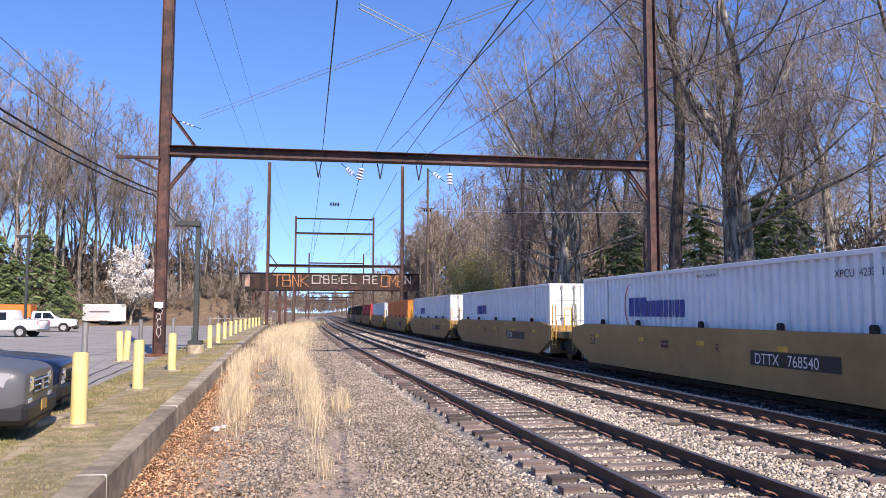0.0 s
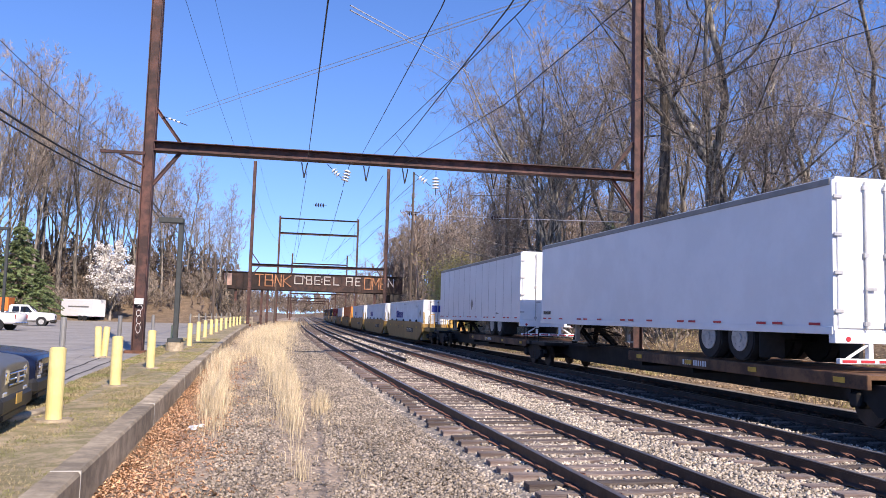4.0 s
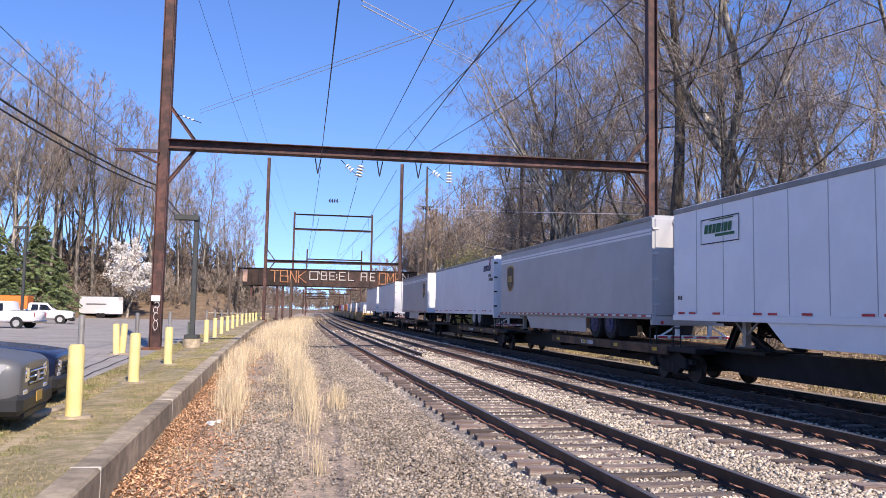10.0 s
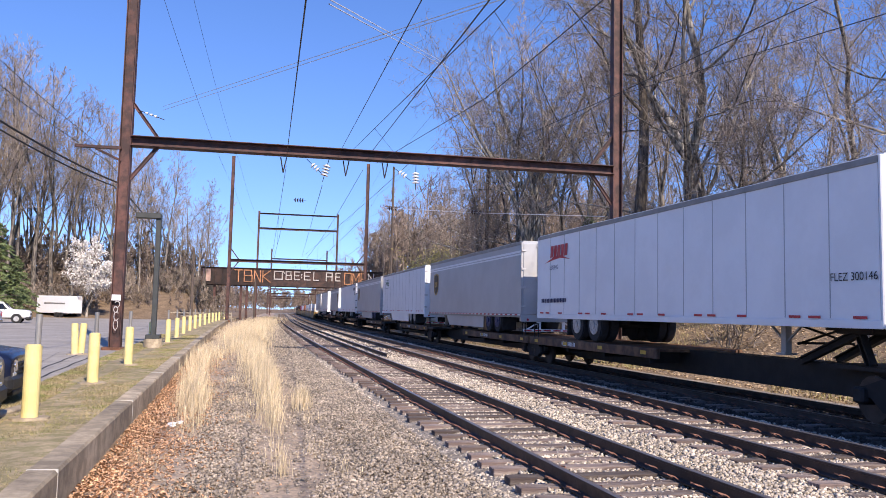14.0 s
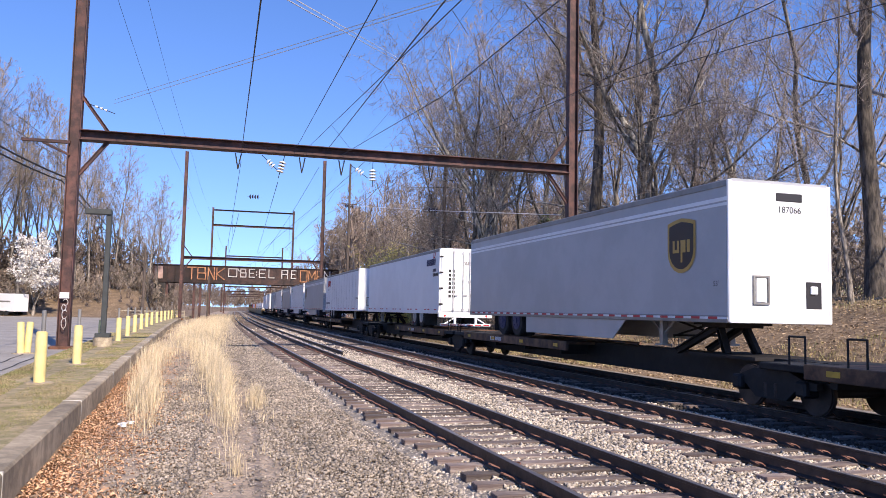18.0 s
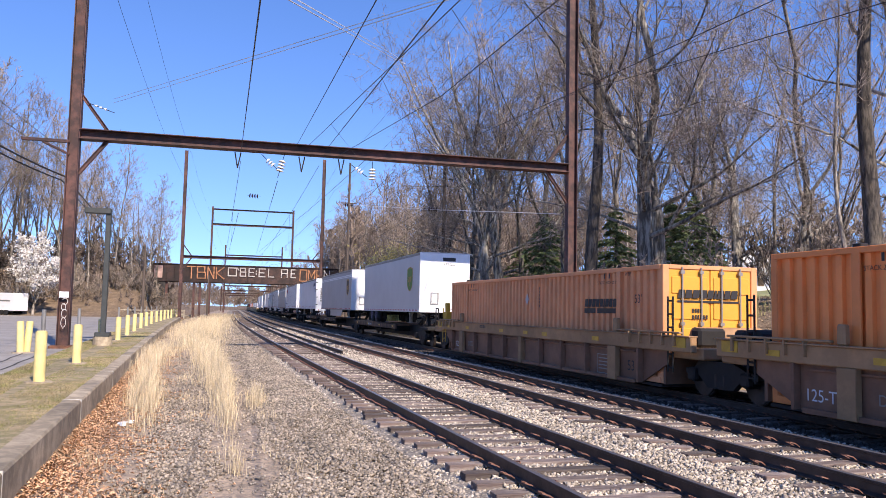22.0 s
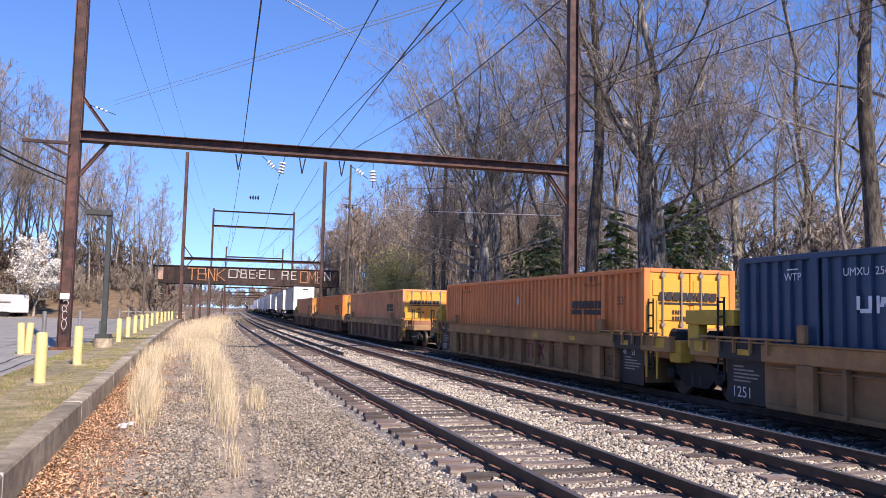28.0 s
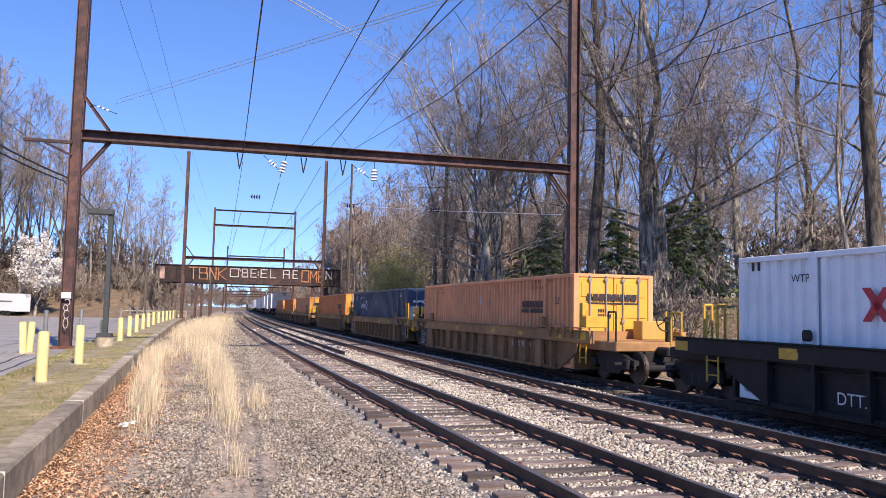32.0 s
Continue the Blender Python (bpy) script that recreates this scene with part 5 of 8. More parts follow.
def blades(rs, at, hgt, wid, lean, droop=0.3):
    """Grass blades as tapered strips of two bends. at: n x 3; hgt, wid, lean: n."""
    n = len(at)
    a = rs.uniform(0, 2 * np.pi, n)
    d = np.stack([np.cos(a), np.sin(a), 0 * a], 1)
    side = np.stack([-np.sin(a), np.cos(a), 0 * a], 1)
    b = rs.uniform(0, 2 * np.pi, n)
    side = side * np.cos(b)[:, None] + d * np.sin(b)[:, None]
    up = np.array([0, 0, 1.0])
    V = np.zeros((n, 5, 3))
    w = side * wid[:, None] / 2
    p1 = at + up * (hgt * 0.55)[:, None] + d * (lean * hgt * 0.3)[:, None]
    p2 = at + up * (hgt * (1 - droop * lean))[:, None] + d * (lean * hgt)[:, None]
    V[:, 0], V[:, 1], V[:, 2], V[:, 3], V[:, 4] = at - w, at + w, p1 + w * 0.8, p1 - w * 0.8, p2
    base = np.arange(n)[:, None] * 5
    F = np.concatenate([base + [0, 1, 2], base + [0, 2, 3], base + [3, 2, 4]])
    return V.reshape(-1, 3), F


# ------------------------------------------------------------ trees
class Grower:
    """Collects a bare tree: trunk and limbs as tubes, branches and the finest twigs as thin ribbons.

    A tree with leaders forks at its crown's foot into that many rising stems; one without keeps a single stem to its top."""

    def __init__(self, seed, hgt, rad, leaders=0, first=0.4, spread=0.7, kids=(18, 7, 4, 3), reach=(0.27, 0.46, 0.5, 0.55), up=0.12, sway=0.10, rise=0.3, low=0, lean=0.03, fine=0.015, open_=(0.28, 0.62), bend=0.09):
        self.bend = bend
        self.fine = fine
        self.rng = random.Random(seed)
        self.TV, self.TF, self.CV, self.CF = [], [], [], []
        self.first, self.spread, self.kids, self.reach, self.up, self.sway, self.rise, self.low = first, spread, kids, reach, up, sway, rise, low
        r = self.rng
        d = Vector((r.gauss(0, lean), r.gauss(0, lean), 1)).normalized()
        foot = Vector((0, 0, -0.4))
        if not leaders:
            self.stem(foot, d, hgt, rad, 0.80, first, kids[0], hgt * reach[0], 0.05, flare=True)
            return
        fork = hgt * first
        pts, rads = self.line(foot, d, fork, rad, 0.30, 6, 0.035)
        rads[0] *= 1.4
        self.tube(self.TV, self.TF, pts, rads, 10)
        turn = r.uniform(0, 6.28)
        for k in range(leaders):
            a = turn + k * 6.283 / leaders + r.uniform(-0.4, 0.4)
            tilt = (0.12 if k == 0 else r.uniform(*open_))
            dd = Vector((math.sin(tilt) * math.cos(a), math.sin(tilt) * math.sin(a), math.cos(tilt)))
            ln = hgt * (1 - first) * (1.0 if k == 0 else r.uniform(0.75, 1.0))
            self.stem(pts[-1 if k < 3 else -2], dd, ln, rads[-1] * (0.78 if k == 0 else r.uniform(0.42, 0.6)), 0.82, 0.14, kids[0], hgt * reach[0], bend)
        for k in range(low):
            i = r.choice((2, 3, 4, 5))
            a = r.uniform(0, 6.28)
            self.stem(pts[i], Vector((math.cos(a), math.sin(a), 0.35)).normalized(), hgt * r.uniform(0.25, 0.42), rads[i] * 0.3, 0.8, 0.2, max(4, kids[0] // 2), hgt * reach[0] * 0.7, 0.12)

    def line(self, p, d, ln, r, taper, n, sway):
        rng = self.rng
        pts, rads, q = [p.copy()], [r], p.copy()
        for i in range(n):
            d = (d + Vector((rng.gauss(0, 1), rng.gauss(0, 1), rng.gauss(self.rise, 0.6))) * sway).normalized()
            q = q + d * ln / n
            pts.append(q.copy())
            rads.append(max(r * (1 - taper * (i + 1) / n), 0.008))
        return pts, rads

    def tube(self, V, F, pts, rads, seg):
        base, n = len(V), len(pts)
        for i in range(n):
            d = (pts[min(i + 1, n - 1)] - pts[max(i - 1, 0)]).normalized()
            a = d.orthogonal().normalized()
            b = d.cross(a)
            for k in range(seg):
                t = 2 * math.pi * k / seg
                V.append(pts[i] + (a * math.cos(t) + b * math.sin(t)) * rads[i])
        for i in range(n - 1):
            for k in range(seg):
                k2 = (k + 1) % seg
                F.append((base + i * seg + k, base + i * seg + k2, base + (i + 1) * seg + k2, base + (i + 1) * seg + k))

    def ribbon(self, pts, w0, w1):
        rng = self.rng
        s = Vector((rng.gauss(0, 1), rng.gauss(0, 1), rng.gauss(0, 0.4))).normalized()
        base, n = len(self.CV), len(pts)
        for i, p in enumerate(pts):
            w = s * (w0 + (w1 - w0) * i / (n - 1))
            self.CV += [p - w, p + w]
        self.CF += [(base + 2 * i, base + 2 * i + 1, base + 2 * i + 3, base + 2 * i + 2) for i in range(n - 1)]

    def stem(self, p, d, ln, r, taper, first, kids, reach, sway, flare=False):
        """A stem or leader with its limbs, shorter towards the tip."""
        pts, rads = self.line(p, d, ln, r, taper, 10, sway)
        if flare:
            rads[0] *= 1.4
        self.tube(self.TV, self.TF, pts, rads, 8 if flare else 6)
        self.shoots(pts, rads, kids, first, reach, 1)

    def shoots(self, pts, rads, kids, first, reach, lev):
        rng = self.rng
        n = len(pts) - 1
        for k in range(kids):
            t = first + (1 - first) * (k + rng.random()) / kids
            x = min(t, 0.999) * n
            i = int(x)
            at = pts[i].lerp(pts[i + 1], x - i)
            ax = (pts[i + 1] - pts[i]).normalized()
            side = ax.orthogonal().normalized()
            side.rotate(Matrix.Rotation(k * 2.4 + rng.random() * 1.6, 3, ax))
            ang = self.spread * (0.6 + 0.8 * rng.random())
            d = (ax * math.cos(ang) + side * math.sin(ang) + Vector((0, 0, self.up))).normalized()
            ln = reach * (1.0 - 0.42 * (t - first) / (1 - first)) * rng.uniform(0.55, 1.15)
            r = rads[i] * (0.40, 0.44, 0.42, 0.4)[lev - 1]
            if lev == 4:
                q, _ = self.line(at, d, ln, r, 0.6, 2, self.sway)
                self.ribbon(q, self.fine, self.fine * 0.5)
                continue
            q, rr = self.line(at, d, ln, r, 0.75, (7, 5, 4)[lev - 1], self.sway)
            if lev == 1:
                self.tube(self.TV, self.TF, q, rr, 5)
            elif lev == 2:
                self.tube(self.CV, self.CF, q, rr, 3)
            else:
                self.ribbon(q, max(rr[0], self.fine * 1.3), self.fine)
            self.shoots(q, rr, self.kids[lev], 0.12, ln * self.reach[lev], lev + 1)


HEIGHT = {}


def tree_mesh(name, label, group, g, twig="twig", bark="bark", parts=("trunk", "crown")):
    t = empty(name, label=label, category="tree", group=group)
    pymesh(parts[0], g.TV, g.TF, M[bark], t, smooth=True)
    pymesh(parts[1], g.CV, g.CF, M[twig], t)
    HEIGHT[t.name] = max(v.z for v in g.CV + g.TV)
    return t


_rng = random.Random(5)
SLIM = [tree_mesh("bare_tree", "tall slim bare tree with fine ascending twigs", "wood beside the line", Grower(10 + k, 20, 0.15 + 0.015 * (k % 3), 0, (0.42, 0.34, 0.5, 0.38, 0.3, 0.46)[k], (0.62, 0.75, 0.6, 0.7, 0.8, 0.66)[k], (18, 7, 5, 3), (0.235, 0.46, 0.62, 1.0), up=0.10, sway=0.13, fine=0.0115)) for k in range(6)]
FORKED = [tree_mesh("forked_tree", "bare tree forking into several rising stems", "wood beside the line", Grower(30 + k, 20, 0.21, (4, 5, 3)[k], (0.30, 0.24, 0.38)[k], 0.62, (9, 7, 5, 3), (0.20, 0.48, 0.62, 1.0), up=0.08, sway=0.13, fine=0.0115, bend=0.10, open_=(0.14, 0.40))) for k in range(3)]
BIG = [tree_mesh("oak_tree", "large spreading bare oak with sunlit grey bark", "wood beside the line", Grower(50 + k, 23, (0.42, 0.36, 0.40)[k], (4, 4, 3)[k], (0.30, 0.40, 0.24)[k], 0.90, (12, 8, 6, 4), (0.28, 0.50, 0.60, 0.95), fine=0.0085, up=0.03, sway=0.17, rise=0.14, low=(5, 6, 4)[k], open_=((0.35, 0.85), (0.30, 0.80), (0.30, 0.75))[k], bend=0.13), bark="palebark") for k in range(3)]
DARK = [tree_mesh("dark_tree", "tall bare tree with a straight dark trunk", "wood beside the line", Grower(70 + k, 26, 0.36, 0, 0.40, 0.95, (15, 8, 6, 4), (0.27, 0.50, 0.60, 0.95), fine=0.0085, up=0.02, sway=0.18, rise=0.12), bark="darkbark") for k in range(2)]
SHRUB = [tree_mesh("shrub", "bare twiggy brown shrub", "undergrowth", Grower(90 + k, 1.9, 0.04, (6, 7, 5)[k], 0.06, 0.6, (4, 4, 3, 2), (0.48, 0.6, 0.7, 0.8), up=0.08, sway=0.16), parts=("stem", "twig")) for k in range(3)]
for s in SHRUB:
    tagged(s, category="shrub")
    for c in s.children:
        if c.name.startswith("twig"):
            tagged(c, kind="stuff")
_first = {}


def plant(src, x, y, hgt, rot=None, tilt=0.0):
    sc = hgt / HEIGHT[src.name]
    m = pose(x, y, ground_z(x, y), tilt, 0, _rng.uniform(0, 360) if rot is None else rot)
    if src.name not in _first:
        _first[src.name] = 1
        src.matrix_basis = m
        src.scale = (sc, sc, sc)
        return src
    t = copy_thing(src, m)
    t.scale = (sc, sc, sc)
    return t


def bearing(az, dist):
    """A place by its bearing in degrees to the right of straight down the line, and its distance."""
    return dist * math.sin(radians(az)), dist * math.cos(radians(az))


LEFT_CANOPY = ((-40, -19.5, -15.6, -14.9, -14.0, -11.8, -11.0, -7.6, -7.0, -4.4), (18.0, 17.4, 17.0, 14.6, 15.6, 15.2, 12.6, 11.6, 9.4, 8.6))
RIGHT_CANOPY = ((3.6, 4.1, 7.6, 11.7, 13.8, 16.2, 18.6), (5.0, 6.2, 8.8, 12.6, 17.2, 20.5, 24.0))


def canopy_height(x, y, edge):
    """How tall a tree at a place stands when its top meets the wood's rising edge."""
    az = math.degrees(math.atan2(x, y))
    return 1.78 + math.hypot(x, y) * math.tan(radians(float(np.interp(az, *edge)))) - ground_z(x, y)


# wood behind the car park, in three uneven rows beyond its slanting edge
def wood_edge(az):
    k = math.tan(radians(az))
    u = (60 + 88 * k) / (47 - 44 * k)
    return math.hypot(-60 + 47 * u, 88 + 44 * u)


for i in range(58):
    az = -25.5 + 20.9 * (i + 0.5) / 58 + _rng.uniform(-0.35, 0.35)
    row = i % 3
    x, y = bearing(az, wood_edge(az) + (3, 11, 22)[row] + _rng.uniform(-3, 5))
    plant((SLIM + FORKED + FORKED)[(i * 7) % 12], x, y, canopy_height(x, y, LEFT_CANOPY) * (_rng.uniform(0.88, 1.03), _rng.uniform(0.75, 0.95), _rng.uniform(0.6, 0.9))[row])
for i in range(14):
    x, y = bearing(-26 - 2.4 * i, 96 + _rng.uniform(-8, 14))
    plant(SLIM[i % 6], x, y, _rng.uniform(26, 34))
# wood on the bank
for i in range(46):
    y = 56 + 184 * (i / 45) ** 1.1 + _rng.uniform(-3, 3)
    x = centre(y, 7.2)[0] + 9.5 + 34 * _rng.random() ** 1.3
    if y < 80 and abs(x - 16.2 - 0.268 * (80 - y)) < 5:
        continue
    plant((SLIM + FORKED)[(i * 5) % 9], x, y, min(canopy_height(x, y, RIGHT_CANOPY) * _rng.uniform(0.8, 1.0), _rng.uniform(17, 25)))
for i in range(12):
    y = 72 + 90 * _rng.random()
    x = centre(y, 7.2)[0] + 34 + 48 * _rng.random()
    if not (0.69 < x / y < 0.88 and x < 70):
        plant((SLIM + FORKED)[(i * 5) % 9], x, y, _rng.uniform(14, 21))
for kind, az, dist, h_, r_, lean in ((BIG[0], 29.3, 47, 30, 20, 0), (BIG[2], 30.3, 48.5, 27, 200, 0), (DARK[0], 25.4, 46, 31, 100, 0), (BIG[2], 18.0, 60, 27, 200, 0), (BIG[1], 19.2, 63, 26, 80, 0), (FORKED[0], 16.6, 66, 25, 10, 0), (FORKED[1], 15.2, 72, 23, 70, 0), (FORKED[2], 14.2, 76, 20, 0, 0), (BIG[1], 16.9, 64, 25, 300, 0), (FORKED[0], 20.6, 64, 24, 120, 0), (BIG[0], 33.6, 66, 24, 10, 0), (FORKED[2], 27.6, 60, 24, 10, 0), (BIG[1], 35.6, 60, 25, 0, -9), (FORKED[2], 33.2, 62, 24, 60, 0), (DARK[1], 43.7, 38, 31, 40, 0), (DARK[0], 45.8, 36, 30, 250, 0), (BIG[2], 39.5, 52, 24, 300, 0), (BIG[0], 22.3, 70, 25, 170, 0), (FORKED[0], 23.6, 58, 24, 250, 0), (BIG[1], 47.5, 42, 28, 130, 0), (FORKED[1], 41.2, 47, 17, 30, 12), (SLIM[2], 24.4, 50, 23, 0, 0), (SLIM[4], 37.6, 56, 20, 0, 0), (SLIM[0], 42.2, 36, 15, 0, -3)):
    plant(kind, *bearing(az, dist), h_, r_, lean)
for i in range(130):
    y = 30 + 150 * (i / 129) ** 1.3 + _rng.uniform(-2, 2)
    e = 7.5 + 24 * _rng.random()
    if 0.70 < (centre(y, 7.2)[0] + e) / y < 0.88:
        e = 7.0
    plant(SHRUB[i % 3], centre(y, 7.2)[0] + e, y, _rng.uniform(1.6, 4.2))
for i, (x, y, h_) in enumerate(((36.5, 41, 6), (39, 45, 7), (34.5, 43, 5.5), (41, 47, 7.5), (37.5, 48, 6.5), (43, 44.5, 6), (31, 36, 4.5), (33.5, 39, 5), (29.5, 38, 4))):
    plant(SHRUB[i % 3], x, y, h_)
for i in range(70):
    u = i / 69
    plant(SHRUB[i % 3], -54 + 43 * u + _rng.uniform(-3, 3), 94 + 34 * u + _rng.uniform(0, 26), _rng.uniform(2.0, 5))


# ------------------------------------------------------------ evergreens
M["needles"] = mat("conifer_needles", (0.20, 0.26, 0.10), 0.8, var=0.5, scale=1.5, island=0.45)
M["bush"] = mat("yellow_green_shoots", (0.58, 0.50, 0.17), 0.8, var=0.4, scale=0.8, island=0.35)
M["blossom"] = mat("white_blossom", (0.78, 0.74, 0.68), 0.8, var=0.1, scale=2, island=0.2)


def conifer(seed, hgt, wid):
    """Whorls of drooping boughs, each a spray of short needle tufts."""
    rs = np.random.RandomState(seed)
    t = empty("evergreen_tree", label="green conifer with drooping feathery boughs", category="tree", group="evergreens")
    bm = bmesh.new()
    tube(bm, (0, 0, -0.3), (0, 0, hgt), 0.16, 0.02, 8)
    part("trunk", bm, M["bark"], t)
    C, U, W = [], [], []
    for k in range(110):
        f = (k // 6 + 0.5 * rs.rand()) / 18.5
        z = hgt * (0.10 + 0.88 * f)
        a = rs.uniform(0, 2 * np.pi)
        ln = wid * (1 - f) ** 0.8 * rs.uniform(0.65, 1.1) + 0.25
        n = int(30 + 42 * ln / wid)
        s = rs.uniform(0.1, 1, n)
        out = np.array([math.cos(a), math.sin(a), 0])
        lat = np.array([-math.sin(a), math.cos(a), 0])
        c = out * (s * ln)[:, None] + lat * (rs.normal(0, 0.16, n) * ln * (1.1 - s))[:, None]
        c[:, 2] += z + 0.25 * s * ln - 0.38 * s * s * ln - np.abs(rs.normal(0, 0.10, n))
        u = out * rs.uniform(0.1, 0.26, n)[:, None] + lat * rs.normal(0, 0.10, n)[:, None] + np.array([0, 0, -0.1])
        C.append(c)
        U.append(u)
        W.append(rs.normal(0, 0.045, (n, 3)))
    C, U, W = np.concatenate(C), np.concatenate(U), np.concatenate(W)
    np_mesh("needles", np.stack([C - U, C + W, C + U, C - W], 1).reshape(-1, 3), np.arange(4 * len(C)).reshape(-1, 4), M["needles"], t)
    HEIGHT[t.name] = hgt
    return t


_con = [conifer(k, 9.0, w) for k, w in ((1, 3.9), (2, 3.4))]
for i, (x, y, h_) in enumerate(((-36.5, 97, 11.5), (-32.4, 99, 12), (-39.5, 96, 9), (-34.4, 96, 8.5), (-40, 96, 7), (-29.6, 98, 7.5))):
    plant(_con[i % 2], x, y, h_)
for i, (az, dist, h_) in enumerate(((22.2, 60, 7.2), (20.4, 66, 5.5), (27.2, 54, 6.4), (31.0, 51, 6.4), (32.6, 53, 6.8), (33.8, 54, 4.8))):
    plant(_con[i % 2], *bearing(az, dist), h_)


def shoot_bush():
    rs = np.random.RandomState(7)
    t = empty("bamboo_clump", pose(16.2, 80, ground_z(16.2, 80)), "yellow-green clump of arching leafy shoots", "bush")
    n = 700
    r = rs.rand(n) ** 0.5 * 2.2
    a = rs.uniform(0, 2 * np.pi, n)
    at = np.stack([np.cos(a) * r, np.sin(a) * r, np.zeros(n) - 0.2], 1)
    V, F = blades(rs, at, rs.uniform(4.0, 9.6, n), rs.uniform(0.03, 0.06, n), rs.uniform(0.05, 0.42, n))
    np_mesh("stem", V, F, M["bush"], t)
    k = 15000
    i = rs.randint(0, n, k)
    tt = rs.uniform(0.3, 1, k)
    tip = V.reshape(n, 5, 3)[i, 4]
    c = at[i] + (tip - at[i]) * tt[:, None] + rs.normal(0, 0.2, (k, 3))
    u = rs.normal(0, 1, (k, 3)) * 0.09
    w = rs.normal(0, 1, (k, 3)) * 0.03
    LV = np.stack([c - u, c + w, c + u, c - w], 1).reshape(-1, 3)
    np_mesh("leaves", LV, np.arange(4 * k).reshape(-1, 4), M["bush"], t)


shoot_bush()


def blossom_tree():
    g = Grower(77, 6.0, 0.14, 4, 0.2, 0.7, (9, 6, 5, 4), (0.34, 0.55, 0.55, 0.5), up=0.2)
    t = tree_mesh("blossom_tree", "white-blossoming ornamental tree at the wood's edge", "", g)
    rs = np.random.RandomState(3)
    pts = np.array([tuple(v) for v in g.CV])
    c = pts[rs.randint(0, len(pts), 7000)] + rs.normal(0, 0.10, (7000, 3))
    c = c[c[:, 2] > 1.2]
    k = len(c)
    u, w = rs.normal(0, 0.042, (k, 3)), rs.normal(0, 0.042, (k, 3))
    np_mesh("blossom", np.stack([c - u, c + w, c + u, c - w], 1).reshape(-1, 3), np.arange(4 * k).reshape(-1, 4), M["blossom"], t)
    x, y = -25.0, 112.0
    t.matrix_basis = pose(x, y, ground_z(x, y))
    sc = 11.0 / HEIGHT[t.name]
    t.scale = (sc, sc, sc)


blossom_tree()


def lite_tree(seed, kids, first, spread):
    """A bare tree of unit height for masses far off: places of its line work, their offsets, whether wood or twig, and triangles."""
    rng = random.Random(seed)
    P, O, K, T = [], [], [], []

    def strip_(a, b, w0, w1, kind):
        s = Vector((rng.gauss(0, 1), rng.gauss(0, 1), rng.gauss(0, 0.3))).normalized()
        n = len(P)
        P.extend((a, a, b, b))
        O.extend((s * -w0, s * w0, s * w1, s * -w1))
        K.extend((kind,) * 4)
        T.extend(((n, n + 1, n + 2), (n, n + 2, n + 3)))

    def grow(a, d, ln, r, lev, t0):
        n = (6, 3, 2, 1)[lev]
        pts = [a]
        for i in range(n):
            d = (d + Vector((rng.gauss(0, 1), rng.gauss(0, 1), rng.gauss(0.3, 0.5))) * (0.03 if lev == 0 else 0.16)).normalized()
            pts.append(pts[-1] + d * ln / n)
        for i in range(n):
            w0, w1 = r * (1 - 0.7 * i / n), r * (1 - 0.7 * (i + 1) / n)
            if lev == 3:
                strip_(pts[i], pts[i + 1], 1.0, 0.4, 1)
            elif lev == 2:
                strip_(pts[i], pts[i + 1], 1.5, 1.1, 1)
            else:
                strip_(pts[i], pts[i + 1], w0, w1, 0)
                strip_(pts[i], pts[i + 1], w0, w1, 0)
        if lev == 3:
            return
        for k in range(kids[lev]):
            t = t0 + (1 - t0) * (k + rng.random()) / kids[lev]
            x = min(t, 0.999) * n
            i = int(x)
            at = pts[i].lerp(pts[i + 1], x - i)
            ax = (pts[i + 1] - pts[i]).normalized()
            side = ax.orthogonal().normalized()
            side.rotate(Matrix.Rotation(k * 2.4 + rng.random() * 1.6, 3, ax))
            ang = spread * rng.uniform(0.6, 1.4)
            dd = (ax * math.cos(ang) + side * math.sin(ang) + Vector((0, 0, 0.14))).normalized()
            l2 = (0.27, 0.13, 0.075)[lev] * (1 - 0.6 * (t - t0) / (1 - t0)) * rng.uniform(0.6, 1.15)
            grow(at, dd, l2, r * 0.45, lev + 1, 0.15)

    grow(Vector((0, 0, -0.02)), Vector((rng.gauss(0, 0.04), rng.gauss(0, 0.04), 1)), 1.0, 0.0105, 0, first)
    return np.array(P), np.array(O), np.array(K), np.array(T)


LITE = [lite_tree(k, (15, 6, 4), (0.2, 0.35, 0.1, 0.28)[k], (0.7, 0.62, 0.85, 0.75)[k]) for k in range(4)]
LOW = [lite_tree(20 + k, (12, 5, 4), 0.02, 0.85) for k in range(2)]


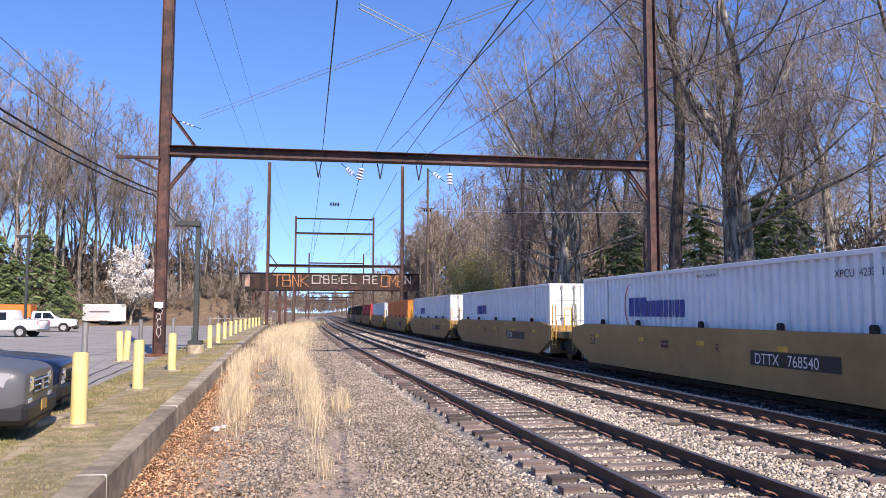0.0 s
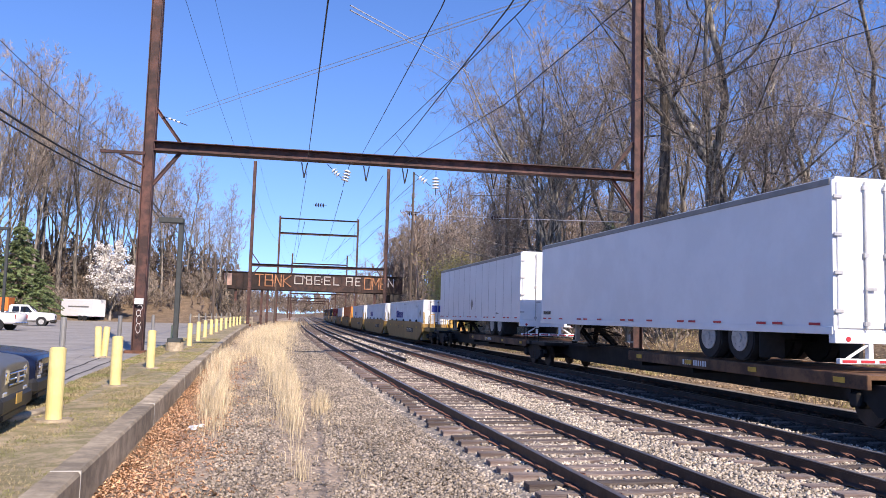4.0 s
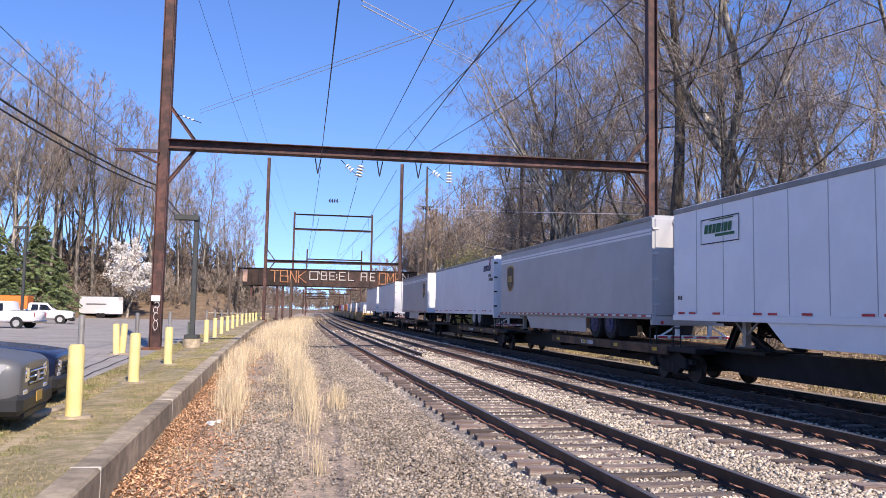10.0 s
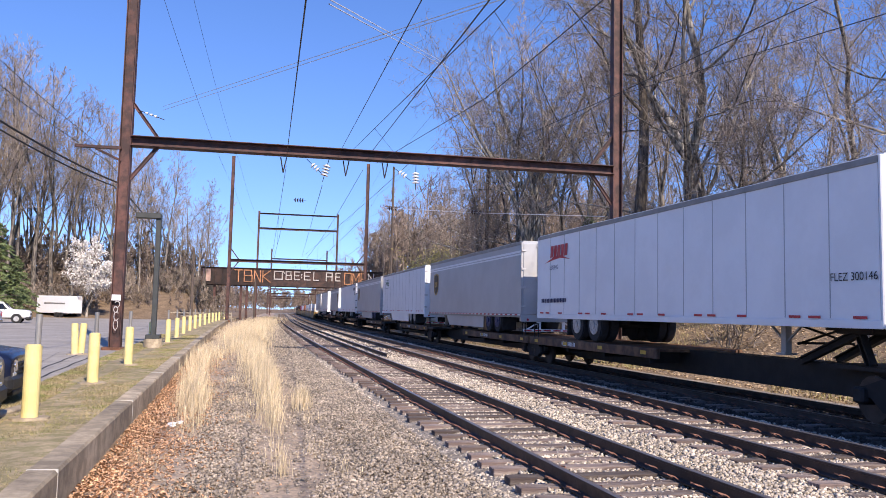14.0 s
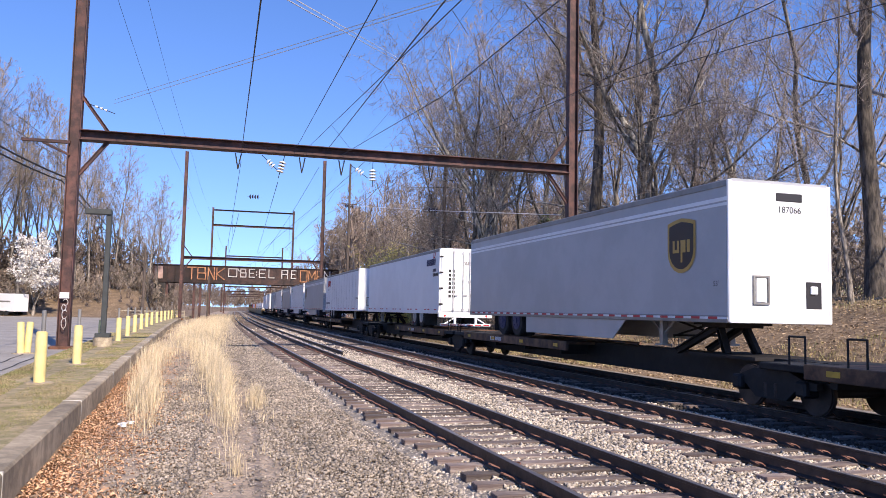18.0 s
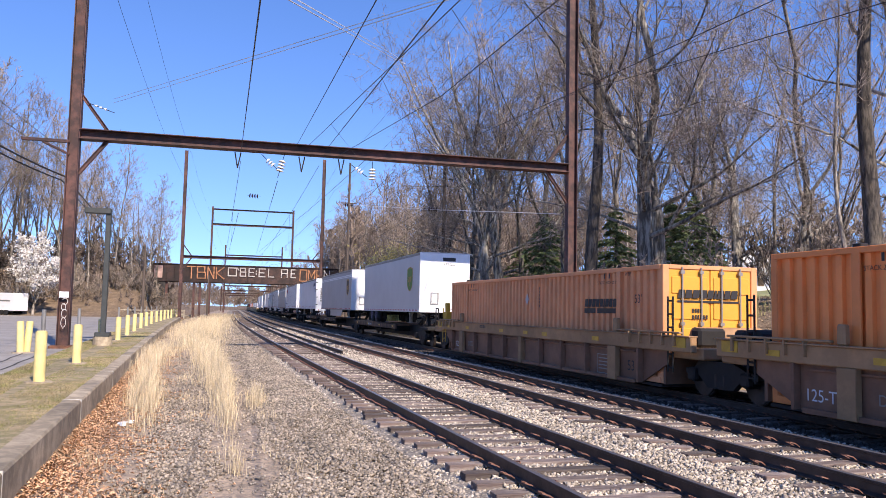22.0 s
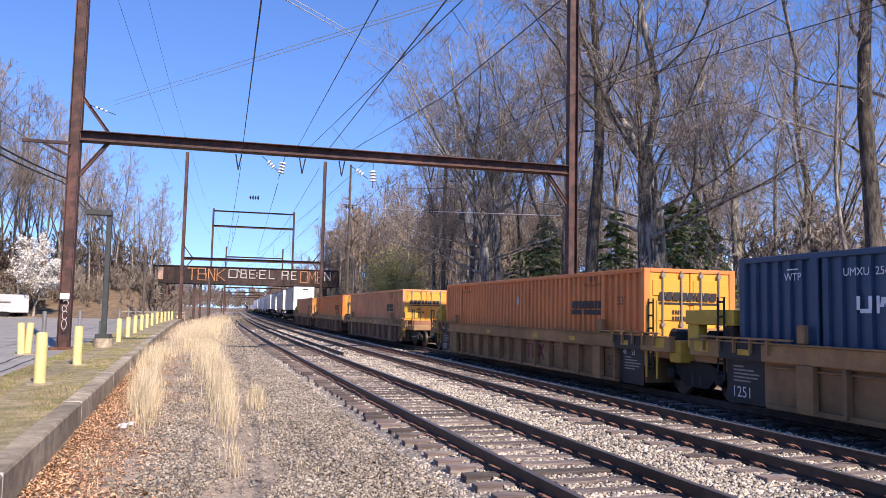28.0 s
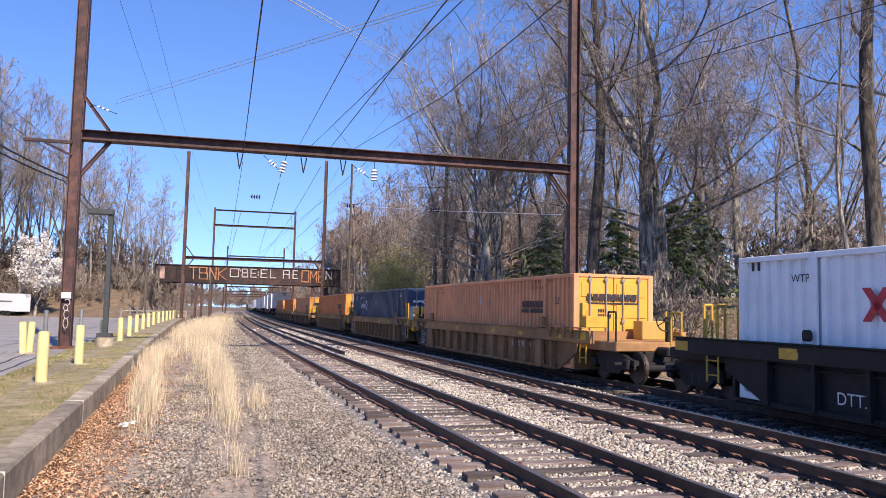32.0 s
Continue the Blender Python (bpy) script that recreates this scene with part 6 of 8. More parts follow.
def woods(name, seed, n, place, hgt, label, kinds=None, edge=None, wide=0.5):
    """A bare wood too far or too thick to tell apart, as one mass of stems and twigs."""
    rs = np.random.RandomState(seed)
    kinds = kinds or LITE
    x, y = place(rs, n)
    if x.max() > 40 and y.max() < 212:
        open_view = (x / y > 0.70) & (x / y < 0.88) & (y > 36) & (x < 84)
        x, y = x[~open_view], y[~open_view]
        n = len(x)
    Vs, Fs, base = [], [], 0
    for i in range(n):
        P, O, K, T = kinds[i % len(kinds)]
        s = rs.uniform(*hgt)
        if edge:
            s = max(2.5, min(s, canopy_height(x[i], y[i], edge) * rs.uniform(0.75, 1.0)))
        w = math.hypot(x[i], y[i]) / 1393 * wide
        a = rs.uniform(0, 2 * np.pi)
        R = np.array([[math.cos(a), -math.sin(a), 0], [math.sin(a), math.cos(a), 0], [0, 0, 1]])
        V = (P @ R.T) * s + (O @ R.T) * np.where(K == 0, np.maximum(s, 0), w)[:, None]
        Vs.append(V + np.array([x[i], y[i], ground_z(x[i], y[i]) - 0.2]))
        Fs.append(T + base)
        base += len(V)
    tagged(np_mesh(name, np.concatenate(Vs), np.concatenate(Fs), M["farwood"]), label, "woods", kind="stuff")


def along(rs, n):
    y = rs.uniform(165, 620, n)
    return np.where(rs.rand(n) < 0.45, rs.uniform(-95, -16, n), rs.uniform(20, 90, n)), y


woods("distant_woods", 11, 420, along, (9, 17), "brown bare woods along the line far away", wide=0.35)
woods("horizon_woods", 12, 420, lambda rs, n: (rs.normal(0, 80, n), rs.uniform(640, 1000, n)), (12, 20), "hazy brown woods on the horizon", wide=0.35)
woods("slope_brush", 16, 170, lambda rs, n: (rs.uniform(-46, -10.5, n), rs.uniform(118, 152, n)), (1.0, 3.2), "tangled brown brush on the bank by the bridge", LOW)
woods("bridge_woods", 17, 330, lambda rs, n: (lambda y: (8 + 0.035 * y + rs.uniform(6, 60, n) + 8 * (y < 110), y))(rs.uniform(92, 210, n)), (9, 19), "dense bare brown woods beside the bridge", edge=RIGHT_CANOPY)
woods("slope_woods", 15, 60, lambda rs, n: (lambda y: (0.42 * y + rs.uniform(20, 110, n), y))(rs.uniform(70, 200, n)), (9, 17), "brown bare woods up the slope behind the line")
woods("bank_thicket", 13, 140, lambda rs, n: (lambda y: (20 + 0.12 * y + rs.uniform(4, 60, n), y))(rs.uniform(48, 160, n)), (2, 6), "thick bare undergrowth on the slope behind the trees", LOW)
woods("edge_thicket", 14, 440, lambda rs, n: (lambda u: (-64 + 51 * u + rs.normal(0, 2, n), 100 + 34 * u + rs.uniform(0, 34, n)))(rs.rand(n)), (2.5, 9), "thick bare undergrowth behind the car park", LOW, wide=0.75)


# ------------------------------------------------------------ ballast, leaves and grass
M["straw"] = mat("dry_straw_grass", (0.74, 0.60, 0.39), 0.8, var=0.25, scale=3, island=0.3)
M["sprout"] = mat("short_verge_grass", (0.22, 0.225, 0.075), 0.85, var=0.4, scale=1.6, island=0.5, col2=(0.34, 0.275, 0.155), mix=(0.46, 0.58))
M["pstone"] = mat("path_stone", (0.44, 0.38, 0.31), 0.9, var=0.3, scale=9, island=0.4)
M["litter"] = mat("white_litter", (0.8, 0.8, 0.78), 0.6, var=0.1)


def centre_np(y, off):
    u = np.maximum(Y0 - y, 0)
    w = u - SPIRAL
    x = X0 + np.where(u < SPIRAL, CURVE * u**3 / (6 * SPIRAL), CURVE * SPIRAL**2 / 6 + CURVE * SPIRAL / 2 * w + CURVE * w * w / 2)
    return x + off


def stones(name, n, ylo, yhi, olo, ohi, size, zf, seed, material, label, power=1.7, only=None):
    rs = np.random.RandomState(seed)
    y = ylo + (yhi - ylo) * rs.rand(n) ** power
    off = rs.uniform(olo, ohi, n)
    x = centre_np(y, off)
    keep = (x > -0.42 * y - 1) & (x < 1.05 * y + 1)
    if ylo == 30:
        keep &= (np.min(np.abs(off[:, None] - np.array([0.0, 3.6])[None]), axis=1) > 0.95) | (rs.rand(n) < 0.12)
    if only:
        keep &= only(x, y, rs.rand(n))
    x, y, off = x[keep], y[keep], off[keep]
    n = len(x)
    z = zf(off, y)
    sc = rs.uniform(size[0], size[1], n) * (1 + y / 60)
    base = np.array([(1, 0, 0), (-1, 0, 0), (0, 1, 0), (0, -1, 0), (0, 0, 1), (0, 0, -1)], float)
    P = base[None] * rs.uniform(0.6, 1.25, (n, 6, 1)) + rs.normal(0, 0.22, (n, 6, 3))
    q = rs.normal(0, 1, (n, 4))
    q /= np.linalg.norm(q, axis=1)[:, None]
    a, b, c, d = q.T
    R = np.stack([1 - 2 * (c * c + d * d), 2 * (b * c - a * d), 2 * (b * d + a * c), 2 * (b * c + a * d), 1 - 2 * (b * b + d * d), 2 * (c * d - a * b), 2 * (b * d - a * c), 2 * (c * d + a * b), 1 - 2 * (b * b + c * c)], 1).reshape(n, 3, 3)
    P = np.einsum("nij,nkj->nki", R, P) * sc[:, None, None]
    P[:, :, 2] *= 0.8
    P += np.stack([x, y, z + sc * 0.25], 1)[:, None]
    tri = np.array([(0, 2, 4), (2, 1, 4), (1, 3, 4), (3, 0, 4), (2, 0, 5), (1, 2, 5), (3, 1, 5), (0, 3, 5)])
    F = (np.arange(n)[:, None, None] * 6 + tri[None]).reshape(-1, 3)
    return tagged(np_mesh(name, P.reshape(-1, 3), F, material), label, "gravel", kind="stuff")


def bed_z(off, y):
    return np.where(off > -1.15, -0.225, -0.225 - 0.11 * np.clip((-1.15 - off) / 0.5, 0, 1))


stones("ballast_stones", 70000, 4.5, 34, -0.98, 5.55, (0.014, 0.036), bed_z, 1, M["stone"], "loose grey crushed-stone ballast between the rails")
stones("ballast_shoulder_stones", 20000, 4.5, 34, -2.5, -0.98, (0.014, 0.034), lambda o, y: bed_z(o, y) - 0.035, 43, M["stone"], "loose crushed stone heaped at the tie ends")
stones("ballast_stones_far", 7000, 30, 75, -0.98, 5.55, (0.03, 0.05), bed_z, 4, M["stone"], "loose grey crushed-stone ballast further off", 1.3)
# train's shade on its track, painted as near-black stones and a near-black sheet
M["train_shade"] = mat("shade_dark_stone", (0.05, 0.042, 0.036), 0.9, var=0.4, scale=9, island=0.4)
stones("grimy_ballast_stones", 15000, 4.5, 60, 5.5, 9.0, (0.018, 0.045), bed_z, 21, M["train_shade"], "dark ballast of the train's track, coloured for the train's shade")
strip("grimy_ballast", lambda y: (centre(y, 5.45)[:2], centre(y, 8.95)[:2]), M["train_shade"], "ballast bed of the train's track with the train's shade painted in", lambda k, y: BED + 0.012, cols=14, jitter=0.02)
def gravel_lanes(x, y, k):
    """Gravel lies in the worn lanes; the straw bands and the kerb side stay bare earth."""
    w = 0.12 * np.sin(y * 0.7) + 0.1 * np.sin(y * 1.9)
    s = 0.012 * (y - 15)
    lane = ((x + s > -1.25 + w) & (x + s < -0.28 + w)) | (x + s > 0.45 + w)
    return lane | (k < 0.05)


M["lane_stone"] = mat("grey_lane_stone", (0.36, 0.30, 0.235), 0.9, var=0.3, scale=9, island=0.55)
stones("lane_gravel", 56000, 4.5, 36, -5.4, -1.5, (0.010, 0.030), lambda o, y: -0.312 + 0 * o, 41, M["lane_stone"], "grey gravel worn into lanes along the path", only=gravel_lanes)
stones("lane_gravel_far", 9000, 34, 95, -4.6, -1.4, (0.02, 0.035), lambda o, y: -0.312 + 0 * o, 42, M["lane_stone"], "grey gravel beside the track further off", 1.2)
stones("path_gravel", 11000, 4.5, 34, -5.4, -1.55, (0.006, 0.020), lambda o, y: -0.315 + 0 * o, 2, M["pstone"], "loose gravel scattered over the path")


def leaves(n, seed, spots, label, name="leaf_litter"):
    rs = np.random.RandomState(seed)
    y = 5 + 36 * rs.rand(n) ** 1.5
    d = np.abs(rs.normal(0, 0.5, n)) * (0.6 + 0.5 * np.sin(y * 0.9) ** 2 + 0.3)
    x = np.array([wall_x(v) for v in y]) + 0.03 + d
    z = -0.30 + 0.06 * np.exp(-d * 3) * rs.rand(n) + 0.01
    c = np.stack([x, y, z], 1)
    a = rs.uniform(0, 2 * np.pi, n)
    tl = rs.normal(0, 0.28, (n, 2))
    u = np.stack([np.cos(a), np.sin(a), tl[:, 0]], 1) * rs.uniform(0.014, 0.038, n)[:, None]
    w = np.stack([-np.sin(a), np.cos(a), tl[:, 1]], 1) * rs.uniform(0.009, 0.022, n)[:, None]
    up = np.array([0, 0, 0.02])
    V = np.stack([c - u, c - w + up, c + u, c + w + up], 1).reshape(-1, 3)
    base = np.arange(n)[:, None] * 4
    F = np.concatenate([base + [0, 1, 2], base + [0, 2, 3]])
    return tagged(np_mesh(name, V, F, M["leaf"]), label, "leaves", kind="stuff")


leaves(17000, 5, None, "orange-brown dead leaves drifted against the kerb wall")


def straw(name, seed, spots, label):
    """Clumps of tall dry grass: spots of (x, y, spread x, spread y, blades, height)."""
    rs = np.random.RandomState(seed)
    Vs, Fs, n0 = [], [], 0
    for x, y, sx, sy, n, h_ in spots:
        n = int(n * 1.9)
        at = np.stack([x + rs.normal(0, sx, n), y + rs.normal(0, sy, n), np.full(n, -0.32)], 1)
        r = np.hypot((at[:, 0] - x) / sx, (at[:, 1] - y) / sy)
        V, F = blades(rs, at, h_ * rs.uniform(0.45, 1.0, n) * np.exp(-0.10 * r * r), rs.uniform(0.003, 0.0065, n) * (1 + y / 45), rs.uniform(0.02, 0.42, n))
        Vs.append(V)
        Fs.append(F + n0)
        n0 += len(V)
    return tagged(np_mesh(name, np.concatenate(Vs), np.concatenate(Fs), M["straw"]), label, "grass", kind="stuff")


_r = random.Random(8)
_spots = [(-1.78, 18.4, 0.14, 0.8, 420, 1.15), (-1.6, 16.9, 0.13, 0.55, 190, 0.9), (-1.42, 14.6, 0.16, 0.5, 70, 0.7), (-2.0, 20.8, 0.13, 0.9, 240, 0.95),
          (-0.02, 15.0, 0.09, 0.8, 110, 1.0), (-0.15, 18.5, 0.12, 1.4, 360, 1.1), (-0.32, 22.5, 0.14, 1.8, 460, 1.1), (0.5, 17.2, 0.09, 0.35, 110, 0.75), (0.58, 18.0, 0.13, 0.5, 80, 0.6), (0.12, 10.4, 0.05, 0.15, 26, 0.5), (0.05, 11.6, 0.08, 0.4, 26, 0.4),
          (-0.65, 27.5, 0.18, 2.0, 520, 1.1), (-0.95, 33, 0.25, 2.6, 600, 1.15), (-2.55, 28, 0.25, 2.2, 260, 0.95), (-2.9, 34, 0.35, 2.8, 420, 0.95), (-1.6, 42, 0.6, 4, 900, 1.1), (-2.0, 52, 0.8, 5, 1000, 1.1), (-2.4, 64, 1.0, 6, 1100, 1.1), (-2.6, 80, 1.2, 8, 1100, 1.1), (-2.6, 105, 1.4, 12, 1000, 1.1), (-2, 150, 2.0, 20, 900, 1.0)]
for k in range(30):
    _spots.append((_r.uniform(-1.9, 0.9), _r.uniform(7, 24), 0.14, 0.3, 14, 0.26))
straw("dry_grass", 21, _spots, "tall straw-coloured dry grass in two bands along the path")


def verge_grass():
    rs = np.random.RandomState(31)
    n = 120000
    y = 5 + 45 * rs.rand(n) ** 1.6
    wx = np.array([wall_x(v) for v in y])
    d = rs.uniform(0.32, 2.0, n)
    d = np.where(rs.rand(n) < 0.3, 2.05 - 0.75 * rs.rand(n) ** 2, d)
    at = np.stack([wx - d - 0.012 * y * (d > 1.3), y, np.full(n, 0.075)], 1)
    V, F = blades(rs, at, rs.uniform(0.02, 0.06, n) * np.where(d > 1.5, 1.5, 1.0), rs.uniform(0.005, 0.011, n) * (1 + y / 25), rs.uniform(0.1, 0.9, n))
    tagged(np_mesh("verge_grass", V, F, M["sprout"]), "short patchy green and tan grass on the verge", "grass", kind="stuff")


verge_grass()
for x, y, z, s in ((-1.75, 14.6, -0.27, 0.11), (-1.65, 14.9, -0.28, 0.08), (-2.05, 19.4, -0.26, 0.1), (-0.95, 8.0, -0.29, 0.05)):
    bm = bmesh.new()
    bmesh.ops.create_icosphere(bm, subdivisions=2, radius=s)
    for v in bm.verts:
        v.co = v.co * (0.75 + 0.5 * noise.noise(v.co * 14 + Vector((x, y, 0)))) 
        v.co.z *= 0.5
    ob = part("litter", bm, M["litter"])
    tagged(ob, "crumpled white paper litter lying among dead leaves", "litter")
    ob.matrix_basis = pose(x, y, z)




def bank_litter():
    """Fallen leaves, stalks and green tufts on the slope beyond the train."""
    rs = np.random.RandomState(41)
    n = 44000
    y = 14 + 62 * rs.rand(n) ** 1.2
    e = 3.6 + 14 * rs.rand(n)
    x = centre_np(y, 7.2) + e
    z = np.array([ground_z(a, b) for a, b in zip(x, y)]) + 0.03
    c = np.stack([x, y, z], 1)
    u, w = rs.normal(0, 0.036, (n, 3)) * (1, 1, 0.5), rs.normal(0, 0.024, (n, 3)) * (1, 1, 0.5)
    V = np.stack([c - u, c + w, c + u, c - w], 1).reshape(-1, 3)
    tagged(np_mesh("bank_leaves", V, np.arange(4 * n).reshape(-1, 4), M["bankleaf"]), "pale fallen leaves covering the bank", "leaves", kind="stuff")
    n = 46000
    y = 14 + 62 * rs.rand(n) ** 1.2
    x = centre_np(y, 7.2) + 3.6 + 13 * rs.rand(n)
    keep = np.sin(x * 0.9 + 2 * np.sin(y * 0.21)) + np.sin(y * 0.4) > -0.3
    x, y = x[keep], y[keep]
    at = np.stack([x, y, np.array([ground_z(a, b) for a, b in zip(x, y)]) - 0.02], 1)
    k = len(x)
    V, F = blades(rs, at, rs.uniform(0.06, 0.3, k), rs.uniform(0.010, 0.022, k), rs.uniform(0.1, 0.9, k))
    tagged(np_mesh("bank_grass", V, F, M["bankgrass"]), "rough olive grass and stalks on the bank", "grass", kind="stuff")


M["bankleaf"] = mat("bank_leaf", (0.44, 0.32, 0.20), 0.85, var=0.35, scale=14, island=0.5)
M["bankgrass"] = mat("bank_grass", (0.28, 0.27, 0.09), 0.85, var=0.4, scale=0.6, island=0.4, col2=(0.38, 0.30, 0.16))
bank_litter()

# ------------------------------------------------------------ ties and clips
def tie_mesh():
    bm = bmesh.new()
    box(bm, -1.3, 1.3, -0.11, 0.11, -0.36, -0.183, 0.008)
    me = bpy.data.meshes.new("tie")
    bm.to_mesh(me)
    bm.free()
    me.materials.append(M["tie"])
    return me


M["clip"] = mat("rusty_clip", (0.26, 0.125, 0.085), 0.8, metal=0.3, var=0.3, scale=20)


def ties(k, track):
    rng = random.Random(100 + k)
    me = tie_mesh()
    y = 2.0
    far_v, far_f = [], []
    cv, cf = [], []
    while y < 330:
        x, yy, h_ = centre(y, k * SPACING + rng.gauss(0, 0.035))
        m = pose(x, yy, rng.gauss(0, 0.006), 0, rng.gauss(0, 0.25), -math.degrees(-h_) + rng.gauss(0, 0.7))
        if y < 78:
            ob = new("tie", me)
            ob.parent = track
            ob.matrix_basis = m
        else:
            b = len(far_v)
            for v in ((-1.3, -0.11, -0.183), (1.3, -0.11, -0.183), (1.3, 0.11, -0.183), (-1.3, 0.11, -0.183), (-1.3, -0.11, -0.3), (1.3, -0.11, -0.3)):
                far_v.append(m @ Vector(v))
            far_f += [(b, b + 1, b + 2, b + 3), (b + 4, b + 5, b + 1, b)]
        if y < 40 and k < 3:
            for s in (-0.755, 0.755):
                for side in (-1, 1):
                    c = m @ Vector((s + side * 0.075, 0.02, -0.155))
                    pts = [c + Vector((side * a, b_, z_)) * 1.35 for a, b_, z_ in ((-0.02, -0.07, 0.0), (0.03, -0.075, 0.035), (0.085, -0.05, 0.05), (0.10, 0.0, 0.05), (0.075, 0.045, 0.045), (0.03, 0.05, 0.03), (-0.01, 0.02, 0.005), (0.0, 0.10, -0.01))]
                    base = len(cv)
                    for i, p in enumerate(pts):
                        for q in range(3):
                            t = 2.094 * q
                            cv.append(p + Vector((0.009 * math.cos(t), 0.004 * math.sin(t), 0.009 * math.sin(t))))
                    for i in range(len(pts) - 1):
                        for q in range(3):
                            cf.append((base + i * 3 + q, base + i * 3 + (q + 1) % 3, base + (i + 1) * 3 + (q + 1) % 3, base + (i + 1) * 3 + q))
        y += 0.535 + rng.gauss(0, 0.02)
    tagged(pymesh("far_ties", far_v, far_f, M["tie"], track), kind="stuff")
    tagged(pymesh("rail_clips", cv, cf, M["clip"], track), kind="stuff")


for k in range(3):
    ties(k, bpy.data.objects[f"railway_track_{k + 1}"])

# a spare rail lies between the near and the middle track
tagged(sweep("spare_rail", RAIL, 1.55, 34, 150, [M["rail"], M["railtop"]], None, dz=-0.03, top=(6, 7, 8)), "rusty spare rail lying loose between two tracks", "rail")


# ------------------------------------------------------------ overhead wires
M["porcelain"] = mat("white_porcelain", (0.72, 0.72, 0.70), 0.25, var=0.1)
M["brownglaze"] = mat("dark_glazed_insulator", (0.05, 0.03, 0.025), 0.25, var=0.1)
M["alu"] = mat("bare_aluminium_wire", (0.62, 0.62, 0.62), 0.4, metal=0.1, var=0.05)
M["pole"] = mat("dark_green_lamp_post", (0.045, 0.05, 0.047), 0.55, var=0.2, scale=4)
M["timber"] = mat("weathered_timber_pole", (0.13, 0.10, 0.08), 0.95, var=0.4, scale=4, stretch=(3, 3, 0.3), bump=0.5)


def wire(name, pts, r, material, label, sag=0.0, parent=None, group="overhead wires", n=14):
    """A thin tube through pts, each span hanging by sag."""
    path = []
    for a, b in zip(pts, pts[1:]):
        a, b = Vector(a), Vector(b)
        for i in range(n):
            t = i / n
            p = a.lerp(b, t)
            p.z -= sag * 4 * t * (1 - t)
            path.append(p)
    path.append(Vector(pts[-1]))
    V, F = [], []
    seg = 5
    for i, p in enumerate(path):
        d = (path[min(i + 1, len(path) - 1)] - path[max(i - 1, 0)]).normalized()
        a = d.orthogonal().normalized()
        b = d.cross(a)
        for k in range(seg):
            t = 2 * math.pi * k / seg
            V.append(p + (a * math.cos(t) + b * math.sin(t)) * r)
    for i in range(len(path) - 1):
        for k in range(seg):
            F.append((i * seg + k, i * seg + (k + 1) % seg, (i + 1) * seg + (k + 1) % seg, (i + 1) * seg + k))
    return tagged(pymesh(name, V, F, material, parent), label, "wire", group)


# wires over the tracks from behind the camera to the first portal
WIRES = (((0.06, 33.2, 8.13), (0.18, 10, 5.68), (0.4, -6, 5.3), (0.9, -45, 8.1)), ((2.28, 33.2, 8.5), (1.68, 10, 5.87), (1.4, -6, 5.5), (1.0, -45, 8.1)), ((2.78, 33.2, 8.57), (2.82, 10, 5.99), (3.0, -6, 5.7), (4, -45, 8.1)),
         ((3.84, 33.2, 8.09), (4.14, 16, 6.36), (4.19, 9.8, 6.1), (4.6, -10, 6.0), (6, -45, 8.1)), ((7.44, 90, 11.2), (8.3, 45, 9.1), (7.81, 30, 8.13), (7.5, 17, 6.95), (8.1, 10.5, 6.8), (9, -45, 8.3)), ((12.0, 60, 12.0), (11.0, 33.2, 9.5), (9.56, 22, 8.38), (8.86, 9, 6.31), (9.4, -45, 8.3)))
for k, w in enumerate(WIRES):
    wire("catenary_wire", w, 0.009 if k else 0.012, M["wire"], "black overhead catenary wire", 0.0)
wire("catenary_wire", ((3.58, 33.2, 8.52), (2.61, 10, 5.98), (2.3, -6, 5.7), (2.0, -45, 8)), 0.012, M["wire"], "black overhead catenary wire")
# droppers joining the wires
for a, b in (((2.80, 16, 6.65), (4.95, 24, 7.63)), ((2.80, 25, 7.66), (4.91, 33.0, 8.15)), ((2.82, 10.5, 6.05), (4.09, 14, 7.03))):
    wire("dropper_wire", (a, b), 0.006, M["wire"], "thin dropper between two overhead wires", n=2)
wire("messenger_wire", ((5.6, 33.2, 8.51), (6.36, 60, 10.21), (2.85, 111.5, 9.06)), 0.014, M["wire"], "black messenger wire rising past the portal")
wire("messenger_wire", ((1.57, 33.2, 7.0), (2.26, 60, 8.81), (2.84, 111.5, 9.22)), 0.014, M["wire"], "black messenger wire rising past the portal")
# spans beyond the first portal
for k, off in enumerate((-3.05, 0.15, 3.4, 7.0)):
    ys = (33.2, 111.5, 188, 264, 342)
    pts = [(centre(y, off)[0], y, 7.75 if y < 100 else 7.6) for y in ys]
    low = [(centre(y, off)[0], y, 5.6 if y < 100 else 5.25) for y in ys]
    wire("messenger_wire", pts, 0.010, M["wire"], "black sagging messenger wire between portals", 1.1)
    wire("contact_wire", low, 0.009, M["wire"], "black contact wire above the track", 0.12)
    for s in range(3):
        for j in range(1, 6):
            t = j / 6
            y = ys[s] + (ys[s + 1] - ys[s]) * t
            x = pts[s][0] + (pts[s + 1][0] - pts[s][0]) * t
            zt = pts[s][2] + (pts[s + 1][2] - pts[s][2]) * t - 1.1 * 4 * t * (1 - t)
            if y < 190:
                wire("dropper_wire", ((x, y, zt), (x, y, 5.5)), 0.006, M["wire"], "thin dropper between two overhead wires", n=1)
for x, z in ((-6.1, 22.4), (-6.6, 18.6), (14.3, 22.4), (14.0, 18.8)):
    wire("feeder_wire", ((x + 1.2, -45, z), (x, 33.2, z), (x * 0.97 - 0.3, 111.5, z - 0.3), (x * 0.95 + 0.6, 188, z), (x * 0.95 + 2.2, 264, z - 2)), 0.011, M["wire"], "thin high feeder wire on the portal posts", 1.2)
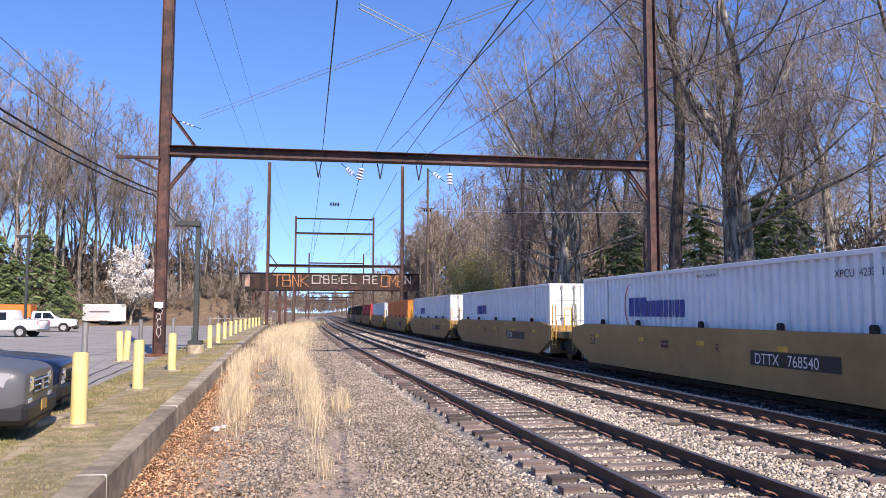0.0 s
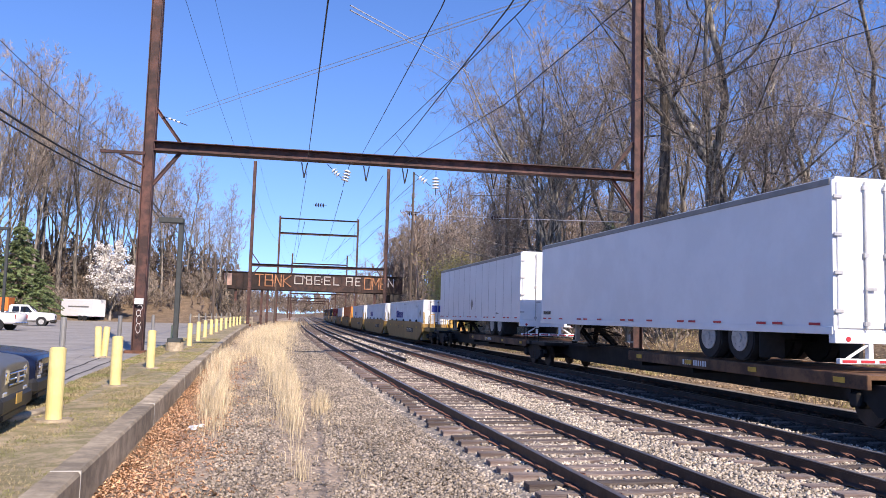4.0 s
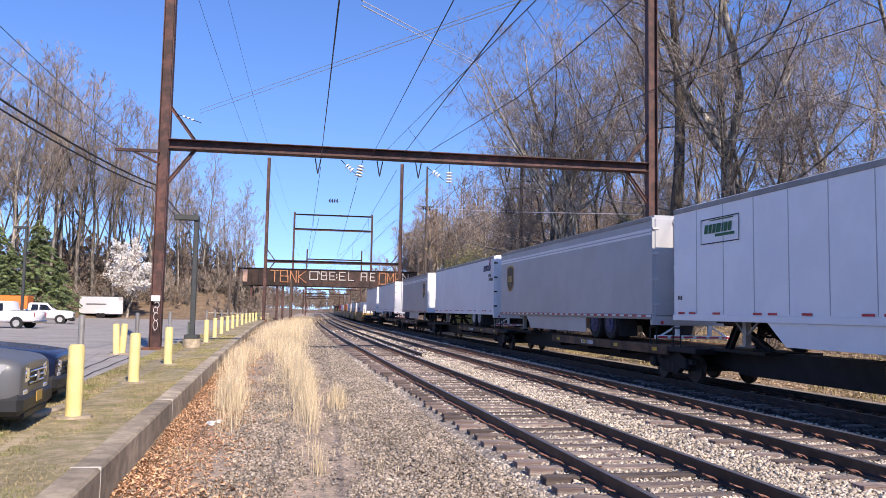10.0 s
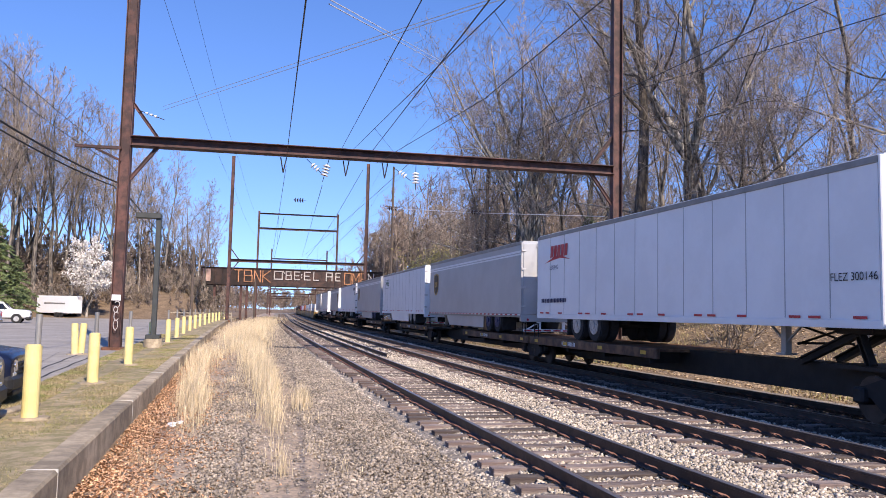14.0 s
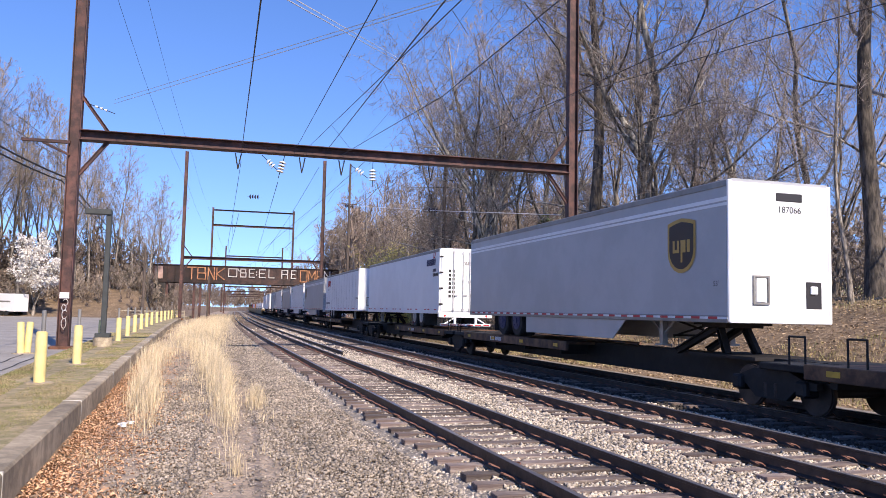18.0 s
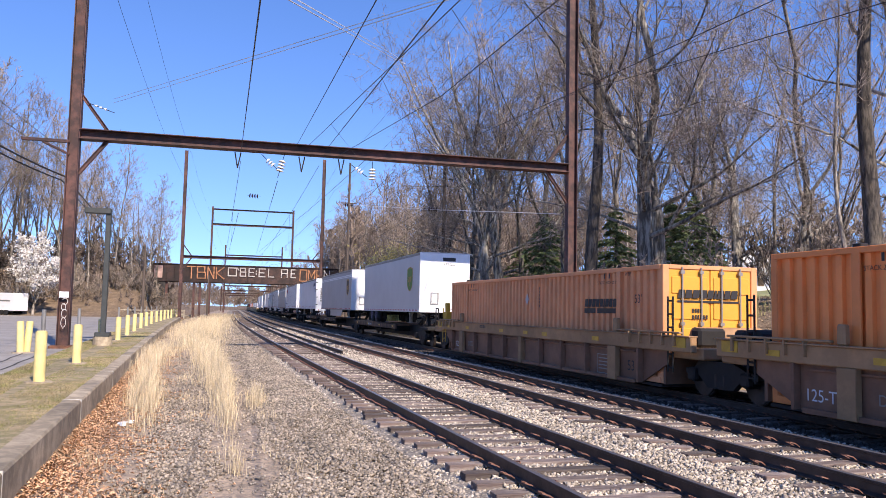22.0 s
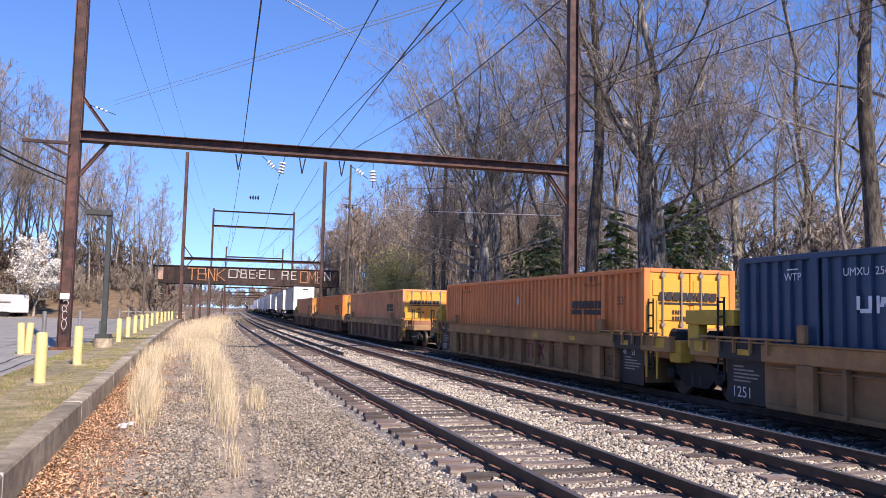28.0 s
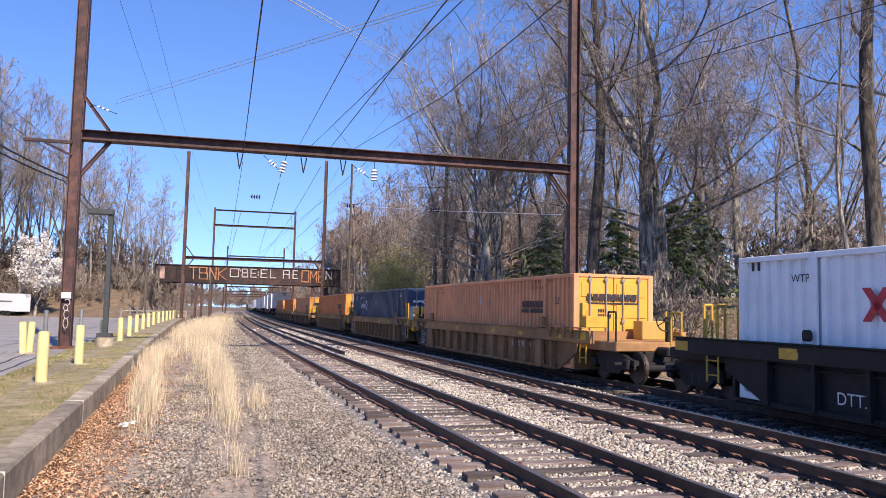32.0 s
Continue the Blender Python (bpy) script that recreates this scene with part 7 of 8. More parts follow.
for dz in (0.0, 0.16):
    wire("span_wire", ((-4.94, 33.2, 9.74 + dz), (3.07, 12, 6.75 + dz * 0.4), (7, 1.5, 5.3 + dz * 0.2)), 0.009, M["alu"], "bright bare span wire", 0.0)
    wire("span_wire", ((0.48, 10, 5.72 + dz * 0.4), (6.41, 33.2, 12.7 + dz), (9.0, 43.3, 15.8)), 0.009, M["alu"], "bright bare span wire", 0.0)
wire("span_wire", ((15.42, 111.5, 16.55), (14.72, 60, 9.69), (14.35, 33.4, 6.3)), 0.02, M["alu"], "bright bare span wire beside the wood", 0.0)
# cable bundles over the car park
for a, b, c, r in (((-7.9, 12, 6.95), (-6.5, 33.0, 6.65), (-11.6, 112, 7.4), 0.03), ((-7.9, 12, 6.72), (-6.62, 33.0, 6.5), (-11.8, 112, 7.0), 0.025), ((-8.1, 12, 9.2), (-6.9, 33.0, 7.9), (-11.9, 112, 9.3), 0.01), ((-8.1, 12, 8.3), (-6.9, 33.0, 7.5), (-11.9, 112, 8.8), 0.01)):
    wire("telephone_cable", (a, b, c), r, M["wire"], "black telephone cable slung past the portal post", 0.35, group="cables over the car park")


def insulator(m, n, r, material, gap=0.13, rod=0.35):
    t = empty("insulator", m, "string of ribbed disc insulators on the overhead line", "insulator", "insulators")
    for k in range(n):
        bm = bmesh.new()
        bmesh.ops.create_cone(bm, cap_ends=True, segments=14, radius1=r, radius2=r * 0.35, depth=gap * 0.6, matrix=Matrix.Translation((0, 0, -k * gap)))
        part("disc", bm, material, t)
    part("rod", rods([((0, 0, rod), (0, 0, -n * gap - 0.2))], 0.015), M["dark"], t)
    return t


insulator(pose(1.75, 33.2, 7.85, 0, 14, 0), 4, 0.17, M["porcelain"])
insulator(pose(1.15, 33.2, 7.85, 0, -48, 0), 3, 0.14, M["porcelain"])
insulator(pose(5.55, 33.2, 7.75, 0, 0, 0), 4, 0.17, M["porcelain"])
insulator(pose(4.85, 33.2, 7.75, 0, -55, 0), 3, 0.14, M["porcelain"])
insulator(pose(1.6, 111.5, 17.06, 0, -90, 0), 4, 0.36, M["brownglaze"], 0.34)
insulator(pose(14.9, 111.5, 16.5, 0, -90, 0), 4, 0.32, M["brownglaze"], 0.3)
insulator(pose(14.6, 60, 9.72, 0, -90, 0), 4, 0.2, M["brownglaze"], 0.2)
insulator(pose(-5.55, 33.1, 9.55, 0, -72, 0), 3, 0.06, M["porcelain"], 0.18)
# hangers under the first beam
for x in (-0.18, 2.42, 4.08, 8.0):
    part_ = part("wire_hanger", rods([((x, 33.2, 8.1), (x + 0.12, 33.2, 7.45)), ((x + 0.24, 33.2, 8.1), (x + 0.12, 33.2, 7.45))], 0.025), M["dark"])
    tagged(part_, "dark steel wire hanger under the portal beam", "hanger", "wire hangers")
# cable arm on the left post
arm = empty("pole_bracket", label="dark steel side arm with two pin insulators", category="bracket")
part("arm", bbox(-8.15, -6.42, 33.05, 33.2, 8.0, 8.12, 0.01), M["steel"], arm)
part("strut", rods([((-7.4, 33.12, 8.0), (-6.42, 33.12, 7.55))], 0.05), M["steel"], arm)
for x in (-8.0, -7.25):
    part("pin_insulator", rods([((x, 33.12, 8.12), (x, 33.12, 8.24))], 0.05, 10), M["grey"], arm)


# ------------------------------------------------------------ poles and lamps
def utility_pole(x, y, z0, z1, r=0.14, arms=()):
    t = empty("utility_pole", label="tall dark weathered timber utility pole", category="pole", group="utility poles")
    bm = bmesh.new()
    tube(bm, (x, y, z0), (x, y, z1), r, r * 0.7, 10)
    part("shaft", bm, M["timber"], t)
    for z in arms:
        part("crossarm", bbox(x - 1.1, x + 1.1, y - 0.06, y + 0.06, z - 0.06, z + 0.06), M["timber"], t)
    return t


utility_pole(15.85, 60, ground_z(15.85, 60) - 0.3, 13.6, 0.17)
utility_pole(15.35, 111, ground_z(15.35, 111) - 0.3, 22.5, 0.2, (16.7,))
utility_pole(-11.7, 112, -0.3, 9.6, 0.2)
utility_pole(34.7, 56.3, ground_z(34.7, 56.3) - 0.3, 9.5, 0.11)
utility_pole(-3.9, 128, -0.4, 6.5, 0.16)


def lamp_post(x, y, hgt, block=True):
    t = empty("lamp_post", label="dark square lamp post with a flat box head", category="street lamp", group="car park lamps")
    part("post", bbox(x - 0.1, x + 0.1, y - 0.1, y + 0.1, 0.3, hgt, 0.015), M["pole"], t)
    part("head", bbox(x - 0.9, x + 0.1, y - 0.2, y + 0.2, hgt - 0.02, hgt + 0.2, 0.02), M["pole"], t)
    part("base_cover", bbox(x - 0.28, x + 0.28, y - 0.28, y + 0.28, 0.44, 0.62, 0.02), M["pole"], t)
    if block:
        bm = bmesh.new()
        bmesh.ops.create_cone(bm, cap_ends=True, segments=18, radius1=0.36, radius2=0.36, depth=0.75, matrix=Matrix.Translation((x, y, 0.075)))
        part("footing", bm, M["concrete"], t)
    return t


lamp_post(-5.03, 34.3, 5.42)
lamp_post(-23.9, 70, 8.0)
for i, (x, y) in enumerate(BOLLARDS[:11]):
    bm = rods([((x - 0.06, y + 0.4, 0.0), (x - 0.06, y + 0.4, 1.62))], 0.045, 10)
    tagged(part("pipe_post", bm, M["grey"]), "thin galvanised pipe post behind a bollard", "post", "pipe posts")
# wooden rail fence at the end of the car park
fence = empty("rail_fence", label="pale weathered timber rail fence below the embankment", category="fence")
M["paletimber"] = mat("pale_timber", (0.42, 0.36, 0.27), 0.9, var=0.3, scale=5)
for k in range(8):
    part("fence_post", bbox(-15.9 + k * 1.3, -15.75 + k * 1.3, 118, 118.15, -0.2, 1.1), M["paletimber"], fence)
for z in (0.5, 0.95):
    part("fence_rail", bbox(-15.9, -6.7, 117.9, 117.98, z - 0.08, z + 0.08), M["paletimber"], fence)
# dark joints in the asphalt
for d in (0.0, 1.1):
    V = []
    for a, b in (((-6.75 - d, 31.5), (-3.85, 18.0 - d)), ((-6.75 - d, 31.5 + 0.06), (-3.85, 18.06 - d))):
        V += [(a[0], a[1], 0.045), (b[0] - 1.9, b[1] + 1.5, 0.045)]
    tagged(pymesh("pavement_joint", V, [(0, 1, 3, 2)], M["ink"]), "dark sealed joint across the asphalt", "joint", kind="structure")


# ------------------------------------------------------------ vehicles
M["glass"] = mat("tinted_glass", (0.012, 0.014, 0.016), 0.06, var=0.05)
M["cargrey"] = mat("grey_car_paint", (0.12, 0.124, 0.128), 0.38, metal=0.1, var=0.05)
M["carblue"] = mat("dark_blue_car_paint", (0.012, 0.018, 0.045), 0.2, metal=0.3, var=0.05)
M["carwhite"] = mat("white_car_paint", (0.78, 0.78, 0.77), 0.25, var=0.03)
M["carsteel"] = mat("blue_grey_car_paint", (0.10, 0.14, 0.19), 0.25, metal=0.3, var=0.05)
M["chrome"] = mat("chrome", (0.65, 0.65, 0.65), 0.12, metal=1.0, var=0.05)
M["lens"] = mat("clear_lamp_lens", (0.50, 0.51, 0.53), 0.15, metal=0.3, var=0.1)
M["black"] = mat("black_plastic", (0.018, 0.018, 0.018), 0.55, var=0.2)


def hull(stations):
    """A car body lofted through stations of (y, half width, underside, shoulder, roof or 0, half roof width)."""
    bm = bmesh.new()
    rings = []
    for y, w, zb, zs, zr, rw in stations:
        h_ = zs - zb
        half = [(0, zb), (w * 0.8, zb), (w * 0.96, zb + 0.10 * h_), (w, zb + 0.35 * h_), (w, zb + 0.68 * h_), (w * 0.985, zb + 0.88 * h_), (w * 0.93, zs - 0.01)]
        if zr:
            k = w * 0.91
            half += [(k + (rw - k) * 0.5, zs + (zr - zs) * 0.5), (rw, zr - 0.16 * (zr - zs)), (rw * 0.86, zr - 0.01), (0, zr + 0.015)]
        else:
            half += [(w * 0.82, zs + 0.015), (w * 0.6, zs + 0.03), (w * 0.35, zs + 0.04), (0, zs + 0.045)]
        pts = half + [(-x, z) for x, z in half[-2:0:-1]]
        rings.append([bm.verts.new((x, y, z)) for x, z in pts])
    n = len(rings[0])
    for p, q in zip(rings, rings[1:]):
        for i in range(n):
            bm.faces.new((p[i], p[(i + 1) % n], q[(i + 1) % n], q[i]))
    bm.faces.new(rings[0])
    bm.faces.new(rings[-1])
    bmesh.ops.recalc_face_normals(bm, faces=bm.faces)
    return bm


def vehicle(name, label, m, paint, length, width, hood, roof, kind):
    """A car or pickup, nose to +y: body, glass, wheels and lamps as parts."""
    t = empty(name, m, label, "car" if kind != "pickup" else "pickup truck", "parked vehicles")
    L, W = length / 2, width / 2
    r, z0 = roof, 0.34
    if kind == "pickup":
        S = [(-L, W * 0.94, 0.52, hood + 0.02, 0, 0), (-L + 0.06, W * 0.97, 0.46, hood + 0.05, 0, 0), (-L * 0.36, W, 0.42, hood + 0.05, 0, 0), (-L * 0.345, W, 0.42, hood, r - 0.06, W * 0.74), (-L * 0.30, W, 0.42, hood, r, W * 0.75), (L * 0.16, W, 0.42, hood, r, W * 0.76), (L * 0.22, W, 0.42, hood, r - 0.06, W * 0.77), (L * 0.44, W, 0.42, hood, hood + 0.05, W * 0.84), (L * 0.45, W, 0.42, hood, 0, 0), (L * 0.86, W * 0.99, 0.42, hood - 0.05, 0, 0), (L * 0.96, W * 0.94, 0.44, hood - 0.12, 0, 0), (L, W * 0.86, 0.50, hood - 0.22, 0, 0)]
        ya, yb, yt = -L * 0.30, L * 0.43, L * 0.22
    else:
        S = [(-L, W * 0.84, 0.5, hood - 0.1, 0, 0), (-L + 0.05, W * 0.92, 0.40, hood - 0.02, 0, 0), (-L + 0.1, W * 0.95, z0, hood, hood + 0.25, W * 0.78), (-L * 0.82, W, z0, hood, r - 0.05, W * 0.70), (-L * 0.7, W, z0, hood, r, W * 0.70), (L * 0.02, W, z0, hood, r, W * 0.72), (L * 0.12, W, z0, hood, r - 0.06, W * 0.73), (L * 0.43, W, z0, hood, hood + 0.05, W * 0.82), (L * 0.44, W, z0, hood, 0, 0), (L * 0.70, W * 0.99, z0, hood - 0.035, 0, 0), (L * 0.86, W * 0.96, z0, hood - 0.09, 0, 0), (L * 0.94, W * 0.95, z0 + 0.03, hood - 0.11, 0, 0), (L * 0.985, W * 0.90, z0 + 0.06, hood - 0.16, 0, 0), (L, W * 0.86, z0 + 0.09, hood - 0.21, 0, 0)]
        ya, yb, yt = -L * 0.80, L * 0.42, L * 0.12
    body = part("body", hull(S), paint, t, smooth=True)
    if kind == "suv":
        creases = body.data.attributes.new("crease_edge", "FLOAT", "EDGE")
        for e_ in body.data.edges:
            if min(abs(abs(body.data.vertices[v].co.y) - L) for v in e_.vertices) < 1e-4 and all(abs(abs(body.data.vertices[v].co.y) - L) < 1e-4 for v in e_.vertices):
                creases.data[e_.index].value = 0.85
        sub = body.modifiers.new("rounding", "SUBSURF")
        sub.levels = sub.render_levels = 2
    rw = W * (0.77 if kind == "pickup" else 0.735)
    for s in (-1, 1):
        ym = (ya + yb) / 2 - 0.25
        for a, b, c, d in ((ya + 0.12, ym - 0.05, ya + 0.2, ym - 0.05), (ym + 0.05, yb - 0.22, ym + 0.05, yt - 0.06)):
            V = [(s * (W * 0.925 + 0.015), a, hood + 0.03), (s * (W * 0.925 + 0.015), b, hood + 0.03), (s * (rw + 0.045), d, r - 0.15), (s * (rw + 0.045), c, r - 0.15)]
            pymesh("side_window", V, [(0, 1, 2, 3)], M["glass"], t)
        for y in (-L * 0.60, L * 0.62):
            w = shared("cartyre", lambda: wheel_bm(0.37, 0.24), M["tyre"], t, "wheel", pose(s * (W - 0.09), y, 0.37))
            shared("carrim", lambda: disc_bm(0.24, 0.07, 0.06), M["rim"], w, "rim", pose(s * 0.10, 0, 0))
            bm = rods([((s * (W - 0.16), y, 0.40), (s * (W + 0.012), y, 0.40))], 0.44, 20)
            part("wheel_arch", bm, M["black"], t)
        cols = ((0.44, 0.012, 0.40, 0.25), (0.62, 0.004, 0.42, 0.22), (0.80, -0.05, 0.41, 0.19), (0.93, -0.17, 0.37, 0.17), (0.985, -0.34, 0.30, 0.17))
        V = []
        for fx, dy, zb, zt in cols:
            V += [(s * W * fx, L + dy, hood - zb), (s * W * fx, L + dy, hood - zt), (s * W * (fx - 0.08), L + dy - 0.12, hood - zt), (s * W * (fx - 0.08), L + dy - 0.12, hood - zb)]
        F = [(4 * i + j, 4 * i + (j + 1) % 4, 4 * i + 4 + (j + 1) % 4, 4 * i + 4 + j) for i in range(4) for j in range(4)] + [(0, 1, 2, 3), (19, 18, 17, 16)]
        hl = pymesh("headlight", V, F, M["lens"], t, "clear headlight with bright reflector")
        for fx, dy, r_ in ((0.58, 0.0, 0.06), (0.76, -0.04, 0.075)):
            bm = bmesh.new()
            tube(bm, (s * W * fx, L + dy - 0.03, hood - 0.315), (s * W * fx, L + dy + 0.016, hood - 0.315), r_, r_ * 0.8, 14)
            part("reflector", bm, M["chrome"], hl)
        part("fog_lamp", bbox(s * W * 0.60 - 0.11, s * W * 0.60 + 0.11, L * 0.96, L + 0.012, 0.54, 0.62, 0.02), M["lens"], t)
        part("tail_light", bbox(s * (W - 0.12) - 0.06, s * (W - 0.12) + 0.07, -L - 0.015, -L + 0.10, hood - 0.35, hood - 0.05, 0.02), M["red"], t, "red tail light")
        part("mirror", bbox(s * (W + 0.1) - 0.1, s * (W + 0.1) + 0.1, yb - 0.5, yb - 0.37, hood + 0.05, hood + 0.22, 0.03), M["black"], t)
        part("door_handle", bbox(s * (W + 0.012) - 0.015, s * (W + 0.012) + 0.015, ym - 0.25, ym - 0.08, hood - 0.16, hood - 0.13, 0.005), M["chrome"], t)
    pymesh("windscreen", [(-W * 0.80, yb - 0.02, hood + 0.085), (W * 0.80, yb - 0.02, hood + 0.085), (rw * 0.9, yt + 0.03, r - 0.05), (-rw * 0.9, yt + 0.03, r - 0.05)], [(0, 1, 2, 3)], M["glass"], t)
    part("grille", bbox(-W * 0.46, W * 0.46, L * 0.93, L + 0.004, hood - 0.50, hood - 0.25, 0.02), M["black"], t)
    trim_ = M["chrome"] if paint.name.startswith("grey") else M["black"]
    for k in range(3):
        part("grille_bar", bbox(-W * 0.44, W * 0.44, L, L + 0.02, hood - 0.46 + 0.075 * k, hood - 0.43 + 0.075 * k, 0.008), trim_, t)
    part("emblem", rods([((0, L + 0.005, hood - 0.375), (0, L + 0.03, hood - 0.375))], 0.075, 16), trim_, t, "plain oval emblem")
    part("bumper", bbox(-W * 0.95, W * 0.95, L * 0.86, L + 0.05, 0.30, 0.58, 0.07), M["black"], t)
    part("valance", bbox(-W * 0.70, W * 0.70, L * 0.90, L + 0.02, 0.24, 0.33, 0.02), M["black"], t)
    # brass-toned reflection in the bumper's middle, added as a gold plate
    part("number_plate", bbox(-0.16, 0.16, L + 0.05, L + 0.06, 0.42, 0.56), M["gold"], t, "plain gold plate standing in for a brass-toned reflection")
    part("rear_bumper", bbox(-W * 0.93, W * 0.93, -L - 0.08, -L + 0.1, 0.40, 0.58, 0.03), M["chrome"] if kind == "pickup" else M["black"], t)
    if kind == "pickup":
        part("bed_liner", bbox(-W * 0.84, W * 0.84, -L + 0.12, -L * 0.37, hood + 0.085, hood + 0.10), M["black"], t, "black bed cover")
        part("tailgate_seam", bbox(-W * 0.8, W * 0.8, -L - 0.004, -L + 0.01, hood - 0.02, hood), M["black"], t)
    return t


vehicle("parked_suv", "grey sport utility car parked nose to the verge", pose(-6.18, 11.55, 0.03, 0, 0, -84), M["cargrey"], 4.8, 1.92, 1.13, 1.78, "suv")
vehicle("parked_car", "dark blue car parked beside a grey car", pose(-6.55, 14.6, 0.03, 0, 0, -86), M["carblue"], 4.6, 1.85, 1.04, 1.55, "suv")
vehicle("pickup_truck", "white crew-cab pickup truck in the car park", pose(-22.2, 60.6, 0.03, 0, 0, 83), M["carwhite"], 5.8, 2.0, 1.18, 1.9, "pickup")
vehicle("pickup_truck", "silver-white pickup truck parked beyond another", pose(-24.5, 76.5, 0.03, 0, 0, -80), M["carwhite"], 5.5, 1.95, 1.18, 1.85, "pickup")
vehicle("parked_suv", "blue-grey car parked on the road above the bank", pose(43.0, 64.5, ground_z(43, 64.5), 0, 0, 92), M["carsteel"], 4.6, 1.85, 1.05, 1.65, "suv")
M["tar"] = mat("tar_seam", (0.05, 0.048, 0.045), 0.8, var=0.3, scale=6)
for p, q in (((-6.1, 22.0), (-6.9, 30.3)), ((-5.43, 19.6), (-6.15, 28.5))):
    V = [(p[0] + (q[0] - p[0]) * k / 8 + 0.03 * math.sin(k * 2.1) + d, p[1] + (q[1] - p[1]) * k / 8, 0.036) for k in range(9) for d in (-0.03, 0.03)]
    tagged(pymesh("tar_seam", V, [(2 * k, 2 * k + 1, 2 * k + 3, 2 * k + 2) for k in range(8)], M["tar"]), "thin black tar seam across the asphalt", "tar seam", kind="structure")
part_ = part("parking_block", bbox(-0.09, 0.09, -0.95, 0.95, 0.0, 0.12, 0.03), M["concrete"])
part_.matrix_basis = pose(-3.97, 13.3, 0.05, 0, 0, -6)
tagged(part_, "low weathered concrete parking block at the verge", "parking block")

ob = empty("storage_container", pose(-35.4, 88, 0.03, 0, 0, 5), "plain bright orange storage container", "container")
M["borange"] = mat("bright_orange_paint", (0.80, 0.20, 0.03), 0.5, var=0.08, scale=1.5)
part("body", bbox(-6.0, 6.0, -1.2, 1.2, 0.0, 2.55, 0.03), M["borange"], ob)
for k in range(24):
    shared("orib", lambda: bbox(-0.05, 0.05, -0.03, 0.03, 0.1, 2.45), M["borange"], ob, "rib", pose(-5.7 + k * 0.5, -1.21, 0))

ob = empty("cargo_trailer", pose(-28.4, 113.0, 0.03, 0, 0, -35), "white enclosed two-axle cargo trailer", "trailer")
part("body", bbox(-3.3, 2.7, -1.05, 1.05, 0.55, 2.85, 0.06), M["carwhite"], ob)
for x in (0.5, 1.35):
    for s in (-1, 1):
        w = shared("ctyre", lambda: wheel_bm(0.34, 0.2), M["tyre"], ob, "wheel", pose(x, s * 1.08, 0.34, 0, 0, 90))
part("fender", bbox(0.05, 1.8, -1.2, -1.03, 0.66, 0.74, 0.02), M["carwhite"], ob)
part("tongue", rods([((-2.7, -0.5, 0.5), (-3.9, 0, 0.5)), ((-2.7, 0.5, 0.5), (-3.9, 0, 0.5))], 0.05), M["dark"], ob)
part("jack", rods([((-3.7, 0, 0.0), (-3.7, 0, 0.9))], 0.04), M["dark"], ob)
part("stripe", bbox(-1.9, 1.9, -1.058, -1.05, 1.75, 1.95), M["grey"], ob)

# a house above the bank
ob = empty("house", pose(66.5, 90, ground_z(66.5, 90), 0, 0, -25), "pale house with a brown gabled roof among trees", "house")
bm = bmesh.new()
box(bm, -4.5, 4.5, -4, 4, -1, 3.0)
part("wall", bm, M["white"], ob)
bm = bmesh.new()
prism(bm, [(-4.5, 2.98), (0, 5.4), (4.5, 2.98)], -4.4, 4.0)
bmesh.ops.rotate(bm, verts=bm.verts, cent=(0, 0, 0), matrix=Matrix.Rotation(math.pi / 2, 3, "Z"))
part("gable", bm, M["white"], ob)
for s_ in (-1, 1):
    bm = bmesh.new()
    prism(bm, [(0, 5.62), (5.1 * s_, 2.82), (5.1 * s_, 2.66), (0, 5.42)], -4.8, 4.8)
    bmesh.ops.rotate(bm, verts=bm.verts, cent=(0, 0, 0), matrix=Matrix.Rotation(math.pi / 2, 3, "Z"))
    part("roof", bm, M["soil"], ob)
part("porch_roof", bbox(-4.6, 4.6, -6.0, -4.0, 2.35, 2.5), M["white"], ob)
part("porch_floor", bbox(-4.6, 4.6, -6.0, -4.0, -0.6, 0.2), M["white"], ob)
for x in (-4.3, -2.2, 0.0, 2.2, 4.3):
    part("porch_post", bbox(x - 0.09, x + 0.09, -5.9, -5.72, 0.2, 2.35), M["white"], ob)
part("door", bbox(-0.5, 0.5, -4.06, -4.0, 0.2, 2.2), M["soil"], ob)
for x, z in ((-3.0, 0.9), (-1.5, 0.9), (1.5, 0.9), (3.0, 0.9), (0.0, 3.3)):
    w = part("window", bbox(x - 0.45, x + 0.45, -4.46 if z > 3 else -4.06, -4.0, z, z + 1.2), M["white"], ob)
    part("pane", bbox(x - 0.38, x + 0.38, -4.475 if z > 3 else -4.075, -4.46 if z > 3 else -4.06, z + 0.08, z + 1.12), M["glass"], w)
M["lawn"] = mat("spring_lawn", (0.24, 0.29, 0.10), 0.95, var=0.4, scale=1.2, bump=0.5, bscale=40, col2=(0.30, 0.27, 0.13))
V, F = [], []
for j in range(17):
    for i in range(17):
        x, y = 42 + 38 * i / 16, 62 + 26 * j / 16
        V.append((x, y, ground_z(x, y) + 0.06))
        if i < 16 and j < 16:
            F.append((j * 17 + i, j * 17 + i + 1, j * 17 + i + 18, j * 17 + i + 17))
tagged(pymesh("lawn", V, F, M["lawn"], smooth=True), "pale green lawn below a house on the slope", "lawn", kind="structure")


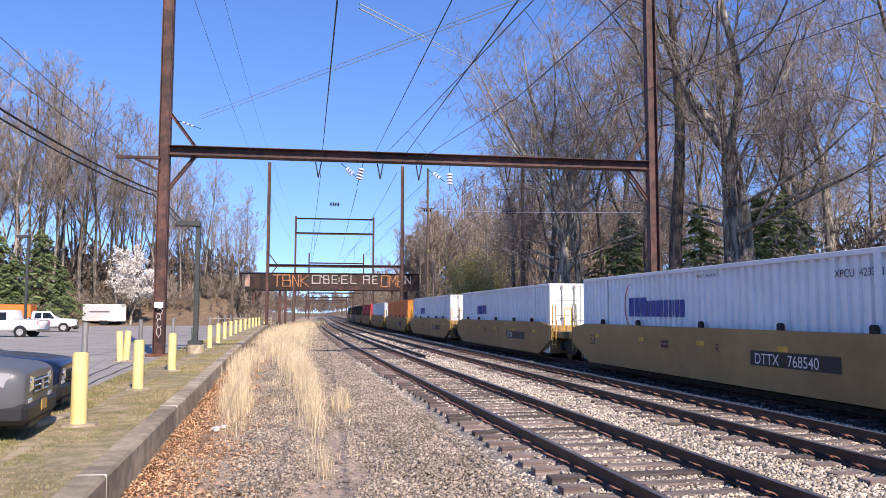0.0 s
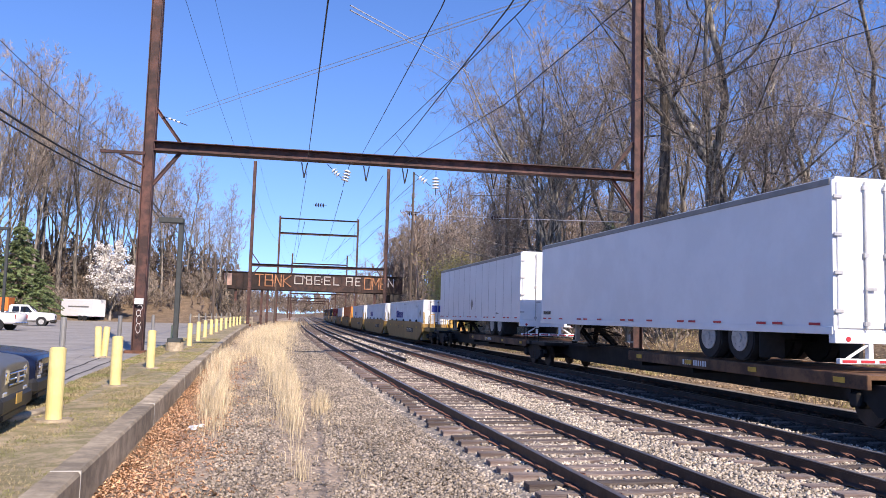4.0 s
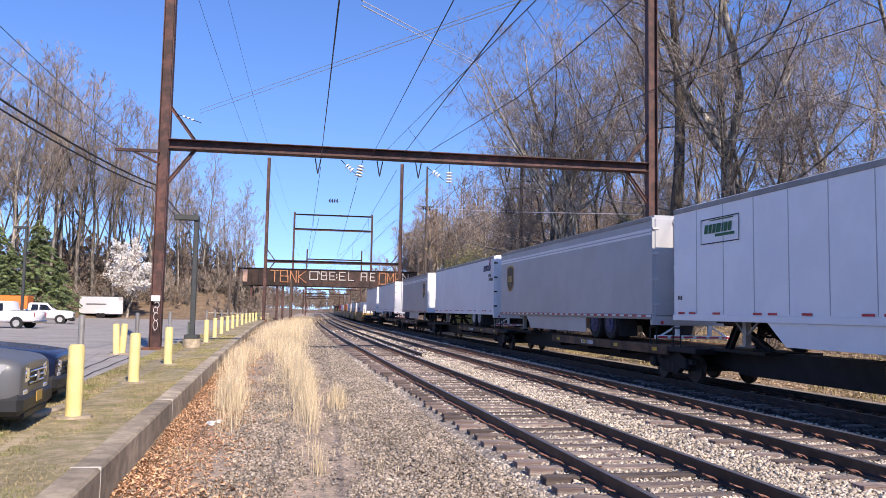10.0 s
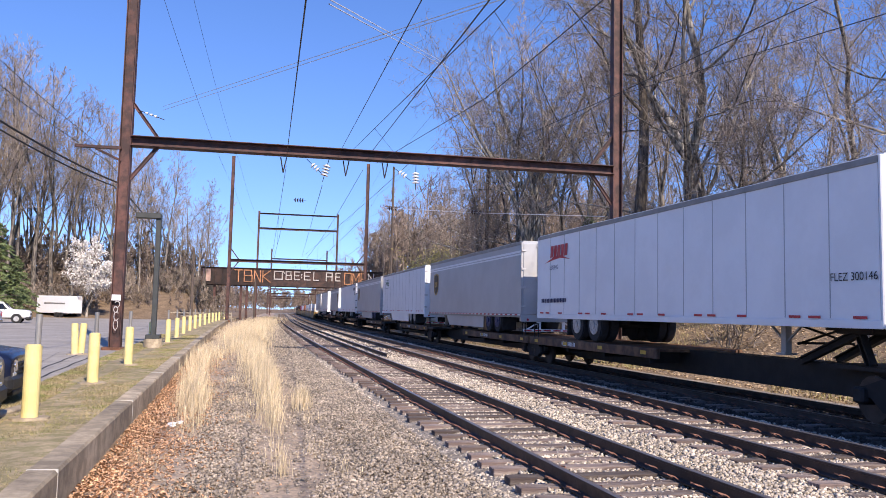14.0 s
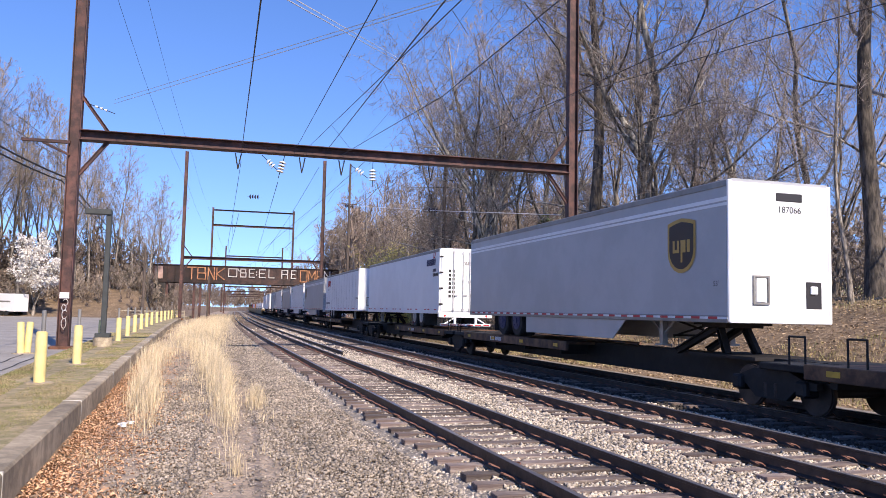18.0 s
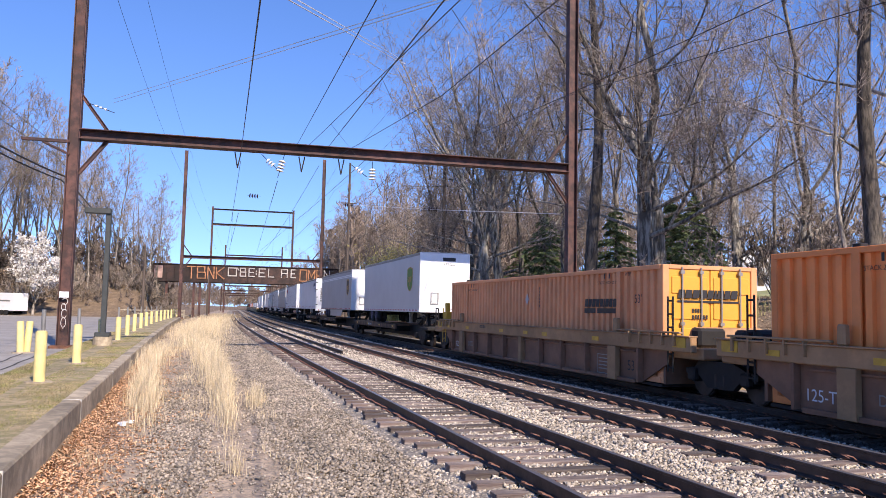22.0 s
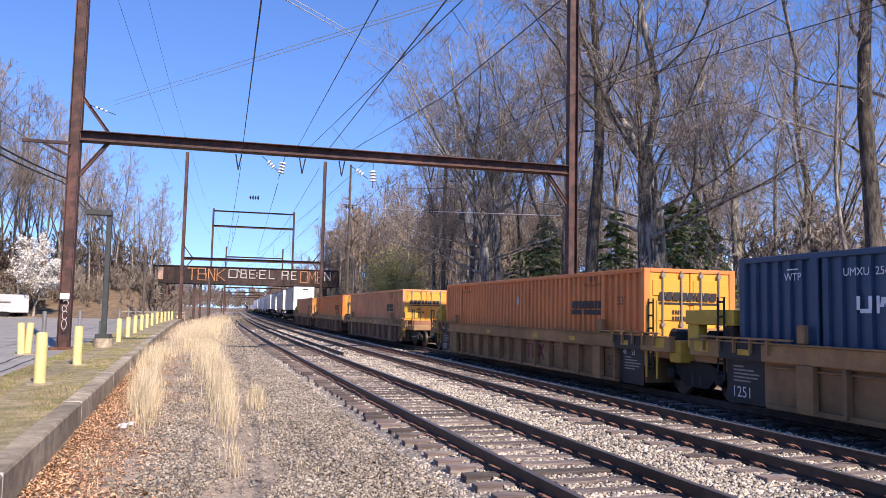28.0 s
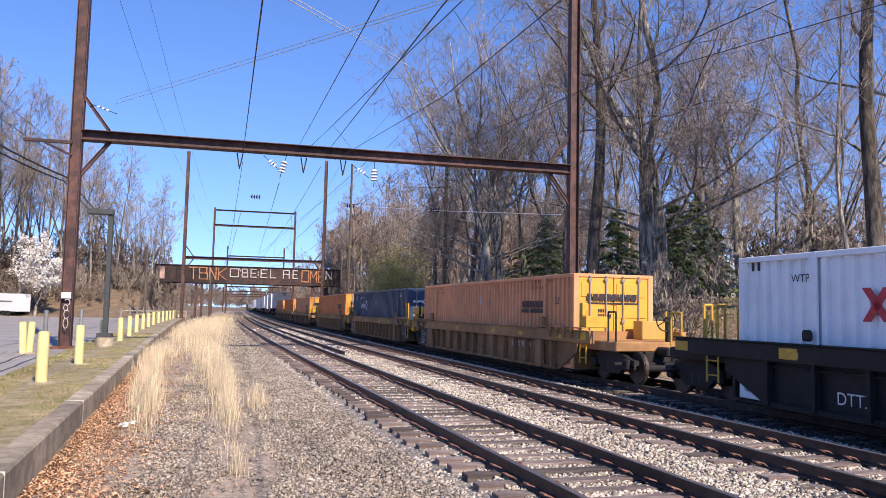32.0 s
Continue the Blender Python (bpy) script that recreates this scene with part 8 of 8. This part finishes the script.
# ------------------------------------------------------------ bridge paint
GLYPH = {"T": [((0, 1), (1, 1)), ((0.5, 1), (0.5, 0))], "M": [((0, 0), (0, 1)), ((0, 1), (0.5, 0.4)), ((0.5, 0.4), (1, 1)), ((1, 1), (1, 0))], "O": [((0, 0), (0, 1)), ((0, 1), (1, 1)), ((1, 1), (1, 0)), ((1, 0), (0, 0))], "N": [((0, 0), (0, 1)), ((0, 1), (1, 0)), ((1, 0), (1, 1))], "K": [((0, 0), (0, 1)), ((0, 0.5), (1, 1)), ((0, 0.5), (1, 0))], "B": [((0, 0), (0, 1)), ((0, 1), (0.9, 1)), ((0.9, 1), (0.9, 0.52)), ((0, 0.52), (1, 0.52)), ((1, 0.52), (1, 0)), ((1, 0), (0, 0))], "E": [((0, 0), (0, 1)), ((0, 1), (1, 1)), ((0, 0.5), (0.8, 0.5)), ((0, 0), (1, 0))], "L": [((0, 1), (0, 0)), ((0, 0), (1, 0))], "A": [((0, 0), (0, 1)), ((0, 1), (1, 1)), ((1, 1), (1, 0)), ((0, 0.5), (1, 0.5))], "'": [((0, 1), (0.6, 0.75))], ":": [((0.3, 0.7), (0.3, 0.6)), ((0.3, 0.35), (0.3, 0.25))]}
M["gorange"] = mat("faded_orange_graffiti", (0.50, 0.235, 0.115), 0.8, var=0.5, scale=1.5)
M["gwhite"] = mat("white_graffiti", (0.56, 0.51, 0.48), 0.8, var=0.25, scale=1.5)
M["gpink"] = mat("peeling_pink_paint", (0.60, 0.40, 0.33), 0.8, var=0.3, scale=1.0)


def graffito(ch, x, z, w, h_, material, th=0.17):
    V, F = [], []
    for (a, b), (c, d) in GLYPH[ch]:
        p, q = Vector((x + a * w, 0, z + b * h_)), Vector((x + c * w, 0, z + d * h_))
        t = (q - p).normalized() * th / 2
        n = Vector((-t.z, 0, t.x))
        k = len(V)
        V += [p - t + n, p - t - n, q + t - n, q + t + n]
        F.append((k, k + 1, k + 2, k + 3))
    V = [(v.x, 139.825 - 0.001 * i, v.z) for i, v in enumerate(V)]
    return pymesh("graffiti_letter", V, F, material, bpy.data.objects["overbridge"])


for ch, x, w, mt in (("T", -7.75, 1.35, "gorange"), ("B", -6.1, 1.3, "gorange"), ("N", -4.4, 1.0, "gorange"), ("K", -3.0, 1.25, "gorange"), ("O", -1.05, 1.35, "gwhite"), ("'", 0.45, 0.4, "gwhite"), ("B", 0.95, 0.9, "gwhite"), ("E", 2.4, 0.9, "gwhite"), (":", 3.5, 0.4, "gwhite"), ("E", 4.1, 1.0, "gwhite"), ("L", 5.7, 0.9, "gwhite"), ("A", 7.9, 1.0, "gwhite"), ("E", 9.55, 0.75, "gwhite"), ("O", 11.1, 1.15, "gorange"), ("M", 12.55, 1.1, "gorange"), ("E", 14.0, 0.95, "gorange"), ("N", 15.3, 0.95, "gwhite")):
    graffito(ch, x, 6.40 if mt == "gorange" else 6.95, w, 1.95 if mt == "gorange" else 1.35, M[mt])
pymesh("paint_patch", [(-13.0, 139.83, 6.3), (-11.7, 139.83, 6.3), (-11.7, 139.83, 8.4), (-13.0, 139.83, 8.4)], [(0, 1, 2, 3)], M["gpink"], bpy.data.objects["overbridge"], "peeling pinkish paint patch")
for x in (-11.0, -5.6, -6.6, 13.0):
    part("column", bbox(x - 0.2, x + 0.2, 140.3, 140.7, -0.4, 5.75), M["steel"], bpy.data.objects["overbridge"])
# signs painted on the left portal post
pp = bpy.data.objects["catenary_portal"]
for z0, z1, mt in ((1.97, 2.2, "white"),):
    pymesh("paint_mark", [(-6.46, 32.965, z0), (-6.12, 32.965, z0), (-6.12, 32.965, z1), (-6.46, 32.965, z1)], [(0, 1, 2, 3)], M[mt], pp, "white paint mark")
for k, (dx, rx, rz, a0, a1) in enumerate(((0.0, 0.085, 0.19, 0, 360), (0.015, 0.09, 0.17, 40, 330), (-0.02, 0.075, 0.13, 60, 400), (0.02, 0.095, 0.12, -120, 150), (0.0, 0.02, 0.10, 60, 120))):
    zc = (1.02, 1.36, 1.62, 1.82, 0.70)[k]
    path = [Vector((-6.26 + dx + rx * math.cos(math.radians(a0 + (a1 - a0) * i / 14)), 32.955, zc + rz * math.sin(math.radians(a0 + (a1 - a0) * i / 14)))) for i in range(15)]
    part("graffiti_mark", rods([(tuple(p), tuple(q)) for p, q in zip(path, path[1:])], 0.013, 5), M["gwhite"], pp)

motions()
